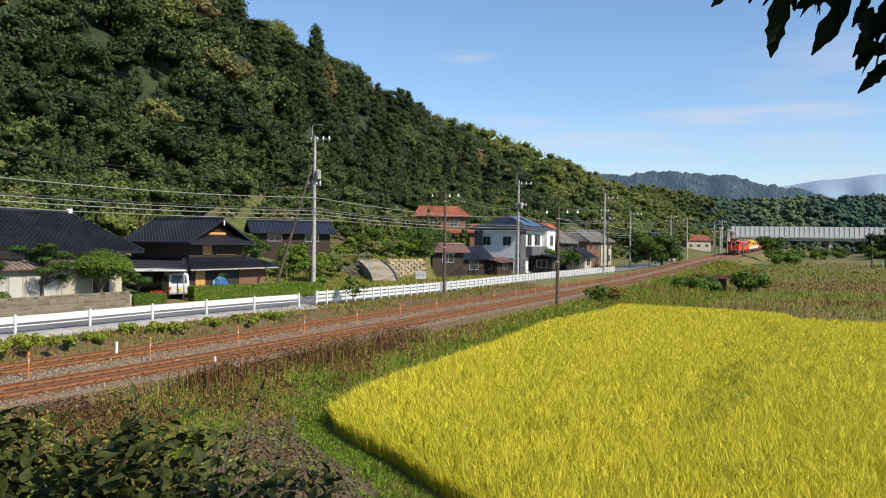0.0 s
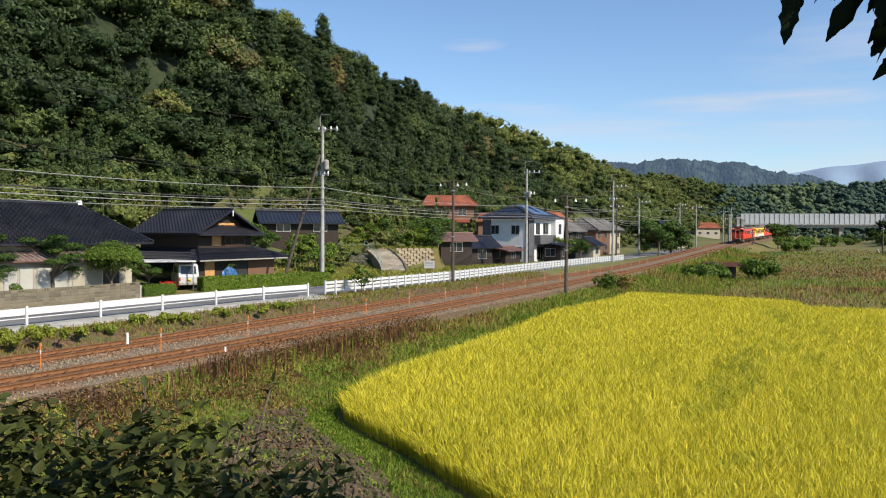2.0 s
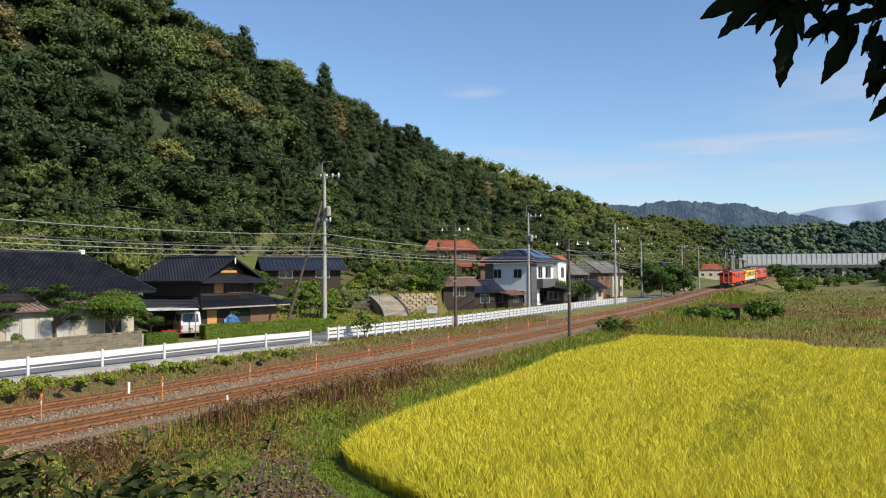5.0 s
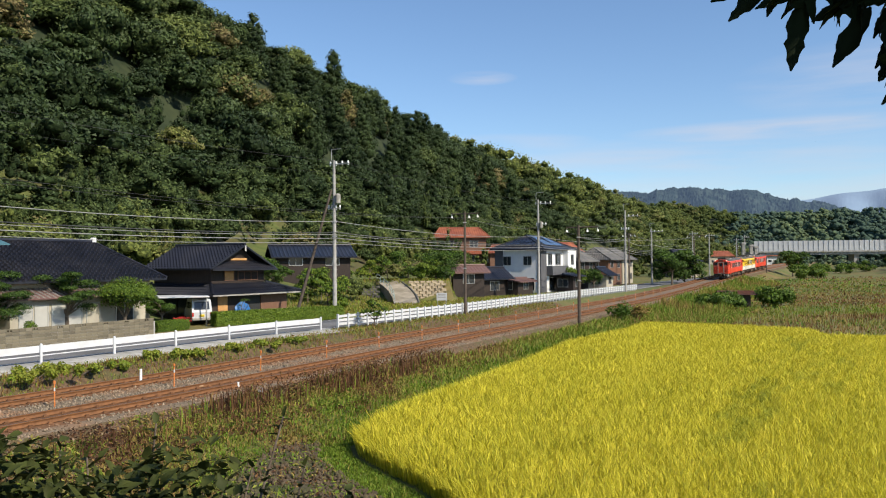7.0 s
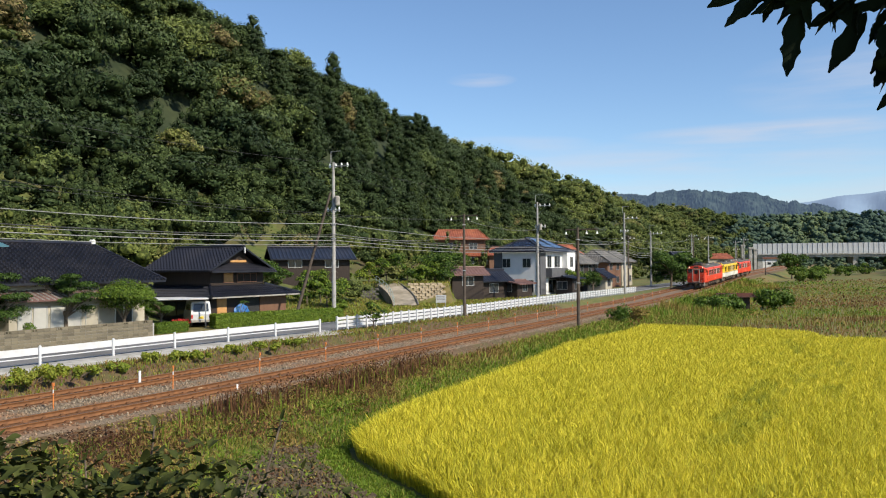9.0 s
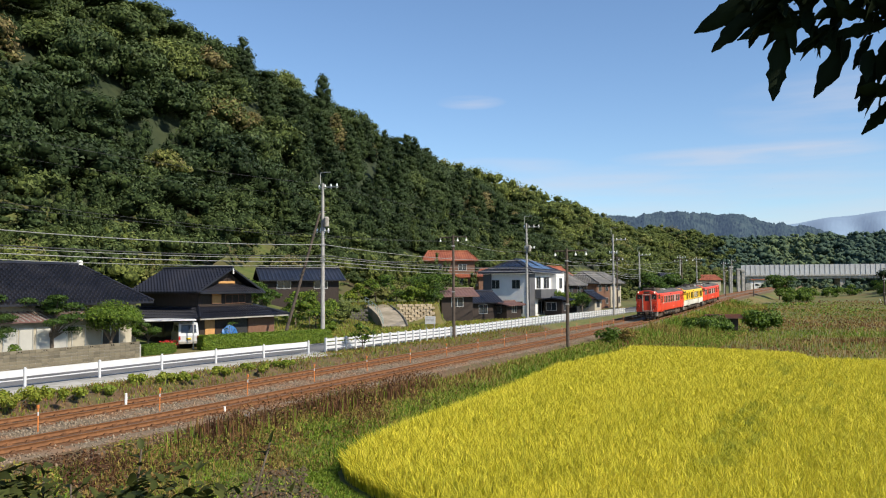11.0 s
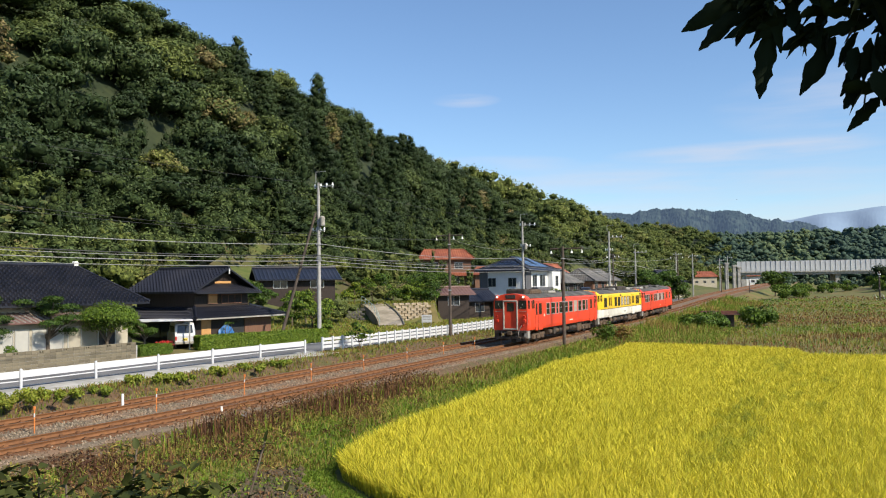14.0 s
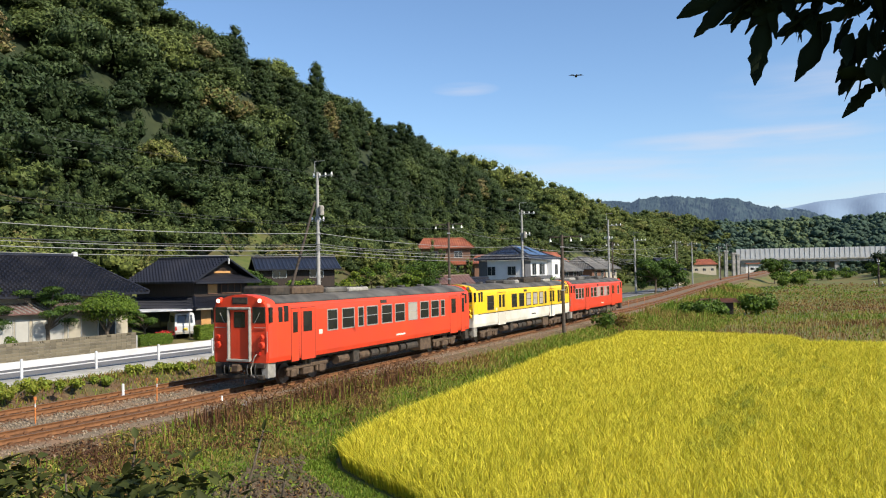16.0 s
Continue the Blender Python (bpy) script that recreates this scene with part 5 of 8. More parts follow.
def old_black_house():
    h = plot("house", -19.4, 61.8, RZ, "two-storey old house with dark boards and black tiled roofs", 0.0)
    wall_block(h, 0.3, 9.0, 0.0, 7.6, -0.3, 2.35, M["board_dark"])
    # lower skirt roof rises to the upper storey on all sides
    bm, ribs = bmesh.new(), bmesh.new()
    lo = [(-0.5, -0.9, 2.18), (9.9, -0.9, 2.18), (9.9, 8.3, 2.18), (-0.5, 8.3, 2.18)]
    hi = [(0.75, 0.55, 3.0), (6.9, 0.55, 3.0), (6.9, 7.0, 3.0), (0.75, 7.0, 3.0)]
    for i in range(4):
        j = (i + 1) % 4
        roof_face(bm, ribs, [lo[i], lo[j], hi[j], hi[i]], 0.30, 0.09)
        bm.faces.new([bm.verts.new(q) for q in (lo[i], lo[j], (*lo[j][:2], 2.04), (*lo[i][:2], 2.04))])
    bm.faces.new([bm.verts.new((*q[:2], 2.04)) for q in lo])
    r = part("lower_roof", bm, M["tile_dark"], h)
    part("tiling", ribs, M["tile_dark"], r)
    for i in range(4):
        bm = bmesh.new()
        rod(bm, Vector(lo[i]) + Vector((0, 0, 0.05)), Vector(hi[i]) + Vector((0, 0, 0.05)), 0.11, seg=6)
        part("hip_ridge", bm, M["tile_dark"], r)
    boxed("eave_board", h, M["pale_metal"], -0.46, 9.86, -0.93, -0.90, 2.05, 2.16)
    wall_block(h, 0.8, 6.8, 0.6, 6.9, 2.6, 4.25, M["board_dark"], "upper_wall")
    roof(h, 0.8, 6.8, 0.6, 6.9, 4.18, 6.05, M["tile_dark"], axis="y", over=0.75, spacing=0.34, rib=0.13, ridge_white=False, gable=M["board_dark"])
    # hipped apron under the gable that faces the road
    bm, ribs = bmesh.new(), bmesh.new()
    roof_face(bm, ribs, [(0.1, -0.35, 4.12), (7.5, -0.35, 4.12), (6.0, 0.6, 4.75), (1.6, 0.6, 4.75)], 0.3, 0.06)
    bm.faces.new([bm.verts.new(q) for q in ((0.1, -0.35, 4.12), (7.5, -0.35, 4.12), (7.5, -0.35, 4.0), (0.1, -0.35, 4.0))])
    a = part("gable_apron", bm, M["tile_dark"], h)
    part("tiling", ribs, M["tile_dark"], a)
    boxed("gable_vent", h, M["wood_pale"], 2.9, 4.7, 0.50, 0.56, 4.82, 5.0)
    boxed("gable_ornament", h, M["plasterwhite"], 3.76, 3.84, -0.22, -0.14, 5.55, 6.0)
    house_window(h, "-y", 2.2, 3.3, 3.2, 4.0, 0.6, glass=M["wood_pale"], frame=M["board_brown"], bars=0)
    house_window(h, "-y", 3.7, 6.0, 3.2, 3.95, 0.6, glass=M["board_dark"], frame=M["board_brown"], bars=2)
    boxed("entrance_post", h, M["wood_pale"], 0.9, 1.9, -0.06, 0.02, -0.2, 2.05)
    boxed("doorway", h, M["black"], 3.8, 5.6, -0.03, 0.02, -0.2, 2.0)
    boxed("shutter", h, M["board_brown"], 5.7, 8.9, -0.07, 0.02, -0.2, 2.05, label="brown board shutter")
    house_window(h, "-x", 2.4, 5.0, 0.6, 1.8, 0.3, glass=M["housewin"], frame=M["board_dark"])


def tarpaulin():
    h = plot("tarpaulin", -17.6, 64.7, RZ, "crumpled blue tarpaulin over a heap by the doorway", 0.0, "tarpaulin")
    bm = bmesh.new()
    bmesh.ops.create_icosphere(bm, subdivisions=3, radius=1.0)
    for v in bm.verts:
        n = noise.noise(v.co * 2.4)
        v.co = Vector((v.co.x * 0.8 * (1 + 0.25 * n), v.co.y * 0.35, max(-0.1, 0.75 + v.co.z * 0.75 * (1 + 0.3 * n))))
    part("sheet", bm, M["tarp"], h)


def tiled_house():
    E, L = Vector((-21.9, 56.5)), 11.0
    U = Vector((math.cos(radians(RZ)), math.sin(radians(RZ))))
    o = E - U * L
    h = plot("house", o.x, o.y, RZ, "low old house with a broad black tiled roof and pale shutters", 0.0)
    wall_block(h, 0, L, 0, 8, -0.3, 3.6, M["plaster"])
    roof(h, 0, L, 0, 8, 3.55, 6.1, M["tile_dark"], hip=2.3, over=0.8, spacing=0.345, rib=0.20, ridge_white=True)
    roof(h, L - 2.2, L + 1.2, 4.5, 8.5, 4.1, 5.8, M["tile_dark"], hip=1.2, over=0.5, spacing=0.30, ridge_white=True)
    wall_block(h, L - 2.0, L + 1.0, 4.6, 8.3, 0, 4.15, M["plaster"], "annex_wall")
    # veranda with its ribbed sheet roof
    bm = bmesh.new()
    solid(bm, [(-0.4, -1.7, 2.55), (L - 1.0, -1.7, 2.55), (L - 1.0, 0, 3.1), (-0.4, 0, 3.1), (-0.4, -1.7, 2.47), (L - 1.0, -1.7, 2.47), (L - 1.0, 0, 3.02), (-0.4, 0, 3.02)],
          [(0, 1, 2, 3), (4, 5, 6, 7), (0, 1, 5, 4), (0, 3, 7, 4), (1, 2, 6, 5)])
    v = part("veranda_roof", bm, M["tin_brown"], h, "brown ribbed sheet roof")
    bm = bmesh.new()
    for x in np.arange(-0.3, L - 1.0, 0.36):
        solid(bm, [(x - 0.03, -1.7, 2.55), (x + 0.03, -1.7, 2.55), (x + 0.03, 0, 3.1), (x - 0.03, 0, 3.1), (x, -1.7, 2.62), (x, 0, 3.17)], [(0, 4, 5, 3), (1, 4, 5, 2), (0, 1, 4)])
    part("seam_ribbing", bm, M["pale_metal"], v)
    wall_block(h, 0.0, L - 1.4, -1.2, 0.0, -0.3, 2.6, M["plaster"], "veranda_wall")
    for k, (a, b) in enumerate([(0.5, 1.4), (1.5, 2.4), (2.6, 3.6), (3.7, 4.7), (5.0, 6.0)]):
        house_window(h, "-y", a, b, 0.1, 2.15, -1.2, glass=M["frosted"] if k != 4 else M["plaster"], bars=0)
    house_window(h, "-y", 7.2, 8.6, 0.7, 2.0, -1.2, bars=1)


def corner_house():
    U, V = Vector((0.469, 0.883)), Vector((-0.883, 0.469))
    o = Vector((-27.6, 46.3)) - U * 8.0
    h = plot("house", o.x, o.y, RZ, "two-storey plastered house with blue-green awning and balcony", 0.0)
    wall_block(h, 0, 8, 0, 7, -0.3, 6.4, M["plaster"])
    roof(h, 0, 8, 0, 7, 6.4, 8.2, M["tile_dark"], hip=3.0, over=0.5)
    bm = bmesh.new()
    solid(bm, [(0, -1.1, 5.75), (8.9, -1.1, 5.75), (8.9, 0, 6.05), (0, 0, 6.05), (0, -1.1, 5.68), (8.9, -1.1, 5.68), (8.9, 0, 5.98), (0, 0, 5.98)], [(0, 1, 2, 3), (4, 5, 6, 7), (0, 1, 5, 4), (1, 2, 6, 5)])
    part("awning", bm, M["tin_blue"], h, "blue-green sheet awning")
    boxed("balcony", h, M["concrete"], 0, 8.3, -1.0, 0, 3.05, 3.22)
    bm = bmesh.new()
    box(bm, 0, 8.3, -1.0, -0.94, 4.3, 4.38)
    for x in np.arange(0, 8.3, 0.22):
        box(bm, x, x + 0.03, -0.99, -0.95, 3.22, 4.3)
    for x in (0.0, 2.7, 5.4, 8.2):
        box(bm, x, x + 0.09, -1.0, -0.92, 3.2, 5.75)
    part("balcony_rail", bm, M["board_brown"], h, "brown balcony rail and posts")
    house_window(h, "-y", 1.0, 3.6, 3.5, 5.4, 0, glass=M["frosted"])
    house_window(h, "-y", 4.6, 7.2, 3.5, 5.4, 0, glass=M["frosted"])
    house_window(h, "-y", 4.8, 7.4, 1.3, 2.6, 0, glass=M["wood_pale"], frame=M["board_brown"])
    boxed("beam", h, M["board_brown"], 0, 8.3, -1.04, -0.9, 2.85, 3.05)


def carport():
    h = plot("carport", -23.6, 58.0, RZ - 40, "white sheet carport roof on slim posts beside the old house", 0.0, "carport")
    bm = bmesh.new()
    box(bm, 0, 5.2, 0, 3.6, 2.05, 2.16, bevel=0.02)
    part("canopy", bm, M["white"], h)
    for x, y in ((0.2, 0.2), (5.0, 0.2), (0.2, 3.4), (5.0, 3.4)):
        bm = bmesh.new()
        rod(bm, (x, y, -0.2), (x, y, 2.06), 0.05)
        part("post", bm, M["alu"], h)


def small_van():
    v = plot("van", -19.55, 60.6, 28.0, "silver-white kei van parked with its tail to the road", 0.0, "van")
    # local y runs to the nose; tail at y = 0
    prof = [(0.0, 0.35), (-0.03, 0.9), (0.02, 1.1), (0.16, 1.78), (0.35, 1.88), (2.4, 1.86), (2.95, 1.25), (3.3, 1.05), (3.36, 0.45), (3.3, 0.32)]
    bm = bmesh.new()
    rows = []
    for x, k in ((-0.73, 0.0), (-0.70, 0.03), (0.70, 0.03), (0.73, 0.0)):
        rows.append([bm.verts.new((x if z < 1.15 else x * 0.93, y, z + k)) for y, z in prof])
    for a, b in zip(rows, rows[1:]):
        for i in range(len(prof)):
            j = (i + 1) % len(prof)
            bm.faces.new((a[i], a[j], b[j], b[i]))
    bm.faces.new(rows[0][::-1])
    bm.faces.new(rows[-1])
    bmesh.ops.recalc_face_normals(bm, faces=bm.faces[:])
    M["vanpaint"] = mat("silver_white_car_paint", (0.50, 0.51, 0.52), (0.46, 0.47, 0.48), 0.3, scale=1, spec=0.6)
    body = part("body", bm, M["vanpaint"], v)
    bm = bmesh.new()
    solid(bm, [(-0.56, -0.01, 1.14), (0.56, -0.01, 1.14), (0.52, 0.115, 1.72), (-0.52, 0.115, 1.72), (-0.56, 0.1, 1.14), (0.56, 0.1, 1.14), (0.52, 0.2, 1.72), (-0.52, 0.2, 1.72)], [(0, 1, 2, 3), (4, 5, 6, 7), (0, 1, 5, 4), (3, 2, 6, 7), (0, 3, 7, 4), (1, 2, 6, 5)])
    part("rear_window", bm, M["housewin"], v)
    for sgn in (1, -1):
        for a, b in ((0.35, 1.3), (1.4, 2.3)):
            boxed("side_window", v, M["housewin"], *sorted((sgn * 0.66, sgn * 0.715)), a, b, 1.18, 1.66)
        boxed("tail_lamp", v, M["redlens"], *sorted((sgn * 0.6, sgn * 0.72)), -0.045, 0.1, 0.62, 0.9)
        for y in (0.55, 2.75):
            bm = bmesh.new()
            rod(bm, (sgn * 0.58, y, 0.27), (sgn * 0.74, y, 0.27), 0.27, seg=16)
            w = part("wheel", bm, M["black"], v)
            bm = bmesh.new()
            rod(bm, (sgn * 0.70, y, 0.27), (sgn * 0.75, y, 0.27), 0.16, seg=12)
            part("hub", bm, M["alu"], w)
    boxed("bumper", v, M["pale_metal"], -0.72, 0.72, -0.09, 0.05, 0.32, 0.52, bevel=0.03)
    M["plate"] = mat("yellow_plate", (0.75, 0.55, 0.03), (0.7, 0.5, 0.03), 0.5, scale=5)
    p = boxed("number_plate", v, M["plate"], -0.17, 0.17, -0.06, -0.01, 0.60, 0.77)
    boxed("plate_bars", p, M["black"], -0.12, 0.12, -0.066, -0.058, 0.63, 0.68)


def modern_house():
    h = plot("house", 11.0, 116.2, RZ, "two-storey white and charcoal house with rooftop solar panels", 0.1)
    wall_block(h, 0, 12, 0, 7.2, -0.4, 6.4, M["siding_white"])
    wall_block(h, -0.05, 2.0, -0.06, 0.5, -0.4, 6.35, M["siding_grey"], "corner_bay")
    wall_block(h, 2.0, 8.4, -1.0, 0.0, 2.6, 3.9, M["siding_grey"], "balcony_front")
    wall_block(h, 8.6, 12.04, -0.8, 0.0, -0.4, 6.35, M["siding_white"], "front_bay")
    wall_block(h, -0.08, 0.3, 5.9, 7.22, -0.4, 6.3, M["siding_grey"], "side_bay")
    roof(h, 0, 12, -0.2, 7.2, 6.35, 8.3, M["tile_dark"], hip=3.6, over=0.6, spacing=0.6, rib=0.03)
    for a, b, lo in ((2.6, 6.0, 0.0), (6.3, 9.4, 0.0)):
        bm = bmesh.new()
        k = (8.3 - 6.35) / 4.3
        for i in range(3):
            y0, y1 = 0.2 + i * 1.05, 1.15 + i * 1.05
            s = 0.55 * i
            solid(bm, [(a + s, y0, 6.5 + k * (y0 + 0.8)), (b - s * 0.3, y0, 6.5 + k * (y0 + 0.8)), (b - s * 0.3, y1, 6.5 + k * (y1 + 0.8)), (a + s, y1, 6.5 + k * (y1 + 0.8)), (a + s, y0, 6.44 + k * (y0 + 0.8)), (b - s * 0.3, y0, 6.44 + k * (y0 + 0.8)), (b - s * 0.3, y1, 6.44 + k * (y1 + 0.8)), (a + s, y1, 6.44 + k * (y1 + 0.8))],
                  [(0, 1, 2, 3), (4, 5, 6, 7), (0, 1, 5, 4), (1, 2, 6, 5), (2, 3, 7, 6), (3, 0, 4, 7)])
        part("solar_panel", bm, M["solar"], h)
    bm = bmesh.new()
    k = (8.3 - 6.35) / 4.2
    for i in range(3):
        x0, x1, s = 0.1 + i * 1.0, 1.0 + i * 1.0, 1.2 + 0.6 * i
        solid(bm, [(x0, s, 6.55 + k * (x0 + 0.6)), (x1, s, 6.55 + k * (x1 + 0.6)), (x1, 6.8 - s, 6.55 + k * (x1 + 0.6)), (x0, 6.8 - s, 6.55 + k * (x0 + 0.6))], [(0, 1, 2, 3)])
    bmesh.ops.solidify(bm, geom=bm.faces[:], thickness=0.05)
    part("solar_panel", bm, M["solar"], h)
    for a in (1.4, 4.6):
        house_window(h, "-x", a, a + 1.3, 4.0, 5.3, 0)
    house_window(h, "-x", 1.0, 3.0, 0.4, 2.2, 0)
    for a, b in ((2.6, 4.2), (5.4, 7.6)):
        house_window(h, "-y", a, b, 4.0, 5.7, 0)
    house_window(h, "-y", 9.8, 11.0, 4.0, 5.6, -0.8)
    house_window(h, "-y", 3.0, 6.0, 0.3, 2.2, 0)
    boxed("porch_roof", h, M["siding_grey"], 6.0, 9.0, -2.2, 0, 2.45, 2.6)
    boxed("porch_pillar", h, M["siding_white"], 8.5, 8.9, -2.1, -1.7, -0.4, 2.45)


def plain_house(x, y, w, d, h1, hr, tile, wall, label, rz=RZ, z=None, storeys=1, hip=1.5, skirt=False):
    h = plot("house", x, y, rz, label, z)
    wall_block(h, 0, w, 0, d, -1.5, h1, wall)
    roof(h, 0, w, 0, d, h1, hr, tile, hip=hip, over=0.7, spacing=0.45, rib=0.05)
    if skirt:
        bm = bmesh.new()
        ribs = bmesh.new()
        zl = h1 * 0.5
        lo = [(-1.6, -1.6, zl - 0.5), (w + 1.6, -1.6, zl - 0.5), (w + 1.6, d + 1.6, zl - 0.5), (-1.6, d + 1.6, zl - 0.5)]
        hi = [(0, 0, zl + 0.2), (w, 0, zl + 0.2), (w, d, zl + 0.2), (0, d, zl + 0.2)]
        for i in range(4):
            j = (i + 1) % 4
            roof_face(bm, ribs, [lo[i], lo[j], hi[j], hi[i]], 0.45, 0.05)
        bm.faces.new([bm.verts.new(q) for q in lo])
        r = part("lower_roof", bm, tile, h)
        part("tiling", ribs, tile, r)
        wall_block(h, -0.8, w + 0.8, -0.8, d + 0.8, -1.5, zl - 0.45, wall, "lower_wall")
    off = 0.8 if skirt else 0.0
    for s in range(storeys):
        zb = 0.9 + s * h1 * 0.5
        if skirt and s == 1:
            off = 0.0
        n = max(1, int(w / 3.2))
        for i in range(n):
            a = w * (i + 0.5) / n - 0.8
            house_window(h, "-y", a, a + 1.6, zb, zb + 1.2, -off)
        house_window(h, "-x", d * 0.3, d * 0.3 + 1.6, zb, zb + 1.2, -off)
    return h


def build_houses():
    corner_house()
    tiled_house()
    old_black_house()
    carport()
    small_van()
    tarpaulin()
    plain_house(-21.0, 91.6, 8.4, 6, 1.9, 3.3, M["tile_dark"], M["board_dark"], "single-storey brown house with dark grey tiled roof", rz=20, hip=0.0, z=at_land(-19.8, 91.0) + 1.15)
    modern_house()
    plain_house(-5.0, 156.0, 9.5, 6.5, 5.6, 7.5, M["tile_red"], M["board_brown"], "two-storey hillside house with red clay tiled roofs", rz=8, storeys=2, skirt=True, z=3.9)
    plain_house(5.0, 152.0, 7, 5, 2.8, 4.2, M["tile_red"], M["board_brown"], "red-roofed wing of the hillside house", rz=8, z=3.6)
    plain_house(-1.3, 103.0, 4.2, 3.0, 2.3, 3.2, M["tin_brown"], M["board_dark"], "low brown board shed with pinkish sheet roof", rz=20, hip=0.0)
    plain_house(2.2, 107.0, 5.0, 3.2, 2.4, 3.9, M["tile_dark"], M["board_dark"], "dark shed with black tiled roof", rz=40, hip=0.0)
    plain_house(7.3, 109.5, 5.0, 2.6, 2.0, 2.4, M["tin_brown"], M["board_dark"], "long low brown shed beside the white house", rz=RZ, hip=0.0)
    plain_house(15.8, 118.0, 3.2, 2.6, 2.5, 2.8, M["tile_dark"], M["board_dark"], "dark flat garage with pale pillars", rz=RZ, hip=0.0)
    plain_house(19.5, 146.0, 9, 7, 5.2, 8.0, M["tile_red"], M["plaster"], "house with a bright red tiled roof", rz=RZ, storeys=2, hip=0.0)
    plain_house(18.5, 132.0, 8, 6, 4.6, 6.8, M["tile_grey"], M["board_dark"], "old two-storey house with weathered grey tiles", rz=RZ, storeys=2)
    plain_house(26.5, 150.0, 8, 6, 4.8, 7.0, M["tile_grey"], M["board_brown"], "brown two-storey house with grey tiled roof", rz=RZ, storeys=2)
    plain_house(22.8, 131.0, 3.4, 3.0, 2.3, 3.6, M["tile_dark"], M["plaster"], "garden gatehouse with a small tiled roof", rz=RZ, hip=0.0)
    plain_house(31.0, 160.0, 7, 6, 4.8, 6.8, M["tile_grey"], M["plaster"], "pale two-storey house near the crossing", rz=RZ, storeys=2)
    plain_house(54.5, 206.0, 8, 7, 4.0, 7.0, M["tile_dark"], M["plaster"], "house with a dark blue-grey roof near the track", rz=40)
    plain_house(118.0, 395.0, 12, 8, 4.0, 6.5, M["tile_red"], M["plaster"], "distant red-roofed house beyond the viaduct", rz=5, z=3.0)
    plain_house(141.0, 396.0, 12, 8, 4.0, 6.5, M["tile_red"], M["siding_white"], "distant pale building with a red roof", rz=-10, z=3.0)
    plain_house(99.0, 176.5, 5, 3.5, 2.4, 3.6, M["tin_brown"], M["board_brown"], "brown field hut under the wooded knoll", rz=30, hip=0.0)


build_houses()


def block_wall():
    w = tagged(empty("block_wall"), "weathered grey concrete block garden wall with pierced top course", "garden wall")
    bm = bmesh.new()
    box(bm, 0.005, 0.385, -0.06, 0.06, 0.004, 0.186, bevel=0.008)
    M["block"] = mat("weathered_block", (0.20, 0.170, 0.115), (0.135, 0.112, 0.076), 0.95, scale=3.5, bump=0.6, bump_scale=30, obj_rand=0.22, third=(0.13, 0.125, 0.10), third_scale=1.4)
    first = part("block", bm, M["block"], w)
    bm = bmesh.new()
    for a, b, c, d in ((0.005, 0.385, 0.004, 0.05), (0.005, 0.385, 0.14, 0.186), (0.005, 0.06, 0.05, 0.14), (0.33, 0.385, 0.05, 0.14), (0.17, 0.22, 0.05, 0.14)):
        box(bm, a, b, -0.06, 0.06, c, d)
    pierced = part("pierced_block", bm, M["block"], w)
    p0, p1 = Vector((-31.0, 30.3)), Vector((-20.0, 52.4))
    d = (p1 - p0).normalized()
    L = (p1 - p0).length
    ang = math.degrees(math.atan2(d.y, d.x))
    used = {"a": 0, "b": 0}
    n = int(L / 0.39)
    for row in range(6):
        for i in range(n - 60, n):
            top = row == 5
            if top and i % 4 == 1:
                o = pierced if used["b"] == 0 else new("pierced_block", pierced.data)
                used["b"] += 1
            else:
                o = first if used["a"] == 0 else new("block", first.data)
                used["a"] += 1
            o.parent = w
            p = p0 + d * (i * 0.39)
            o.matrix_basis = pose(p.x, p.y, -0.08 + row * 0.19, 0, 0, ang)
    core = boxed("wall_core", w, M["concrete"], 0, L, -0.045, 0.045, -0.3, 0.86)
    core.matrix_basis = pose(p0.x, p0.y, 0, 0, 0, ang)


block_wall()

# ---- poles and wires ----
M["pole"] = mat("concrete_pole", (0.36, 0.35, 0.33), (0.28, 0.27, 0.255), 0.85, scale=3)
M["pole_dark"] = mat("dark_creosoted_pole", (0.060, 0.045, 0.035), (0.10, 0.078, 0.06), 0.85, scale=3)
M["galv"] = mat("galvanised_steel", (0.38, 0.38, 0.38), (0.30, 0.30, 0.30), 0.5, metal=0.5, scale=5)
M["wire"] = mat("grey_cable", (0.20, 0.20, 0.20), (0.26, 0.26, 0.25), 0.6, scale=4)
M["darkwire"] = mat("dark_cable", (0.03, 0.03, 0.03), (0.05, 0.05, 0.05), 0.6, scale=4)
M["insul"] = mat("white_insulator", (0.78, 0.78, 0.76), (0.7, 0.7, 0.68), 0.3, scale=5)


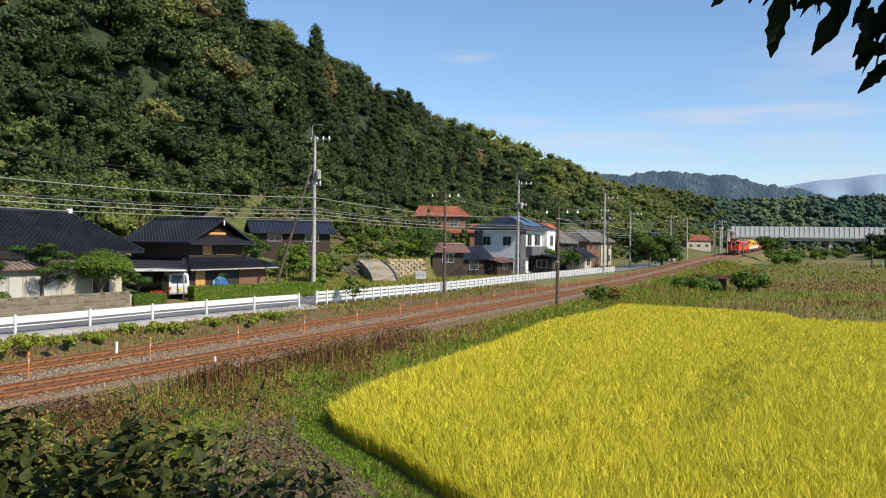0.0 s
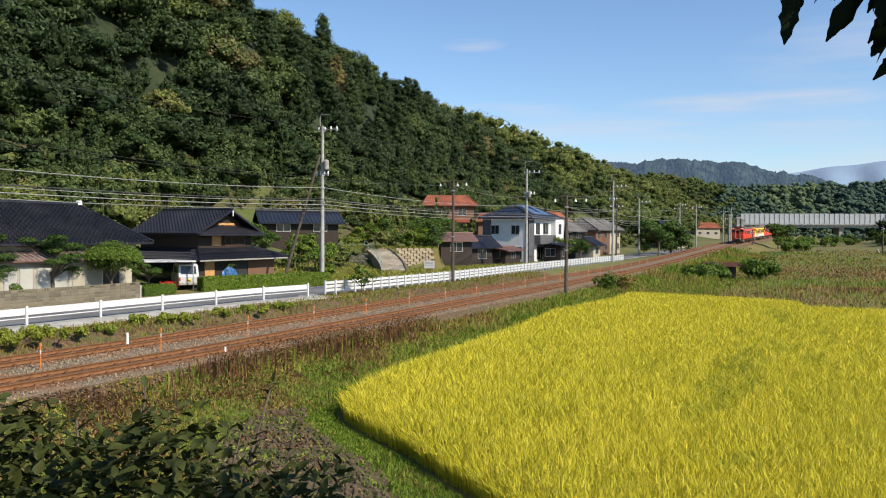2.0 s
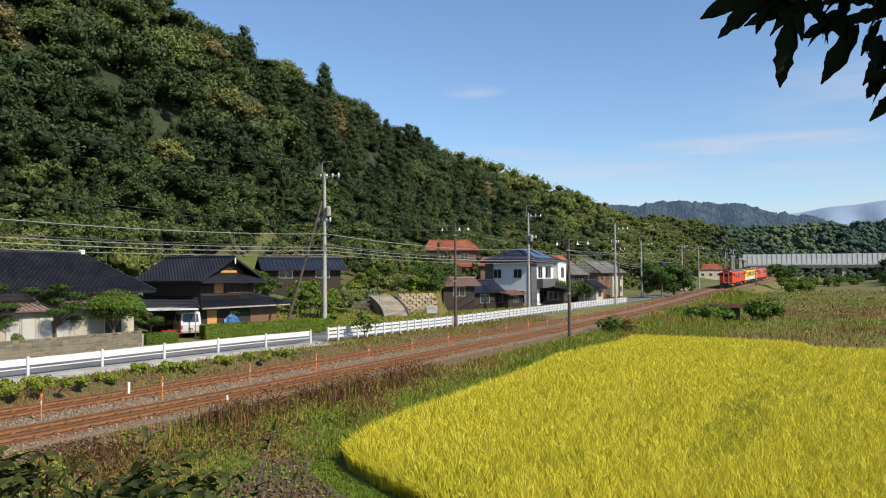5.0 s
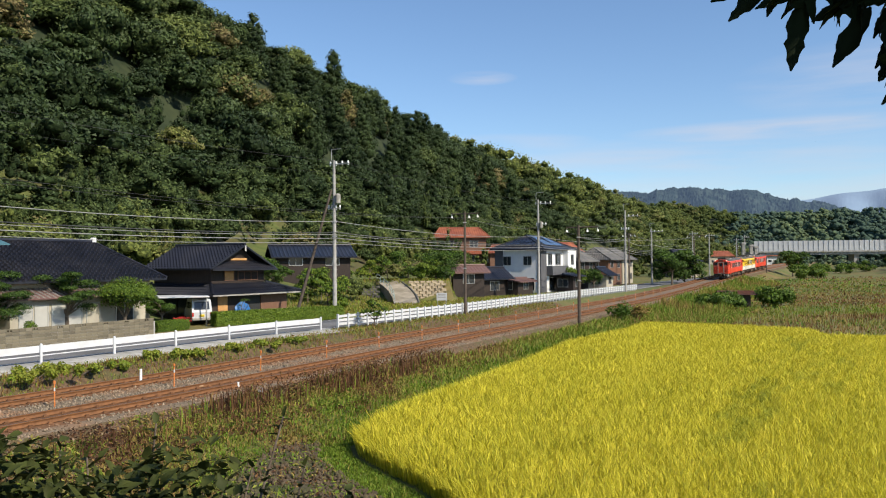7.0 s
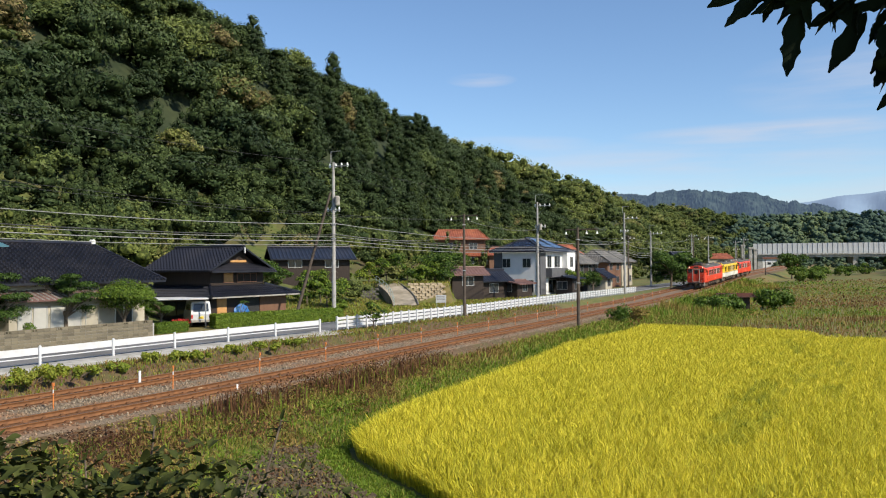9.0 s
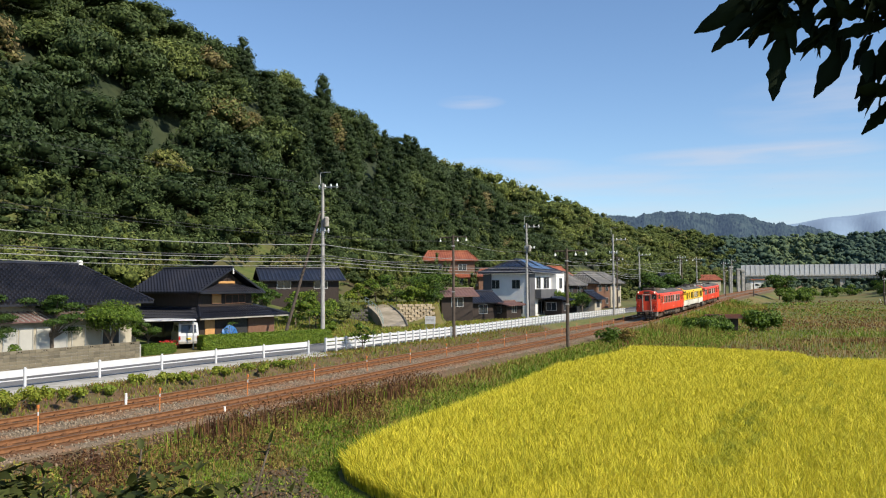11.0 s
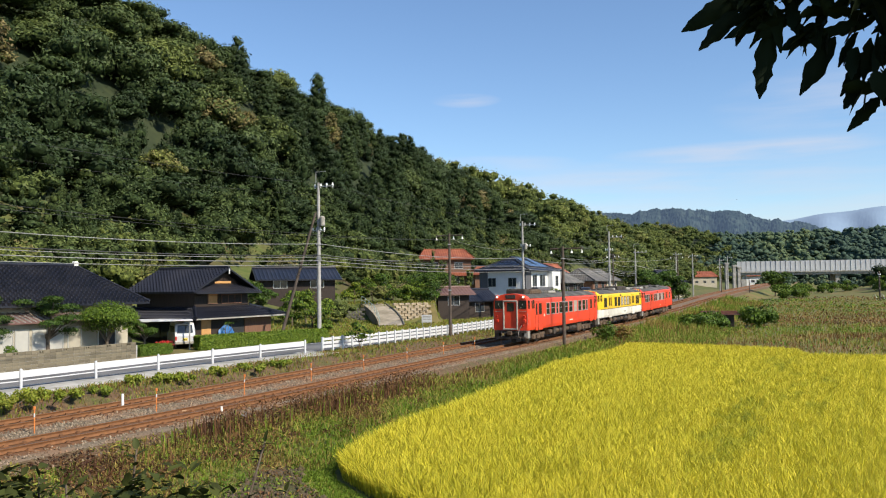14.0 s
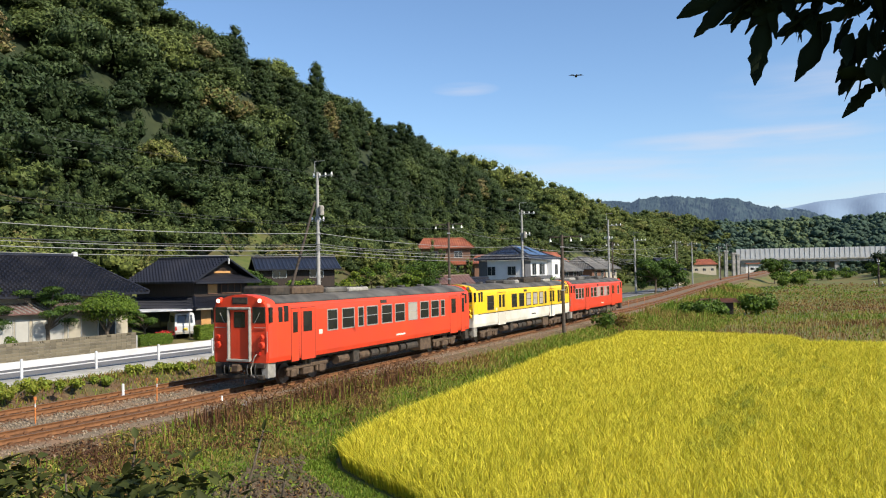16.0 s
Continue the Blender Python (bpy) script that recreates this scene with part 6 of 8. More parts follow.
def utility_pole(x, y, z, top, arms, transformer, label, arm_dir=(0.883, -0.469), guard=True):
    p = tagged(empty("utility_pole", pose(x, y, z)), label, "utility pole", group="utility poles")
    H = top - z
    bm = bmesh.new()
    rod(bm, (0, 0, -0.5), (0, 0, H), 0.19, 0.115, seg=12)
    part("shaft", bm, M["pole"], p)
    a = Vector((arm_dir[0], arm_dir[1], 0))
    for dz, w, off in arms:
        bm = bmesh.new()
        c = Vector((0, 0, H - dz)) + a * off
        rod(bm, c - a * w / 2, c + a * w / 2, 0.055, seg=6)
        arm = part("crossarm", bm, M["galv"], p)
        for k in np.linspace(-0.45, 0.45, 4):
            q = c + a * (w * k)
            bm = bmesh.new()
            rod(bm, q - Vector((0, 0, 0.12)), q + Vector((0, 0, 0.06)), 0.05, seg=8)
            rod(bm, q + Vector((0, 0, 0.05)), q + Vector((0, 0, 0.26)), 0.09, 0.05, seg=8)
            part("insulator", bm, M["insul"], arm)
    if transformer:
        bm = bmesh.new()
        rod(bm, (0.34, -0.2, H - 3.6), (0.34, -0.2, H - 2.9), 0.22, seg=14)
        rod(bm, (0.34, -0.2, H - 2.9), (0.34, -0.2, H - 2.8), 0.22, 0.12, seg=14)
        part("transformer", bm, M["pale_metal"], p)
    if guard:
        bm = bmesh.new()
        c = Vector((0, 0, H))
        rod(bm, c - a * 0.25, c - a * 0.25 + Vector((0, 0, 0.9)), 0.03, seg=6)
        rod(bm, c - a * 0.25 + Vector((0, 0, 0.9)), c + a * 0.75 + Vector((0, 0, 0.9)), 0.03, seg=6)
        part("top_bracket", bm, M["galv"], p)
    iron = None
    for k in np.arange(1.9, H - 1.2, 0.45):
        if iron is None:
            bm = bmesh.new()
            rod(bm, (-0.28, 0.0, 0.0), (0.28, 0.0, 0.0), 0.012, seg=5)
            o = iron = part("climbing_iron", bm, M["galv"], p)
        else:
            o = new("climbing_iron", iron.data)
            o.parent = p
        o.location = (0, 0, k)
    for k in (H - 5.2, H - 6.4):
        boxed("clamp_band", p, M["galv"], -0.18, 0.18, -0.18, 0.18, k, k + 0.10)
    return p


def line_pole(x, y, z, top, label, width=2.4, side=0.0):
    """A railway line pole with one crossarm and hanging insulators."""
    p = tagged(empty("line_pole", pose(x, y, z)), label, "line pole", group="railway line poles")
    H = top - z
    bm = bmesh.new()
    rod(bm, (0, 0, -0.6), (0, 0, H), 0.15, 0.10, seg=10)
    part("shaft", bm, M["pole_dark"], p)
    bm = bmesh.new()
    a = Vector((0.9, -0.43, 0))
    c = Vector((0, 0, H - 0.18)) + a * side
    rod(bm, c - a * width / 2, c + a * width / 2, 0.05, seg=6)
    rod(bm, c - a * width * 0.25, Vector((0, 0, H - 0.8)), 0.025, seg=5)
    arm = part("crossarm", bm, M["pole_dark"], p)
    for k in (-0.48, 0.16, 0.48):
        bm = bmesh.new()
        q = c + a * width * k
        rod(bm, q, q - Vector((0, 0, 0.18)), 0.02, seg=6)
        rod(bm, q - Vector((0, 0, 0.18)), q - Vector((0, 0, 0.36)), 0.05, 0.10, seg=10)
        part("bell_insulator", bm, M["insul"], arm)
    for k in (H * 0.46, H - 1.0):
        boxed("band", p, M["galv"], -0.15, 0.15, -0.15, 0.15, k, k + 0.09)


def cable(name, pts, sag, radius, material, label):
    cu = bpy.data.curves.new(name, "CURVE")
    cu.dimensions, cu.bevel_depth, cu.bevel_resolution = "3D", radius, 1
    for a, b in zip(pts, pts[1:]):
        sp = cu.splines.new("POLY")
        n = 14
        sp.points.add(n)
        for i in range(n + 1):
            t = i / n
            q = Vector(a).lerp(Vector(b), t)
            sp.points[i].co = (q.x, q.y, q.z - sag * 4 * t * (1 - t), 1)
    cu.materials.append(material)
    return tagged(new(name, cu), label, "cable", group="overhead cables")


def build_poles():
    utility_pole(-10.7, 67.6, 0.3, 13.1, [(0.35, 2.0, 0.55), (4.0, 1.3, 0.0)], True, "tall grey concrete utility pole with crossarm and insulators")
    utility_pole(9.6, 104.5, 0.1, 12.5, [(0.5, 2.2, 0.7), (3.2, 1.4, 0.4)], True, "concrete utility pole with transformer near the white house")
    utility_pole(24.2, 122.5, 0.1, 12.2, [(0.9, 2.2, 0.9), (2.8, 1.2, 0)], False, "concrete utility pole beside the road")
    utility_pole(34.4, 150.0, 0.4, 10.6, [(0.6, 2.4, 0.9)], False, "slim concrete utility pole beside the road")
    utility_pole(53.0, 190.0, 0.8, 11.5, [(0.6, 2.0, 0.3)], False, "distant utility pole by the track", guard=False)
    utility_pole(61.0, 204.0, 1.0, 11.5, [(0.6, 2.0, 0.3)], False, "distant utility pole by the track", guard=False)
    utility_pole(76.0, 229.0, 1.5, 11.0, [(0.6, 2.0, 0.3)], False, "distant utility pole by the track", guard=False)
    utility_pole(82.0, 240.0, 1.5, 12.0, [(0.6, 2.0, 0.3)], False, "distant utility pole by the track", guard=False)
    utility_pole(-29.6, 32.2, 0.0, 13.2, [(0.35, 2.0, 0.55), (4.0, 1.3, 0)], False, "concrete utility pole along the road")
    line_pole(0.15, 71.3, -0.3, 8.95, "dark railway line pole with crossarm and bells", 2.6)
    line_pole(9.0, 63.9, -0.75, 7.35, "dark railway line pole on the grassy bank", 2.6, 0.3)
    line_pole(25.3, 125.3, -0.2, 8.9, "dark railway line pole beside the fence", 1.9)
    line_pole(45.8, 163.0, 0.9, 9.8, "dark railway line pole beside the climbing track", 3.6, 0.4)
    line_pole(66.0, 198.0, 1.8, 8.4, "short dark line pole beside the track", 1.4)
    line_pole(74.8, 203.5, 1.6, 5.4, "short dark post beside the track", 0.5)
    line_pole(90.5, 172.0, -0.3, 6.0, "thin dark post at the field edge", 0.4)
    line_pole(103.0, 196.0, -0.3, 6.5, "thin dark post at the field edge", 0.4)
    # the leaning stay pole beside the tall one
    st = tagged(empty("stay_pole"), "dark leaning stay pole propping the tall pole", "stay pole")
    bm = bmesh.new()
    rod(bm, (-13.7, 66.2, 0.0), (-10.9, 67.4, 10.6), 0.14, 0.09, seg=8)
    part("shaft", bm, M["pole_dark"], st)
    L0, P1, P2, P3, P4, P5 = (-29.6, 32.2), (-10.7, 67.6), (9.6, 104.5), (24.2, 122.5), (34.4, 150.0), (53.0, 190.0)
    road_poles = [L0, P1, P2, P3, P4, P5]
    for z0, off, r, m, sag in ((13.0, 0.3, 0.006, "darkwire", 0.5), (12.9, 1.2, 0.006, "darkwire", 0.6), (12.0, 0.5, 0.006, "darkwire", 0.6)):
        cable("power_cable", [(x + 0.88 * off, y - 0.47 * off, z0 - (0.7 if i > 1 else 0.0) - 0.6 * max(0, i - 2)) for i, (x, y) in enumerate(road_poles[:4])], sag, r, M[m], "thin overhead power cable strung between roadside poles")
    for z0, off, r, m, sag in ((8.0, 0.1, 0.028, "wire", 0.5), (7.05, 0.3, 0.035, "darkwire", 0.35), (6.9, 0.0, 0.022, "wire", 0.32), (6.6, 0.2, 0.030, "wire", 0.32), (6.3, 0.1, 0.022, "wire", 0.35)):
        cable("telephone_cable", [(x + 0.88 * off, y - 0.47 * off, z0 - 0.25 * i * (0 if i < 2 else 0.4)) for i, (x, y) in enumerate(road_poles)], sag, r, M[m], "thick grey telephone cable slung along the road")
    # railway wires
    for dq, z in ((0.8, 8.3), (-0.8, 8.3)):
        cable("line_wire", [(-22.0 + dq, 28.0, 8.2), (0.15 + dq, 71.3, 8.4), (25.3 + dq, 125.3, 8.4), (45.8 + dq, 163.0, 9.3), (66.0 + dq, 198.0, 8.2)], 0.5, 0.010, M["darkwire"], "thin dark railway line wire")
    for a, b in (((0.15, 71.3, 8.5), (9.6, 104.5, 9.0)), ((9.0, 63.9, 6.4), (24.2, 122.5, 8.4)), ((9.6, 104.5, 8.2), (12.5, 121, 6.4)), ((9.6, 104.5, 8.0), (0.5, 152, 10.0)), ((24.2, 122.5, 8.0), (22, 146, 7.0)), ((9.0, 63.9, 6.4), (45.8, 163.0, 9.4)), ((24.2, 122.5, 8.8), (53.0, 190.0, 8.0)), ((34.4, 150.0, 7.6), (53.0, 190.0, 8.6)), ((-10.7, 67.6, 7.2), (0.15, 71.3, 7.0)), ((-10.7, 67.6, 7.4), (-18, 90, 5.4))):
        cable("drop_wire", [a, b], 0.5, 0.012, M["wire"], "thin service wire between pole and house")


build_poles()

# ---- small things along the line ----
M["orange"] = mat("orange_paint", (0.60, 0.20, 0.05), (0.50, 0.16, 0.04), 0.5, scale=5)


def build_markers():
    bm = bmesh.new()
    rod(bm, (0, 0, -0.3), (0, 0, 0.42), 0.022, seg=8)
    stake = empty("marker_stake")
    tagged(stake, "orange trackside stake with a white band", "marker stake", group="marker stakes between the tracks")
    part("lower_rod", bm, M["orange"], stake)
    bm = bmesh.new()
    rod(bm, (0, 0, 0.42), (0, 0, 0.54), 0.024, seg=8)
    part("white_band", bm, M["white"], stake)
    bm = bmesh.new()
    rod(bm, (0, 0, 0.54), (0, 0, 0.74), 0.022, seg=8)
    rod(bm, (0, 0, 0.66), (0, 0, 0.76), 0.045, seg=8)
    part("upper_rod", bm, M["orange"], stake)
    i = 0
    for s in np.arange(-12.5, 92, 5.15):
        p = on_line(s, -1.95, -0.1)
        m = pose(p[0], p[1], p[2], random.uniform(-2, 2), random.uniform(-2, 2), 0)
        if i == 0:
            stake.matrix_basis = m
        else:
            copy_thing(stake, m)
        i += 1


def small_post(name, x, y, z, h, r, m, label, cap=None):
    p = tagged(empty(name, pose(x, y, z)), label, "post")
    bm = bmesh.new()
    rod(bm, (0, 0, -0.3), (0, 0, h), r, r * 0.9, seg=12)
    part("shaft", bm, m, p)
    if cap is not None:
        bm = bmesh.new()
        rod(bm, (0, 0, h), (0, 0, h + 0.28), r * 1.05, seg=12)
        rod(bm, (-0.16, 0, h + 0.12), (0.0, 0, h + 0.12), 0.05, seg=8)
        part("cap", bm, cap, p)


def sign_board():
    s = tagged(empty("sign_board", pose(-2.3, 86.0, 0.2, 0, 0, -8)), "small white notice board with grey text bars behind the fence", "sign")
    boxed("board", s, M["white"], -0.55, 0.55, -0.02, 0.02, 0.35, 1.15, bevel=0.01)
    for x in (-0.45, 0.45):
        bm = bmesh.new()
        rod(bm, (x, 0.03, -0.3), (x, 0.03, 0.5), 0.03)
        part("leg", bm, M["galv"], s)
    for z in (0.95, 0.80, 0.65):
        boxed("text_bar", s, M["pale_metal"], -0.42, 0.42, -0.026, -0.019, z, z + 0.06)


build_markers()
small_post("distance_post", -12.6, 31.6, -0.15, 0.55, 0.055, M["insul"], "short round white distance post beside the track")
small_post("hydrant_post", -7.35, 29.6, -0.75, 0.45, 0.055, M["plate"], "yellow post with a grey valve cap in the weeds", M["galv"])
small_post("marker_post", -8.5, 30.6, -0.6, 0.62, 0.045, M["insul"], "small white marker post in dry weeds", None)
sign_board()
bm = bmesh.new()
box(bm, -0.55, 0.55, -0.09, 0.09, 0, 0.05, bevel=0.01)
plank = tagged(part("plank", bm, mat("weathered_plank", (0.36, 0.24, 0.14), (0.28, 0.18, 0.10), 0.8, scale=4, stretch=(1, 6, 6))), "bare wooden plank lying on the ballast shoulder", "plank")
plank.matrix_basis = pose(-10.25, 30.2, -0.13, 0, 0, 40)


def stone_face(label, material, x0, x1, y0, y1, z0, z1, size):
    """A dry-laid face of roughly squared stones in courses."""
    w = tagged(empty("terrace_wall"), label, "terrace wall", group="terrace walls")
    rnd = random.Random(int(x0 * 7))
    shapes = []
    for k in range(5):
        bm = bmesh.new()
        box(bm, -0.49 * size, 0.49 * size, -0.22, 0.22, -0.24 * size, 0.24 * size, bevel=0.05)
        for v in bm.verts:
            v.co += Vector((rnd.uniform(-0.03, 0.03), rnd.uniform(-0.05, 0.05), rnd.uniform(-0.03, 0.03)))
        shapes.append(part("stone", bm, material, w))
    a, b = Vector((x0, y0)), Vector((x1, y1))
    L = (b - a).length
    ang = math.degrees(math.atan2(y1 - y0, x1 - x0))
    cols, rows, n = int(L / size), int((z1 - z0) / (0.5 * size)), 0
    for row in range(rows):
        for i in range(cols):
            o = shapes[n] if n < 5 else new("stone", shapes[rnd.randrange(5)].data)
            n += 1
            o.parent = w
            p = a.lerp(b, (i + 0.25 + 0.5 * (row % 2)) / cols)
            o.matrix_basis = pose(p.x, p.y + 0.08 * row * size, z0 + (row + 0.5) * 0.5 * size, rnd.uniform(-3, 3), rnd.uniform(-2, 2), ang + rnd.uniform(-3, 3))


def retaining_wall():
    """Stone terrace faces, the brown earth bank, and the concrete ramp with its railing."""
    M["tan_stone"] = mat("tan_stone", (0.40, 0.32, 0.21), (0.31, 0.25, 0.17), 0.95, scale=2.5, bump=0.8, obj_rand=0.10)
    M["dark_stone"] = mat("dark_stone", (0.075, 0.072, 0.062), (0.13, 0.12, 0.10), 0.95, scale=2.5, bump=0.8, obj_rand=0.25)
    stone_face("pale tan squared stone wall below the gardens", M["tan_stone"], -6.4, -2.2, 95.5, 96.4, 0.25, 2.5, 0.62)
    stone_face("dark mossy stone wall beside the ramp", M["dark_stone"], -12.6, -9.9, 95.2, 95.4, 0.2, 2.1, 0.55)
    X, Z = np.meshgrid(np.linspace(-17.4, -12.6, 26), np.linspace(-0.1, 2.45, 12))
    y = 94.6 + 0.75 * Z + 0.16 * rng.normal(size=X.shape)
    idx = np.arange(X.size).reshape(X.shape)
    f = np.stack([idx[:-1, :-1], idx[:-1, 1:], idx[1:, 1:], idx[1:, :-1]], -1).reshape(-1, 4)
    M["bank_earth"] = mat("reddish_bank_earth", (0.19, 0.115, 0.055), (0.12, 0.075, 0.038), 0.95, scale=2.2, bump=1.0, third=(0.09, 0.10, 0.03), third_scale=0.9)
    tagged(np_mesh("earth_bank", np.stack([X.ravel(), y.ravel(), Z.ravel()], -1), f, None, [M["bank_earth"]]), "bare reddish earth bank below the garden terrace", "bank", kind="structure")
    bm, kerb = bmesh.new(), bmesh.new()
    pts = [(-6.3 - 3.0 * t + 0.5 * math.sin(t * 3), 89.6 + 9.0 * t, 0.14 + 2.3 * t) for t in np.linspace(0, 1, 9)]
    rows = [[bm.verts.new((x - 1.35, y, z)), bm.verts.new((x + 1.35, y, z)), bm.verts.new((x + 1.35, y, z - 2.6)), bm.verts.new((x - 1.35, y, z - 2.6))] for x, y, z in pts]
    for r0, r1 in zip(rows, rows[1:]):
        for i in range(4):
            j = (i + 1) % 4
            bm.faces.new((r0[i], r0[j], r1[j], r1[i]))
    bm.faces.new(rows[0])
    M["ramp"] = mat("worn_pale_concrete", (0.36, 0.31, 0.24), (0.28, 0.24, 0.18), 0.95, scale=1.6, bump=0.4, third=(0.20, 0.17, 0.12), third_scale=0.6)
    tagged(part("ramp", bm, M["ramp"]), "pale concrete ramp climbing to the hillside gardens", "ramp", kind="structure")
    for (x0, y0, z0), (x1, y1, z1) in zip(pts, pts[1:]):
        rod(kerb, (x0 + 1.42, y0, z0 + 0.05), (x1 + 1.42, y1, z1 + 0.05), 0.11, seg=6)
    tagged(part("kerb", kerb, M["dark_stone"]), "dark low kerb along the ramp", "kerb", kind="structure")
    M["rail_green"] = mat("pale_green_railing", (0.34, 0.42, 0.40), (0.28, 0.35, 0.33), 0.5, scale=4)
    g = tagged(empty("railing"), "pale green tube railing beside the ramp", "railing")
    for k, (x, y, z) in enumerate(pts):
        bm = bmesh.new()
        rod(bm, (x - 1.25, y, z - 0.1), (x - 1.25, y, z + 0.85), 0.03, seg=6)
        part("post", bm, M["rail_green"], g)
    for dz in (0.4, 0.83):
        bm = bmesh.new()
        for (x0, y0, z0), (x1, y1, z1) in zip(pts, pts[1:]):
            rod(bm, (x0 - 1.25, y0, z0 + dz), (x1 - 1.25, y1, z1 + dz), 0.025, seg=6)
        part("rail", bm, M["rail_green"], g)


retaining_wall()


def viaduct():
    v = tagged(empty("viaduct"), "long concrete railway viaduct with grey noise barriers across the valley", "viaduct")
    M["barrier"] = mat("grey_barrier", (0.42, 0.43, 0.44), (0.36, 0.37, 0.385), 0.6, scale=0.5)
    a, b = Vector((131, 374)), Vector((275, 352))
    d = (b - a).normalized()
    ang = math.degrees(math.atan2(d.y, d.x))
    L = (b - a).length
    v.matrix_basis = pose(a.x, a.y, 0, 0, 0, ang)
    boxed("deck", v, M["concrete"], -2, L, -5, 5, 7.2, 8.6)
    boxed("edge_beam", v, M["concrete"], -2, L, -5.6, -5.1, 8.3, 8.9)
    bm = bmesh.new()
    box(bm, 0, 1.9, -5.45, -5.2, 8.9, 13.4)
    box(bm, 1.9, 2.1, -5.62, -5.15, 8.6, 13.5)
    first = part("barrier_panel", bm, M["barrier"], v)
    n = 0
    x = 0.0
    while x < L - 4:
        o = first if n == 0 else new("barrier_panel", first.data)
        o.parent = v
        o.location = (x, 0, 0)
        n += 1
        x += 2.1
    for x in np.arange(2, L, 20):
        boxed("pier", v, M["concrete"], x, x + 2.2, -4, 4, -2, 7.2)
    boxed("pier_head", v, M["siding_white"], L - 70, L - 58, -5.7, -4.5, 4.0, 8.3)
    # tall concrete pillars of the nearer abutment beside the track
    for k, (x, y, h) in enumerate(((84.0, 247.0, 8.0), (87.5, 250.5, 7.4), (90.5, 255.0, 7.0))):
        q = tagged(empty("concrete_pillar", pose(x, y, 1.5)), "tall pale concrete pillar beside the railway", "pillar", group="concrete pillars")
        boxed("shaft", q, M["concrete"], -0.45, 0.45, -0.45, 0.45, -1, h, bevel=0.05)
        boxed("capital", q, M["concrete"], -0.65, 0.65, -0.65, 0.65, h, h + 0.6, bevel=0.05)


viaduct()


def greenhouse():
    g = tagged(empty("tunnel_frame", pose(92.5, 178.0, -0.3, 0, 0, -12)), "pale low tunnel frames on a field terrace", "tunnel frame")
    for x in np.arange(0, 9.1, 1.5):
        bm = bmesh.new()
        pts = [(x, 1.4 * math.cos(a), 1.6 * math.sin(a)) for a in np.linspace(0, math.pi, 9)]
        for p, q in zip(pts, pts[1:]):
            rod(bm, p, q, 0.05, seg=5)
        part("hoop", bm, M["white"], g)
    boxed("base_slab", g, M["concrete"], -0.5, 14, -1.7, 1.7, -0.5, 0.1)


greenhouse()


def field_shed():
    s = tagged(empty("field_shed", pose(33.5, 101.5, -0.9, 0, 0, -10)), "low rusty sheet-roofed shed among bushes", "shed")
    M["rust_sheet"] = mat("rusty_sheet", (0.18, 0.06, 0.035), (0.11, 0.05, 0.035), 0.8, scale=3, third=(0.08, 0.06, 0.05), third_scale=0.9)
    boxed("walls", s, M["board_dark"], -1.6, 1.6, -1.0, 1.0, -0.3, 1.3)
    bm = bmesh.new()
    solid(bm, [(-2.4, -1.5, 1.25), (2.4, -1.5, 1.25), (2.0, 0, 1.75), (-2.2, 0, 1.75), (-2.4, 1.5, 1.2), (2.4, 1.5, 1.2)], [(0, 1, 2, 3), (3, 2, 5, 4)])
    bmesh.ops.solidify(bm, geom=bm.faces[:], thickness=0.06)
    part("sheet_roof", bm, M["rust_sheet"], s)


field_shed()


def bird():
    b = tagged(empty("bird"), "small dark bird gliding through the sky", "bird")
    M["feather"] = mat("dark_feathers", (0.03, 0.028, 0.025), (0.05, 0.045, 0.04), 0.8, scale=20)
    bm = bmesh.new()
    bmesh.ops.create_uvsphere(bm, u_segments=10, v_segments=8, radius=0.05, matrix=Matrix.Diagonal((0.9, 2.4, 0.8, 1)))
    bmesh.ops.create_uvsphere(bm, u_segments=8, v_segments=6, radius=0.032, matrix=Matrix.Translation((0, -0.13, 0.01)))
    part("body", bm, M["feather"], b)
    for sgn in (1, -1):
        bm = bmesh.new()
        solid(bm, [(sgn * 0.03, -0.06, 0.02), (sgn * 0.16, -0.07, 0.05), (sgn * 0.30, 0.02, 0.03), (sgn * 0.15, 0.06, 0.045), (sgn * 0.03, 0.07, 0.02)], [(0, 1, 2, 3, 4)])
        bmesh.ops.solidify(bm, geom=bm.faces[:], thickness=0.012)
        part("wing", bm, M["feather"], b)
    bm = bmesh.new()
    solid(bm, [(-0.02, 0.1, 0), (0.02, 0.1, 0), (0.05, 0.22, 0), (-0.05, 0.22, 0)], [(0, 1, 2, 3)])
    bmesh.ops.solidify(bm, geom=bm.faces[:], thickness=0.01)
    part("tail", bm, M["feather"], b)
    return b


BIRD = bird()
BIRD_PATH = [(0.0, (420, 900, 160)), (10.0, (210, 520, 70)), (13.0, (122, 330, 38)), (14.0, (80, 225, 27)), (15.0, (33.1, 99.7, 18.6)), (15.5, (18.0, 59.3, 16.5)), (16.0, (5.0, 30.6, 11.8))]

# ---- garden trees, hedges and shrubs ----


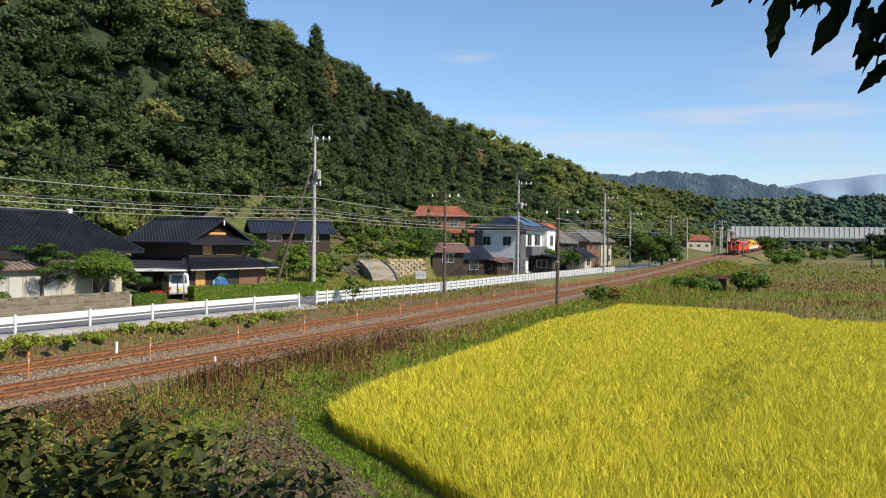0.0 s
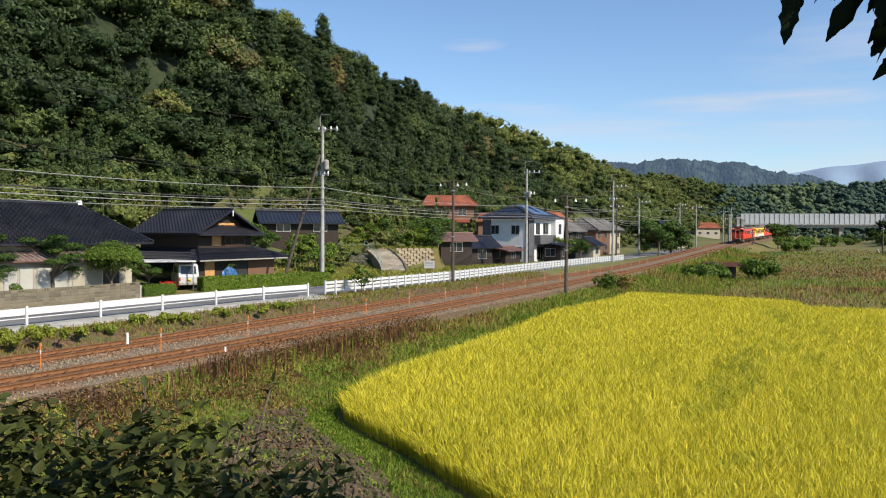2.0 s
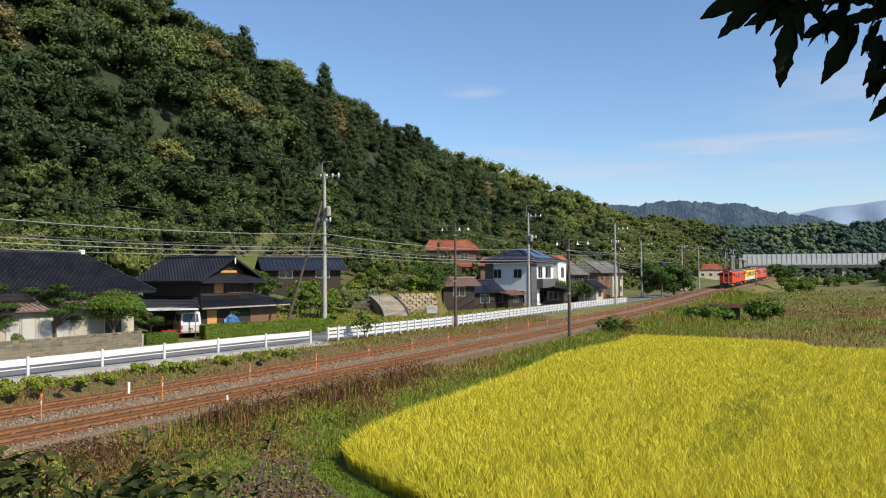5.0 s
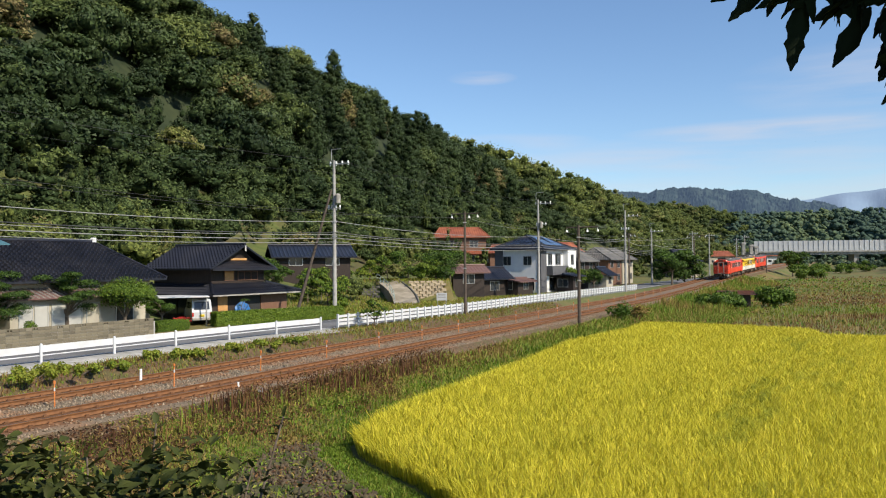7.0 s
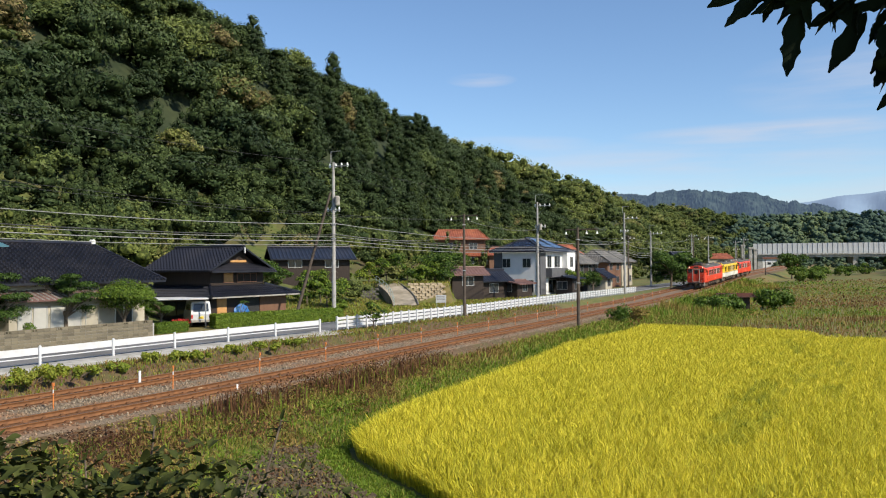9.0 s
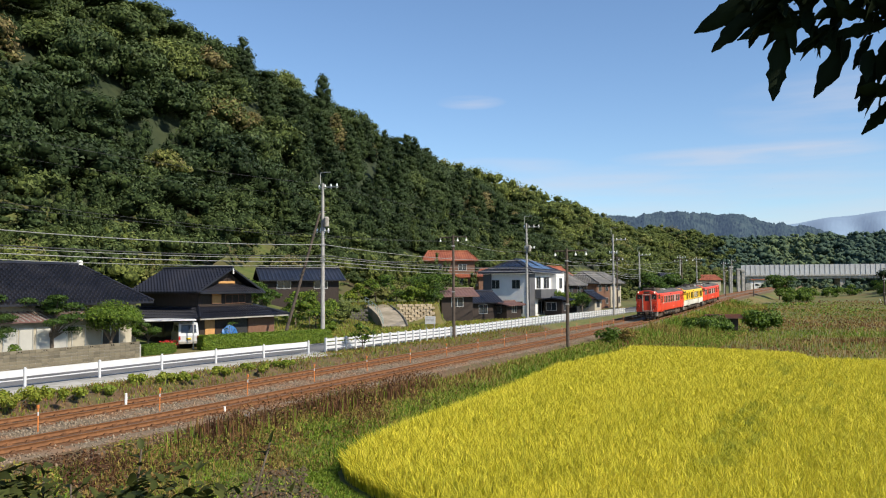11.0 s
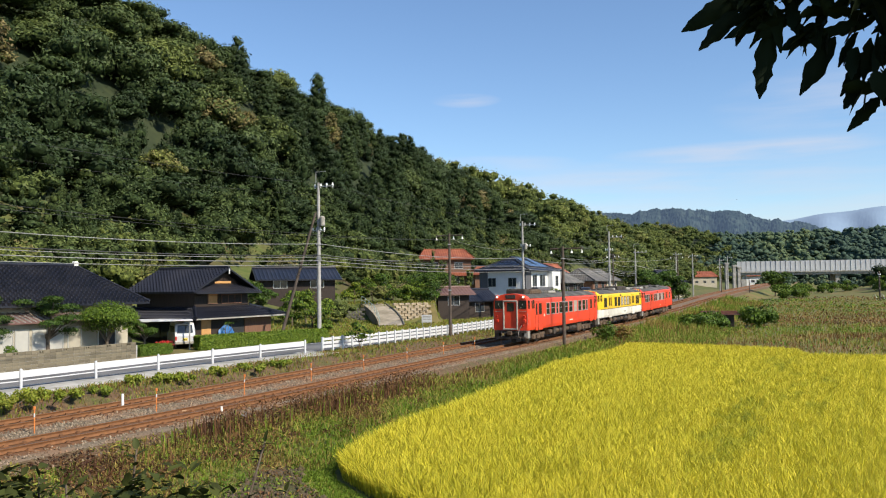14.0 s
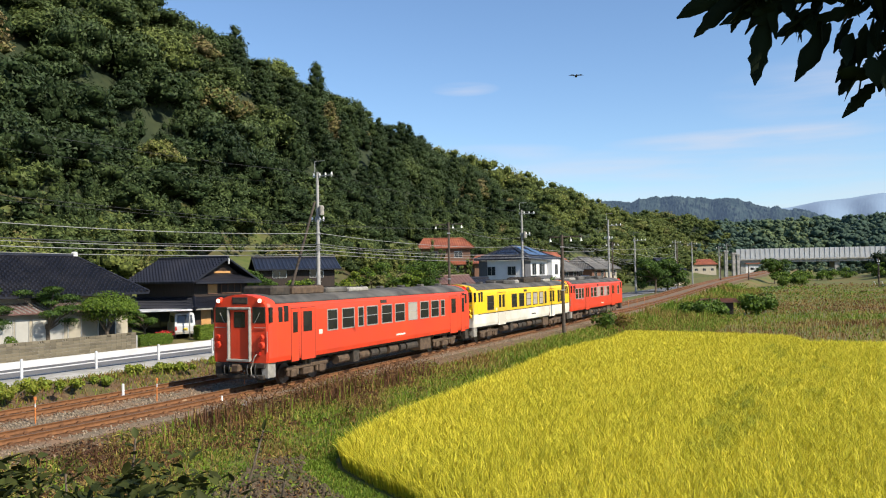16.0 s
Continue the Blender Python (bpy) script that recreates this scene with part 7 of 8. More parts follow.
def hedge(x0, y0, x1, y1, width, height, label, leaf=0.09, n=9000, tint=0.5):
    a, b = np.array([x0, y0]), np.array([x1, y1])
    L = np.hypot(*(b - a))
    h = tagged(empty("hedge", pose(x0, y0, 0, 0, 0, math.degrees(math.atan2(y1 - y0, x1 - x0)))), label, "hedge")
    boxed("core", h, M["hedge_core"], 0.05, L - 0.05, -width / 2 + 0.06, width / 2 - 0.06, -0.2, height - 0.06, bevel=0.08)
    f = rng.random(n)
    p = np.column_stack([rng.random(n) * L, rng.uniform(-width / 2, width / 2, n), rng.uniform(0, height, n)])
    nn = np.zeros((n, 3))
    top, front = f < 0.45, (f >= 0.45) & (f < 0.85)
    p[top, 2], nn[top, 2] = height + rng.normal(size=top.sum()) * 0.02, 1
    p[front, 1], nn[front, 1] = -width / 2, -1
    rest = ~(top | front)
    side = rng.random(rest.sum()) < 0.5
    p[rest, 0], nn[rest, 0] = np.where(side, 0, L), np.where(side, -1, 1)
    p += 0.03 * rng.normal(size=p.shape)
    quads_object("leaves", leaf_quads(p, nn, leaf * rng.uniform(0.6, 1.4, n), 0.6, 0.5), M["leaf"], np.clip(tint + 0.12 * rng.normal(size=n), 0, 1), h)


def limb(bm, pts, r0, r1):
    n = len(pts) - 1
    for i, (a, b) in enumerate(zip(pts, pts[1:])):
        rod(bm, a, b, r0 + (r1 - r0) * i / n, r0 + (r1 - r0) * (i + 1) / n, seg=7)


def garden_tree(name, x, y, height, lobes, trunk, label, leaf=0.13, per=420, tint=0.3, z=None, squash=0.7, category="tree"):
    """A tree of leafy pads on limbs: lobes are (dx, dy, z, r)."""
    z0 = at_land(x, y) if z is None else z
    t = tagged(empty(name, pose(x, y, z0)), label, category)
    bm = bmesh.new()
    rnd = random.Random(int(x * 10 + y))
    mid = Vector((rnd.uniform(-0.15, 0.15), rnd.uniform(-0.15, 0.15), height * 0.45))
    limb(bm, [(0, 0, -0.3), mid * 0.5, mid], trunk, trunk * 0.7)
    for dx, dy, zz, r in lobes:
        e = Vector((dx, dy, zz - r * 0.2))
        limb(bm, [mid * 0.8, (mid + e) / 2 + Vector((rnd.uniform(-0.2, 0.2), rnd.uniform(-0.2, 0.2), 0.05)), e], trunk * 0.5, trunk * 0.15)
    part("trunk", bm, M["bark"], t)
    q = crown_leaves(lobes, per, leaf, squash, 0.6)
    # smaller inner layer of leaves; its darkest tint puts the crown's shade into colour
    shaded_inner = crown_leaves([(a, b, c, r * 0.7) for a, b, c, r in lobes], per * 0.4, leaf * 1.3, squash, 0.8)
    allq = np.concatenate([q, shaded_inner])
    tn = np.concatenate([np.clip(tint + 0.14 * rng.normal(size=len(q)), 0, 1), np.full(len(shaded_inner), 0.02)])
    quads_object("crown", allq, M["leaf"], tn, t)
    return t


def shrub(x, y, r, h, label, leaf=0.1, n=700, tint=0.4, z=None, name="shrub", dry=False):
    z0 = at_land(x, y) if z is None else z
    s = tagged(empty(name, pose(x, y, z0)), label, "shrub")
    k = max(4, int(6 * r))
    lobes = [(rng.uniform(-0.6, 0.6) * r, rng.uniform(-0.6, 0.6) * r, h * rng.uniform(0.35, 0.75), max(0.2, 0.45 * min(r, h)) * rng.uniform(0.7, 1.2)) for _ in range(k)]
    bm = bmesh.new()
    for a, b, c, rr in lobes:
        rod(bm, (a * 0.2, b * 0.2, -0.1), (a, b, c), 0.025, 0.012, seg=5)
    part("branchwork", bm, M["bark"], s)
    q = np.concatenate([crown_leaves(lobes, n / k, leaf, 0.85, 0.6), crown_leaves([(a, b, c * 0.8, rr * 0.65) for a, b, c, rr in lobes], n / k * 0.4, leaf * 1.4, 0.9, 0.8)])
    tn = np.clip(tint + 0.13 * rng.normal(size=len(q)), 0, 1)
    quads_object("leaves", q, M["grass"] if dry else M["leaf"], tn, s)


def pads(n, spread, z0, z1, r0, r1, seed):
    g = np.random.default_rng(seed)
    return [(g.uniform(-spread, spread), g.uniform(-spread, spread), g.uniform(z0, z1), g.uniform(r0, r1)) for _ in range(n)]


def build_gardens():
    hedge(-18.3, 59.4, -10.2, 67.3, 0.9, 0.95, "long clipped bright green hedge along the road", leaf=0.11, n=20000, tint=0.60)
    hedge(-20.9, 54.6, -19.6, 57.0, 0.9, 0.62, "short clipped green hedge by the carport", n=3000, tint=0.45)
    garden_tree("topiary_tree", -21.6, 51.9, 3.2, [(0, 0, 2.75, 1.25), (0.75, 0.4, 2.6, 0.95), (-0.75, -0.4, 2.6, 0.95), (0.35, -0.7, 2.6, 0.9), (-0.4, 0.7, 2.65, 0.9), (0.95, -0.1, 2.45, 0.75), (-0.95, 0.1, 2.45, 0.75)], 0.13, "rounded bright green clipped tree behind the block wall", leaf=0.11, per=1500, tint=0.50, squash=0.8)
    garden_tree("pine_tree", -24.2, 49.4, 4.2, pads(15, 1.5, 1.3, 4.3, 0.45, 0.8, 3), 0.14, "trained garden pine with layered dark pads", leaf=0.10, per=560, tint=0.12, squash=0.42)
    garden_tree("pine_tree", -26.4, 45.4, 4.0, pads(15, 1.6, 1.4, 4.2, 0.5, 0.85, 5), 0.14, "trained garden pine with layered dark pads", leaf=0.10, per=560, tint=0.10, squash=0.42)
    garden_tree("garden_tree", -21.0, 56.2, 2.8, pads(7, 0.8, 1.0, 2.5, 0.35, 0.6, 8), 0.09, "dark garden tree beside the carport", leaf=0.11, per=380, tint=0.2, squash=0.45)
    garden_tree("garden_tree", -27.6, 42.6, 2.6, pads(7, 0.9, 0.9, 2.0, 0.5, 0.8, 9), 0.1, "dense green shrub tree by the wall", leaf=0.11, per=600, tint=0.35)
    garden_tree("garden_tree", -17.0, 62.6, 2.0, pads(5, 0.5, 1.2, 1.9, 0.15, 0.25, 10), 0.06, "small bare ornamental tree in front of the old house", leaf=0.06, per=50, tint=0.3)
    shrub(-25.0, 46.6, 0.6, 1.6, "green shrub spilling over the wall", tint=0.4)
    shrub(-23.2, 50.4, 0.6, 0.9, "low clipped green shrub behind the wall", tint=0.35)
    s = tagged(empty("red_flowers", pose(-20.1, 57.6, 0)), "patch of red spider lilies by the hedge", "flowers")
    M["redflower"] = mat("red_petals", (0.55, 0.03, 0.02), (0.45, 0.02, 0.03), 0.6, scale=9)
    q = leaf_quads(np.column_stack([rng.uniform(-0.4, 0.6, 260), rng.uniform(-0.5, 0.7, 260), rng.uniform(0.35, 0.75, 260)]), ball(260), 0.13, 0.4, 1.0)
    quads_object("petals", q, M["redflower"], None, s)
    bm = bmesh.new()
    for _ in range(26):
        x, y = random.uniform(-0.4, 0.6), random.uniform(-0.5, 0.7)
        rod(bm, (x, y, -0.1), (x, y, 0.55), 0.012, seg=4)
    part("stalks", bm, M["core"], s)
    # sapling at the fence's end and trees among the houses
    garden_tree("sapling", -6.2, 57.2, 2.3, [(0, 0, 1.7, 0.55), (-0.6, 0.1, 1.3, 0.45), (0.55, 0, 1.4, 0.45), (0.1, 0, 1.1, 0.4), (-0.3, 0, 2.0, 0.35)], 0.05, "sparse young tree leaning over the fence", leaf=0.16, per=70, tint=0.55, z=-0.3)
    garden_tree("garden_tree", 16.8, 124.0, 3.6, pads(8, 1.6, 1.6, 3.2, 0.7, 1.1, 14), 0.12, "bushy bright green garden tree behind the wall", leaf=0.2, per=260, tint=0.62)
    garden_tree("garden_tree", 19.8, 125.0, 3.4, pads(8, 1.5, 1.4, 3.2, 0.7, 1.0, 15), 0.12, "dark round garden tree behind the wall", leaf=0.2, per=260, tint=0.25)
    garden_tree("garden_tree", -3.0, 110.0, 5.0, pads(12, 1.8, 1.5, 4.6, 0.8, 1.3, 16), 0.15, "dark bushy tree beside the brown shed", leaf=0.22, per=300, tint=0.28)
    garden_tree("garden_tree", -18.6, 80.0, 4.6, pads(9, 1.4, 2.2, 4.2, 0.5, 0.9, 17), 0.13, "layered dark tree before the grey-roofed house", leaf=0.16, per=300, tint=0.2, squash=0.5)
    for k, (x, y, hh, tn) in enumerate(((-16.0, 83.5, 2.6, 0.45), (-20.8, 84.0, 3.2, 0.3), (-15.2, 87.0, 3.0, 0.6), (-12.6, 82.0, 1.2, 0.65), (-14.6, 98.5, 1.6, 0.6), (-11.5, 99.5, 2.2, 0.75), (-5.4, 99.5, 1.8, 0.6), (-3.4, 101.5, 2.2, 0.62), (-9.4, 101.0, 2.6, 0.55), (-7.0, 103.0, 3.2, 0.4), (-1.6, 101.5, 3.2, 0.25))):
        garden_tree("garden_tree", x, y, hh, pads(9, hh * 0.5, hh * 0.3, hh, hh * 0.22, hh * 0.36, 50 + k), 0.09, "leafy garden tree on the terraced plots", leaf=0.19, per=190, tint=tn)
    garden_tree("garden_tree", -13.8, 83.0, 3.0, pads(8, 1.6, 1.0, 2.8, 0.6, 1.0, 18), 0.1, "bright leafy garden tree on the terrace", leaf=0.17, per=260, tint=0.6)
    garden_tree("roadside_tree", 38.0, 150.0, 7.0, pads(22, 2.6, 1.0, 6.0, 1.0, 1.6, 19), 0.2, "tall dark tree between the houses and the track", leaf=0.35, per=260, tint=0.2)
    garden_tree("roadside_tree", 43.0, 160.0, 7.0, pads(22, 2.8, 1.0, 5.6, 1.0, 1.6, 20), 0.2, "tall dark tree between the houses and the track", leaf=0.35, per=260, tint=0.2)
    garden_tree("field_tree", 83.2, 208.5, 6.0, pads(12, 2.2, 1.5, 5.6, 1.2, 1.9, 21), 0.2, "round dark tree beside the track", leaf=0.4, per=220, tint=0.25)
    garden_tree("field_tree", 76.0, 186.0, 3.6, pads(10, 1.8, 0.8, 3.0, 0.8, 1.3, 22), 0.15, "pale green bushy tree beside the track", leaf=0.35, per=200, tint=0.5)
    for k, (x, y, r) in enumerate(((96, 225, 3.0), (104, 228, 3.2), (113, 232, 3.0), (121, 230, 3.4), (92, 214, 2.4), (130, 240, 3.4), (84, 196, 2.0), (112, 212, 2.2))):
        garden_tree("field_tree", x, y, 3.0, pads(9, r * 0.9, 0.5, 2.3, 0.8, 1.3, 30 + k), 0.14, "low pale green tree in the valley hedgerow", leaf=0.32, per=240, tint=0.45)
    # bushes in the fallow fields
    shrub(29.2, 97.0, 2.6, 2.0, "broad dark kudzu-covered bush in the fallow field", leaf=0.3, n=1500, tint=0.35)
    shrub(31.5, 98.5, 2.4, 1.9, "broad dark leafy bush beside the rusty shed", leaf=0.3, n=1500, tint=0.3)
    shrub(38.0, 101.0, 2.6, 2.3, "large-leaved dark green bush in the fallow field", leaf=0.34, n=1600, tint=0.35)
    shrub(13.3, 71.0, 1.3, 1.6, "tall grassy bush at the rice field's corner", leaf=0.16, n=900, tint=0.35)
    shrub(15.5, 74.5, 1.6, 1.3, "dry brown and green scrub at the field edge", leaf=0.16, n=900, tint=0.62, dry=True)
    # low shrubs along the verge between track and kerb
    for s, q, r, h, tn in ((-13.5, -7.6, 1.2, 0.8, 0.62), (-8.5, -7.5, 0.5, 0.55, 0.6), (-4.5, -7.6, 1.6, 0.85, 0.65), (-2.6, -7.4, 1.2, 0.75, 0.62), (0.2, -7.4, 0.5, 0.5, 0.5), (3.2, -7.6, 0.9, 0.85, 0.6), (5.0, -7.5, 0.9, 0.7, 0.55), (8.2, -7.4, 0.8, 0.75, 0.62), (10.2, -7.3, 0.9, 0.7, 0.58), (13.0, -7.3, 0.7, 0.6, 0.5)):
        P = on_line(s, q)
        shrub(P[0], P[1], r * 1.45, h * 0.62, "low leafy shrub on the verge beside the track", leaf=0.12, n=800, tint=min(0.95, tn + 0.28))


build_gardens()


# ---- scrub on the lower hillside ----
def build_scrub():
    a, p = jitter_grid(-40, 230, 27, 68, 3.0)
    xy = hill_xy(a, p)
    keep = np.ones(len(a), bool)
    for ob in [o for o in scene.objects if o.get("category") in ("house", "carport")]:
        c = np.array(ob.matrix_basis.translation[:2])
        keep &= np.hypot(xy[:, 0] - c[0] - 1.0, xy[:, 1] - c[1] - 4.0) > 8.5
    keep &= ~((p < 45) & (a < 62) & (a > -60) & (p < 36))
    keep &= ~((p < 40) & (a > 60) & (a < 105) & (rng.random(len(a)) < 0.7))
    keep &= ~((a > 110) & (p < 36) & (a < 190))
    keep &= rng.random(len(a)) < np.interp(p, [27, 42, 60], [0.55, 0.8, 1.0])
    a, p, xy = a[keep], p[keep], xy[keep]
    n = len(a)
    tint = np.clip(np.interp(p, [27, 48, 58, 66], [0.76, 0.72, 0.60, 0.42]) + 0.15 * rng.normal(size=n), 0, 1)
    tint = np.clip(tint - 0.30 * smooth(15, 50, a) * smooth(38, 50, p) * smooth(190, 150, a), 0.1, 1)
    kinds = [("broad", "bamboo", "pad")[rng.choice(3, p=(0.6, 0.28, 0.12))] for _ in range(n)]
    plant_wood("hillside_scrub", xy, rng.uniform(0.9, 1.9, n) * np.interp(p, [27, 45, 64], [1.0, 1.5, 2.2]), kinds, tint, 560, 0.105, "tangled light green scrub and orchard bushes on terraces")


build_scrub()


# ---- grasses and weeds ----
def on_field(n, x0, x1, y0, y1):
    return rng.uniform(x0, x1, n), rng.uniform(y0, y1, n)


def build_grass():
    # green bank between the track and the rice
    s, q = rng.uniform(-14, 78, 125000), rng.uniform(2.6, 12.0, 125000)
    P = on_line(s, q)
    x, y = P[:, 0], P[:, 1]
    e = edge_distance(RICE, x, y)
    soil = (np.abs(x + 4.2) < 2.3) & (y < 25.5) & (y > 14)
    keep = ~inside(RICE, x, y) & (e > 0.55) & (x > -9.5) & ~(soil & (rng.random(len(x)) < 0.93))
    green = smooth(3.4, 1.0, e)
    keep &= rng.random(len(x)) < np.interp(s, [-14, 10, 30, 78], [1.0, 1.0, 0.75, 0.5])
    x, y, s, q, green = x[keep], y[keep], s[keep], q[keep], green[keep]
    n = len(x)
    dry = smooth(44, 18, s) * np.clip(smooth(0.15, 0.7, 0.5 + 0.5 * ripple(x, y, 0.9, 0.3)) * (1 - green) * smooth(30, 6, s) + 0.5 * smooth(4.6, 3.0, q), 0, 1)
    tint = np.clip(0.35 + 0.11 * rng.normal(size=n) + 0.55 * dry * rng.random(n) ** 0.7 + 0.09 * ripple(x, y, 1.3), 0, 0.95)
    h = rng.uniform(0.18, 0.42, n) * np.interp(s, [-14, 12, 25], [0.7, 1.0, 1.35])
    d = np.hypot(x, y)
    blades("bank_grass", np.column_stack([x, y, land(x, y) - 0.03]), h, np.interp(d, [15, 70], [0.028, 0.06]), rng.uniform(0.15, 0.6, n), tint, M["grass"], label="lush green grass on the railway bank", category="grass")
    # short turf on the strip along the ditch
    k = 26000
    t = rng.random(k)
    j = rng.integers(3, 14, k)
    A, B = np.array(RICE)[j], np.array(RICE)[j + 1]
    p = A + (B - A) * t[:, None]
    o = np.stack([-(B - A)[:, 1], (B - A)[:, 0]], -1)
    o = -o / np.hypot(o[:, 0], o[:, 1])[:, None]
    p = p + o * rng.uniform(0.22, 1.45, (k, 1))
    blades("ditch_turf", np.column_stack([p, land(p[:, 0], p[:, 1]) - 0.01]), rng.uniform(0.06, 0.16, k), np.full(k, 0.02), rng.uniform(0.2, 0.7, k), np.clip(0.31 + 0.06 * rng.normal(size=k), 0, 0.5), M["grass"], label="short bright green turf beside the ditch", category="grass")
    # dead brown weeds along the shoulder
    k = 12000
    s = rng.uniform(-13, 24, k)
    q = rng.uniform(1.9, 3.6, k) + 0.9 * smooth(-2, -12, s) * rng.random(k)
    keep = rng.random(k) < np.interp(s, [-13, -6, -3, 6, 10, 14, 24], [0.10, 0.12, 0.9, 0.9, 0.3, 0.06, 0.01]) * (0.15 + 0.85 * (ripple(s, q, 0.7, 1.0) > 0.0))
    P = on_line(s[keep], q[keep])
    n = len(P)
    z = land(P[:, 0], P[:, 1])
    blades("dead_weeds", np.column_stack([P[:, :2], np.maximum(z, -0.75) - 0.05]), rng.uniform(0.25, 0.95, n) ** 1.2 * np.interp(s[keep], [-13, -4, 8, 16], [0.6, 1.0, 1.0, 0.6]), np.full(n, 0.035), rng.uniform(0.02, 0.22, n), np.where(rng.random(n) < 0.16, 0.35, np.clip(0.92 + 0.12 * rng.normal(size=n), 0.5, 1)), M["grass"], droop=0.1, label="dead reddish brown weeds along the ballast shoulder", category="weeds")
    # tall fluffy heads on the dead weeds
    k = 4200
    s = rng.uniform(-4, 11, k)
    P = on_line(s, rng.uniform(2.0, 3.4, k))
    z = np.maximum(land(P[:, 0], P[:, 1]), -0.75) + rng.uniform(0.15, 0.9, k)
    ob = quads_object("weed_heads", leaf_quads(np.column_stack([P[:, :2], z]), ball(k), rng.uniform(0.05, 0.13, k), 0.5, 1.0), M["grass"], np.clip(0.90 + 0.1 * rng.normal(size=k), 0.6, 1))
    tagged(ob, "dark brown seed heads of dead weeds", "weeds", kind="stuff")
    # verge weeds beside the far track
    k = 30000
    s, q = rng.uniform(-16, 60, k), rng.uniform(-9.6, -6.0, k)
    keep = rng.random(k) < 0.35 + 0.5 * (ripple(s, q, 1.6, 0.9) > 0.05)
    P = on_line(s[keep], q[keep])
    n = len(P)
    blades("verge_weeds", np.column_stack([P[:, :2], land(P[:, 0], P[:, 1]) - 0.03]), rng.uniform(0.12, 0.4, n), np.full(n, 0.035), rng.uniform(0.2, 0.7, n), np.clip(0.56 + 0.22 * rng.normal(size=n), 0.05, 0.9), M["grass"], label="patchy dry and green weeds on the verge", category="weeds")
    # fallow fields beyond the rice
    k = 150000
    x, y = on_field(k, 12, 120, 50, 190)
    d = np.hypot(x, y)
    s, q = line_coords(x, y)
    keep = (q > 3.0) & ~inside(RICE, x, y) & (x < 0.62 * y + 4) & (rng.random(k) < np.interp(d, [55, 90, 200], [1.0, 0.8, 0.4]))
    x, y, d, s = x[keep], y[keep], d[keep], s[keep]
    n = len(x)
    band = ripple(x, y * 2.2, 9.0, 0.5) + 0.5 * ripple(x, y, 3.0, 1.5)
    tint = np.clip(np.interp(d, [60, 75, 95, 120, 150, 175], [0.55, 0.70, 0.50, 0.74, 0.56, 0.40]) + 0.26 * band + 0.12 * ripple(x, y * 3.0, 6.0, 2.2) + 0.12 * rng.normal(size=n), 0.05, 0.86)
    h = rng.uniform(0.25, 0.7, n) * np.interp(d, [55, 80, 110, 150, 200], [0.8, 1.1, 0.8, 0.55, 0.3]) * (1 + 0.4 * np.maximum(band, 0))
    blades("fallow_grass", np.column_stack([x, y, land(x, y) - 0.05]), h, np.interp(d, [55, 200], [0.04, 0.13]), rng.uniform(0.1, 0.5, n), tint, M["grass"], label="tall mixed green and straw grasses in fallow fields", category="grass")
    # tall rank growth that hides the climbing line
    k = 16000
    s, q = rng.uniform(52, 150, k), rng.uniform(2.5, 9.5, k)
    P = on_line(s, q)
    keep = ~inside(RICE, P[:, 0], P[:, 1]) & (rng.random(k) < 0.35 + 0.65 * (ripple(s, q, 2.2, 0.3) > -0.1))
    P, s = P[keep], s[keep]
    n = len(P)
    blades("rank_grass", np.column_stack([P[:, :2], land(P[:, 0], P[:, 1]) - 0.05]), rng.uniform(0.5, 1.5, n) * np.interp(s, [52, 62, 150], [0.6, 1.0, 1.0]), np.interp(s, [52, 150], [0.05, 0.11]), rng.uniform(0.05, 0.4, n),
           np.clip(0.42 + 0.2 * ripple(P[:, 0], P[:, 1], 2.7, 1.1) + 0.14 * rng.normal(size=n), 0.05, 0.85), M["grass"], label="tall rank green and straw grass beside the line", category="grass")
    # lawn behind the fence and on the terraces
    k = 26000
    r, o = rng.uniform(road_at(60), road_at(118), k), rng.uniform(6.8, 24, k)
    p = on_road(r, o)
    blades("lawn_grass", np.column_stack([p, land(p[:, 0], p[:, 1]) - 0.03]), rng.uniform(0.15, 0.45, k), np.full(k, 0.07), rng.uniform(0.2, 0.6, k), np.clip(0.47 + 0.10 * rng.normal(size=k), 0, 0.7), M["grass"], label="pale green grass on the open plot behind the fence", category="grass")
    # rough foreground at the foot of the bank
    k = 90000
    x, y = on_field(k, -16, 2, 8, 34)
    s, q = line_coords(x, y)
    soil = (np.abs(x + 3.9) < 2.0) & (y < 25.5) & (y > 12)
    keep = (q > 2.3) & ~inside(RICE, x, y) & (edge_distance(RICE, x, y) > 0.6) & (rng.random(k) < np.where(soil, 0.06, 0.8) * (0.3 + 0.7 * (ripple(x, y, 1.1, 2.0) > -0.15)))
    x, y = x[keep], y[keep]
    n = len(x)
    tint = np.clip(0.26 + 0.14 * rng.normal(size=n) + 0.66 * (ripple(x, y, 0.8, 4.0) > -0.05) * rng.random(n) ** 0.6, 0.0, 0.98)
    blades("rough_grass", np.column_stack([x, y, land(x, y) - 0.02]), rng.uniform(0.1, 0.34, n), np.full(n, 0.020), rng.uniform(0.4, 1.5, n), tint, M["grass"], label="rough patchy grass and weeds below the bank", category="grass")


build_grass()


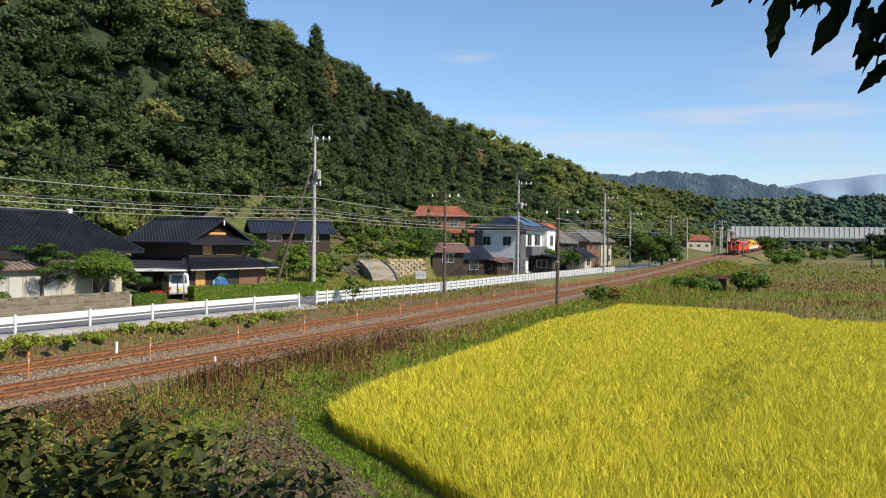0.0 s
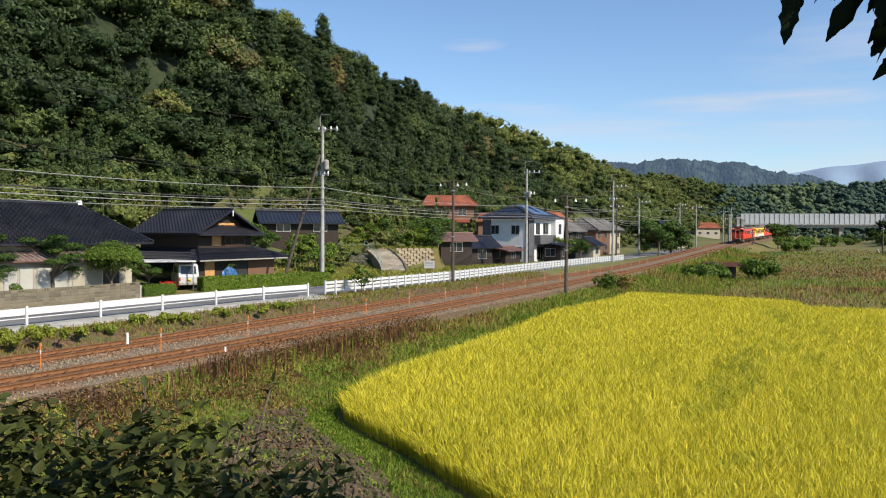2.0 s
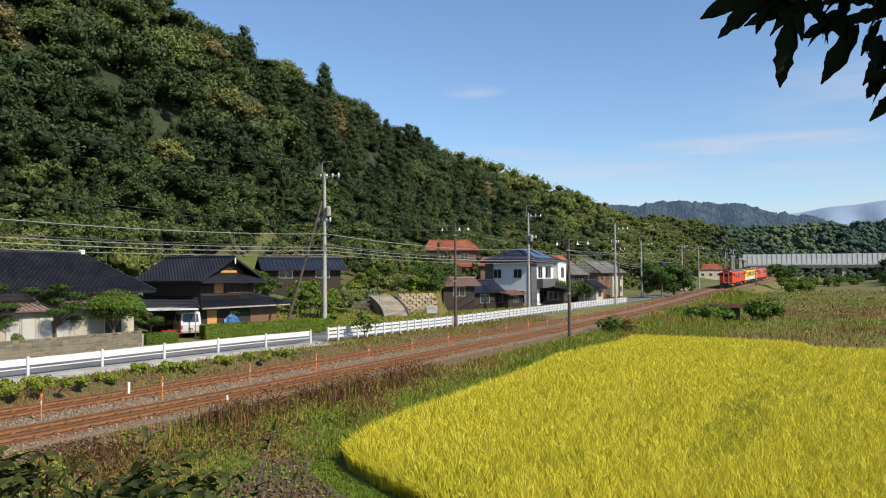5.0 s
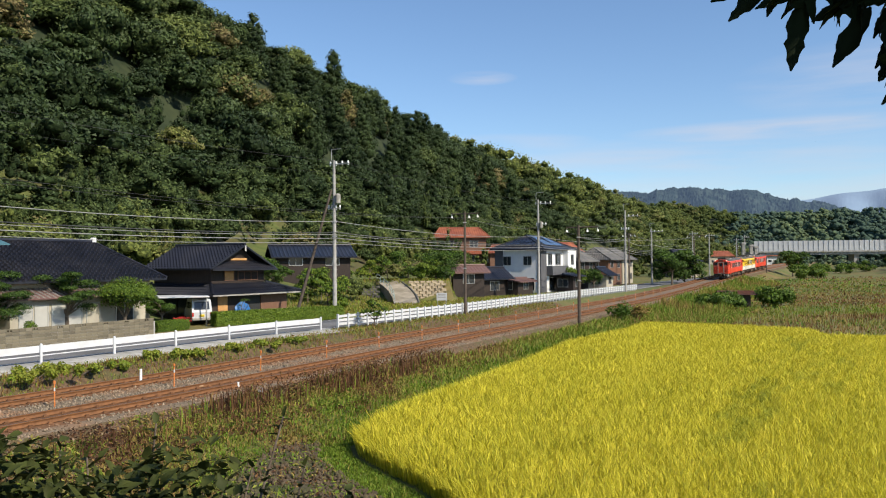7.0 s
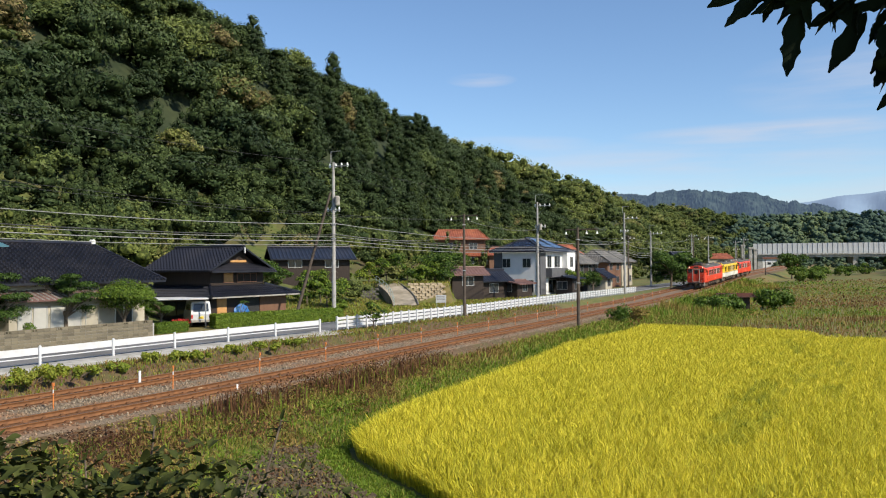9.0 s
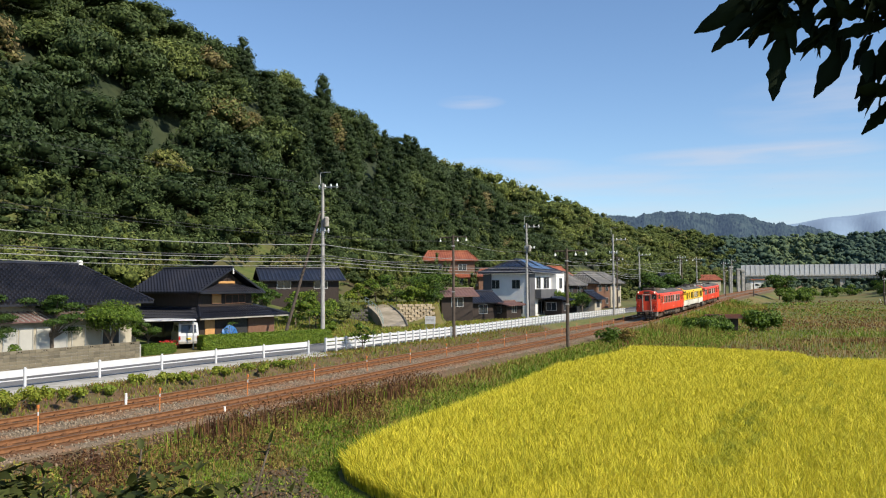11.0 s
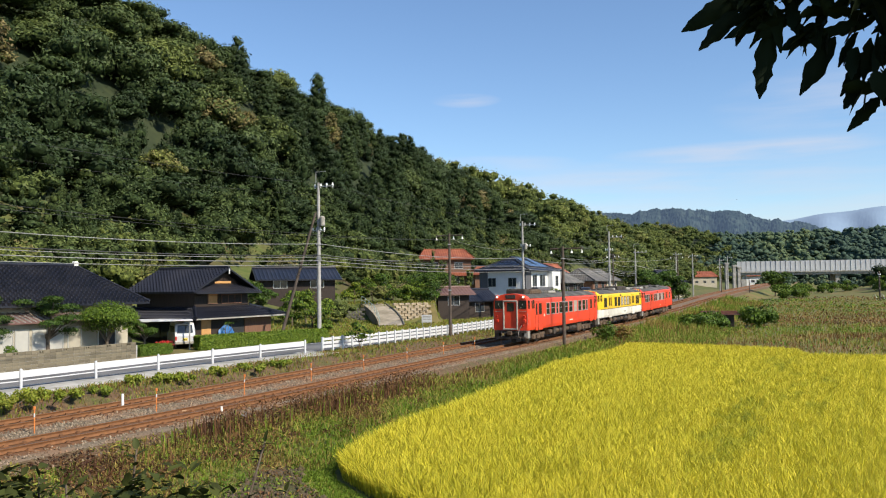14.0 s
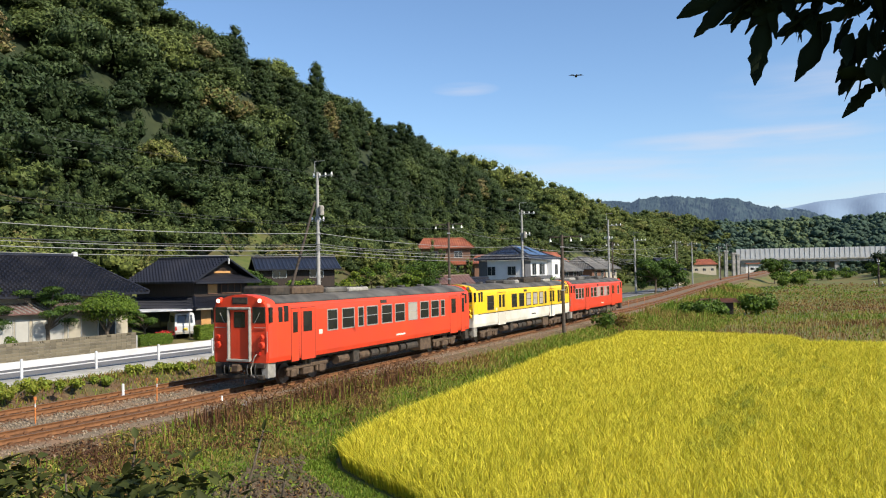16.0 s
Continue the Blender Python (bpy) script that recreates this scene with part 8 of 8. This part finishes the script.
def ground_litter():
    """Matted dead stalks, leaves and low weeds at the foot of the bank."""
    k = 46000
    x, y = on_field(k, -17, 2, 8, 36)
    P = on_line(rng.uniform(-24, 14, 26000), rng.uniform(1.9, 4.6, 26000))
    x, y = np.concatenate([x, P[:, 0]]), np.concatenate([y, P[:, 1]])
    s, q = line_coords(x, y)
    keep = (q > 1.9) & ~inside(RICE, x, y) & (edge_distance(RICE, x, y) > 1.3) & (q < 11)
    x, y, q = x[keep], y[keep], q[keep]
    n = len(x)
    up = np.tile([0.0, 0.0, 1.0], (n, 1))
    top = np.where(q < 3.0, np.maximum(land(x, y), np.interp(q, [1.75, 3.0], [-0.20, -0.95])), land(x, y))
    p = np.column_stack([x, y, top + rng.uniform(0.03, 0.15, n)])
    patch = ripple(x, y, 0.75, 6.0) + 0.6 * ripple(x, y, 0.33, 2.0)
    tint = np.clip(np.where(patch > 0.05, 0.84, 0.34) + 0.16 * rng.normal(size=n) + 0.25 * smooth(5.0, 2.5, q), 0, 1)
    ob = quads_object("ground_litter", leaf_quads(p, up, rng.uniform(0.05, 0.17, n), 0.4, 0.7), M["grass"], tint)
    tagged(ob, "matted brown litter and low green weeds below the track", "litter", kind="stuff")


ground_litter()


def field_weeds():
    """Clumped broad weeds that break up the fallow fields in green and brown patches."""
    k = 26000
    x, y = on_field(k, 14, 115, 60, 190)
    s, q = line_coords(x, y)
    patch = ripple(x, y * 1.8, 5.0, 3.0) + 0.7 * ripple(x, y * 1.4, 1.9, 1.0)
    keep = (q > 3.5) & ~inside(RICE, x, y) & (x < 0.62 * y + 4) & (rng.random(k) < 0.15 + 0.85 * (np.abs(patch) > 0.35))
    x, y, patch = x[keep], y[keep], patch[keep]
    n = len(x)
    tall = np.clip(np.abs(patch), 0, 1)
    p = np.column_stack([x, y, land(x, y) + rng.uniform(0.05, 0.75, n) * (0.3 + 0.7 * tall)])
    tint = np.clip(np.where(patch > 0, 0.20, 0.80) + 0.13 * rng.normal(size=n), 0, 1)
    ob = quads_object("field_weeds", leaf_quads(p, np.tile([0.0, -0.3, 1.0], (n, 1)), rng.uniform(0.12, 0.38, n) * np.interp(y, [60, 190], [0.8, 1.6]), 0.55, 0.8), M["grass"], tint)
    tagged(ob, "patches of dark green and rusty brown weeds in fallow fields", "weeds", kind="stuff")


field_weeds()


def verges():
    """Bare brown earth on both sides of the tracks."""
    for name, q0, q1, s1 in (("verge", -9.9, -6.0, 62), ("verge", 2.2, 4.4, 30)):
        S, Q = np.meshgrid(np.arange(-22, s1, 0.6), np.arange(q0, q1 + 0.01, 0.3))
        P = on_line(S.ravel(), Q.ravel())
        z = land(P[:, 0], P[:, 1]) + 0.02 + 0.03 * rng.random(len(P))
        idx = np.arange(S.size).reshape(S.shape)
        f = np.stack([idx[:-1, :-1], idx[:-1, 1:], idx[1:, 1:], idx[1:, :-1]], -1).reshape(-1, 4)[:, ::-1]
        tagged(np_mesh(name, np.column_stack([P[:, :2], z]), f[:, ::-1] if q0 < 0 else f[:, ::-1], None, [M["dirt"]], smooth=True), "brown stony earth verge beside the railway", "verge", kind="structure")


verges()


def soil_plot():
    gx, gy = np.meshgrid(np.arange(-7.2, -1.0, 0.11), np.arange(11, 26.6, 0.11))
    x, y = gx.ravel(), gy.ravel()
    u = ((x + 3.9 + 0.15 * (y - 20)) / 2.3) ** 2 + ((y - 18.5) / 7.3) ** 2
    e = edge_distance(RICE, x, y)
    ok = (u < 1 + 0.15 * ripple(x, y, 0.6)) & ~inside(RICE, x, y) & (e > 1.15)
    clod = 0.09 * np.abs(ripple(x, y, 0.11, 0.2)) + 0.08 * np.abs(ripple(x, y, 0.19, 2.2)) + 0.03 * rng.random(len(x))
    z = land(x, y) - 0.02 + clod
    idx = np.arange(len(x)).reshape(gx.shape)
    q = np.stack([idx[:-1, :-1], idx[:-1, 1:], idx[1:, 1:], idx[1:, :-1]], -1).reshape(-1, 4)
    q = q[ok[q].all(1)]
    tagged(np_mesh("tilled_soil", np.stack([x, y, z], -1), q, None, [M["soil"]]), "bare cloddy tilled soil with sparse weeds", "soil", kind="structure")


soil_plot()


def soil_clods():
    n = 5200
    x, y = rng.uniform(-7.0, -1.2, n), rng.uniform(11.5, 26.2, n)
    u = ((x + 3.9 + 0.15 * (y - 20)) / 2.25) ** 2 + ((y - 18.5) / 7.2) ** 2
    ok = (u < 1) & ~inside(RICE, x, y) & (edge_distance(RICE, x, y) > 1.2)
    x, y = x[ok], y[ok]
    n = len(x)
    p = np.column_stack([x, y, land(x, y) + 0.06])
    o = np.array([(1, 0, 0), (-1, 0, 0), (0, 1, 0), (0, -1, 0), (0, 0, 1), (0, 0, -1)], float)
    tri = np.array([(0, 2, 4), (2, 1, 4), (1, 3, 4), (3, 0, 4), (2, 0, 5), (1, 2, 5), (3, 1, 5), (0, 3, 5)])
    v = o[None] * rng.uniform(0.03, 0.10, (n, 1, 1)) * rng.uniform(0.6, 1.3, (n, 1, 3)) * (1 + 0.25 * rng.normal(size=(n, 6, 1))) + p[:, None]
    tagged(np_mesh("soil_clods", v.reshape(-1, 3), None, (tri[None] + (np.arange(n) * 6)[:, None, None]).reshape(-1, 3), [M["soil"]]), "crumbly brown soil clods on the tilled plot", "soil", kind="stuff")


soil_clods()


def ballast_stones():
    ico = np.array([(1, 0, 0), (-1, 0, 0), (0, 1, 0), (0, -1, 0), (0, 0, 1), (0, 0, -1)], float)
    tri = np.array([(0, 2, 4), (2, 1, 4), (1, 3, 4), (3, 0, 4), (2, 0, 5), (1, 2, 5), (3, 1, 5), (0, 3, 5)])
    n = 20000
    s = -16 + 76 * rng.random(n) ** 1.5
    q = np.where(rng.random(n) < 0.55, rng.uniform(-2.9, -0.9, n), np.where(rng.random(n) < 0.5, rng.uniform(0.9, 3.0, n), rng.uniform(-6.6, -4.7, n)))
    z = np.interp(q, [-6.9, -5.5, -4.95, -2.65, -2.1, -1.75, -1.15, 1.15, 1.75, 3.0], [-0.95, -0.21, -0.17, -0.17, -0.24, -0.21, -0.17, -0.17, -0.20, -0.95])
    P = on_line(s, q)
    P[:, 2] += z + 0.008
    size = rng.uniform(0.025, 0.06, (n, 1, 1)) * rng.uniform(0.6, 1.3, (n, 1, 3))
    v = ico[None] * size * (1 + 0.25 * rng.normal(size=(n, 6, 1)))
    a = rng.random(n) * 6.28
    c, sn = np.cos(a), np.sin(a)
    R = np.zeros((n, 3, 3))
    R[:, 0, 0], R[:, 0, 1], R[:, 1, 0], R[:, 1, 1], R[:, 2, 2] = c, -sn, sn, c, 1
    v = np.einsum("nij,nkj->nki", R, v) + P[:, None, :]
    f = (tri[None] + (np.arange(n) * 6)[:, None, None]).reshape(-1, 3)
    tagged(np_mesh("ballast_stones", v.reshape(-1, 3), None, f, [M["stone"]]), "loose angular grey-brown ballast stones", "ballast", kind="stuff")


ballast_stones()


# ---- foreground bush and overhanging branch ----
M["gloss_leaf"] = mat("dark_olive_leaf", (0.030, 0.040, 0.010), (0.062, 0.070, 0.018), 0.6, scale=8, island=0.4, translucent=0.2, spec=0.12)
# backlit shade of the hanging branch is put into this near-black leaf colour
M["branch_leaf"] = mat("shaded_hanging_leaf", (0.006, 0.011, 0.004), (0.010, 0.017, 0.006), 0.7, scale=10, island=0.2, spec=0.08)


def leaf_shape(length, width, curl, seed, teeth=0.0, n=6):
    """One broad leaf along +x with a folded midrib, as (verts, quads)."""
    g = random.Random(seed)
    v = []
    for i in range(n):
        t = i / (n - 1)
        w = width * math.sin(math.pi * min(1, t ** 0.75)) ** 0.8 * (1 + teeth * g.uniform(-1, 1)) * 0.5 if 0 < i < n - 1 else 0.002
        z = -curl * length * t * t
        v += [(length * t, w, z + w * 0.35), (length * t, 0, z), (length * t, -w, z + w * 0.35)]
    q = []
    for i in range(n - 1):
        a = i * 3
        q += [(a, a + 3, a + 4, a + 1), (a + 1, a + 4, a + 5, a + 2)]
    return v, q


def leafy(name, parent, material, places, label="", n=6, teeth=0.3):
    """Many leaves in one mesh; places: (base, direction, length, width, curl, roll)."""
    V, Q = [], []
    for k, (b, d, L, W, c, roll) in enumerate(places):
        v, q = leaf_shape(L, W, c, k, teeth, n)
        m = Matrix.Translation(b) @ Vector(d).to_track_quat("X", "Z").to_matrix().to_4x4() @ Matrix.Rotation(roll, 4, "X")
        o = len(V)
        V += [tuple(m @ Vector(p)) for p in v]
        Q += [tuple(i + o for i in f) for f in q]
    ob = np_mesh(name, V, np.array(Q), None, [material])
    ob.parent = parent
    if label:
        ob["label"] = label
    return ob


def overhanging_tree():
    t = tagged(empty("overhanging_tree", pose(0, 0, 0)), "broad-leaved tree with a branch hanging over the view and an added unseen crown", "tree")
    rnd = random.Random(11)
    bm = bmesh.new()
    limb(bm, [(3.3, -1.2, 1.9), (3.2, -0.8, 4.5), (2.9, -0.2, 6.2)], 0.16, 0.09)
    limb(bm, [(3.2, -0.8, 4.6), (2.1, 1.2, 5.35), (1.45, 1.75, 5.22), (1.05, 1.94, 5.13), (0.78, 2.06, 5.15)], 0.05, 0.006)
    limb(bm, [(1.45, 1.75, 5.22), (1.2, 1.88, 5.0), (1.08, 1.94, 4.86)], 0.012, 0.004)
    limb(bm, [(2.9, -0.2, 6.2), (3.4, -0.4, 6.8), (3.9, -0.5, 7.3)], 0.07, 0.02)
    part("trunk", bm, M["bark"], t)
    main = [((0.777, 2.06, 5.139), (0.638, 2.107, 5.066)), ((0.761, 2.066, 5.094), (0.678, 2.094, 5.011)), ((0.831, 2.039, 5.084), (0.739, 2.074, 5.034)), ((0.84, 2.036, 5.02), (0.812, 2.047, 4.871)),
            ((0.967, 1.98, 4.99), (0.899, 2.011, 4.871)), ((0.94, 1.992, 5.033), (0.859, 2.028, 4.988)), ((1.011, 1.958, 4.994), (0.979, 1.974, 4.931)), ((1.04, 1.942, 4.956), (0.981, 1.972, 4.858)),
            ((1.05, 1.937, 4.838), (0.993, 1.967, 4.771)), ((1.03, 1.948, 5.035), (0.94, 1.992, 5.016))]
    places = []
    for a, b in main:
        a, b = Vector(a), Vector(b)
        d = b - a
        places.append((a - d * 0.15, d, d.length * 1.15, d.length * 0.36, 0.05, rnd.uniform(-0.5, 0.5) + 1.3))
    for _ in range(190):
        u = rnd.random()
        c = Vector((0.80 + 0.42 * u, 2.06 - 0.2 * u, rnd.uniform(5.085 - 0.07 * min(1, u * 3), 5.17)))
        d = Vector((rnd.uniform(-0.9, 0.3), rnd.uniform(-0.3, 0.3), rnd.uniform(-0.55, 0.3)))
        places.append((c, d, rnd.uniform(0.05, 0.11), rnd.uniform(0.02, 0.036), rnd.uniform(0, 0.3), rnd.uniform(0.2, 1.6)))
    for _ in range(60):
        c = Vector((rnd.uniform(1.0, 1.25), rnd.uniform(1.85, 1.97), rnd.uniform(4.85, 5.1)))
        d = Vector((rnd.uniform(-0.7, 0.5), rnd.uniform(-0.3, 0.3), rnd.uniform(-1.0, 0.1)))
        places.append((c, d, rnd.uniform(0.06, 0.11), rnd.uniform(0.025, 0.045), rnd.uniform(0, 0.3), rnd.uniform(0.2, 1.6)))
    leafy("branch_leaves", t, M["branch_leaf"], places, "drooping leaves with their shade put into a near-black colour", 14, 0.20)
    # unseen crown above and beside the viewpoint, added to shade the branch
    crown = []
    for _ in range(2000):
        d = Vector((rnd.gauss(0, 1), rnd.gauss(0, 1), rnd.gauss(0, 1))).normalized()
        r = rnd.uniform(0.5, 1.0)
        c = Vector((3.9, -0.5, 7.0)) + Vector((d.x * 1.8, d.y * 1.4, d.z * 1.1)) * r
        crown.append((c, Vector((rnd.uniform(-1, 1), rnd.uniform(-1, 1), rnd.uniform(-0.8, 0.2))), rnd.uniform(0.12, 0.2), rnd.uniform(0.06, 0.09), 0.1, rnd.uniform(-1, 1)))
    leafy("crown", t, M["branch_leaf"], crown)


overhanging_tree()


def foreground_bush():
    b = tagged(empty("foreground_bush", pose(-1.28, 2.9, 2.71)), "glossy dark green broad-leaved bush on the near slope", "bush")
    rnd = random.Random(21)
    bm = bmesh.new()
    places = []
    tops = [(-0.02, 0.55, 1.03), (0.52, 0.55, 1.03), (0.40, 0.5, 0.88), (-0.38, 0.45, 0.94), (-0.62, 0.4, 1.0), (0.18, 0.55, 0.82), (0.62, 0.5, 0.86), (-0.2, 0.3, 0.92), (0.3, 0.3, 0.74), (-0.75, 0.3, 0.9), (0.75, 0.5, 0.66), (-0.5, 0.2, 0.75), (0.05, 0.2, 0.7), (-0.9, 0.4, 0.85), (0.5, 0.2, 0.6)]
    for k, (x, y, z) in enumerate(tops):
        base = Vector((x * 0.35, 0.2, -0.9))
        top = Vector((x, y, z + 0.03 * math.sin(k * 2.1)))
        mid = base.lerp(top, 0.55) + Vector((rnd.uniform(-0.08, 0.08), rnd.uniform(-0.08, 0.08), 0))
        limb(bm, [base, mid, top], 0.012, 0.004)
        for j in range(34):
            u = rnd.uniform(0.35, 1.0) ** 0.7
            p = (base.lerp(mid, u / 0.55) if u < 0.55 else mid.lerp(top, (u - 0.55) / 0.45))
            a = j * 2.4
            d = Vector((math.cos(a), math.sin(a), rnd.uniform(0.15, 0.9)))
            L = rnd.uniform(0.042, 0.076) * (0.75 if u > 0.93 else 1.0)
            places.append((p, d, L, L * 0.56, rnd.uniform(0.0, 0.25), rnd.uniform(-0.4, 0.4)))
        for j in range(1):
            places.append((top, Vector((rnd.uniform(-0.5, 0.5), rnd.uniform(-0.5, 0.5), 1)), 0.05, 0.028, 0.05, rnd.uniform(-1, 1)))
    for _ in range(9500):
        px = rnd.uniform(-1.25, 0.85)
        p = Vector((px, rnd.uniform(-0.3, 0.5), rnd.uniform(-0.1, 0.97 - 0.12 * abs(px + 0.3) + 0.08 * math.sin(px * 9) - 0.25 * max(0, px - 0.3))))
        d = Vector((rnd.uniform(-1, 1), rnd.uniform(-1, 1), rnd.uniform(-0.1, 0.9)))
        L = rnd.uniform(0.042, 0.076)
        places.append((p, d, L, L * 0.58, 0.18, rnd.uniform(-0.6, 0.6)))
    part("branchwork", bm, M["bark"], b)
    leafy("leaves", b, M["gloss_leaf"], places)


foreground_bush()
motions()
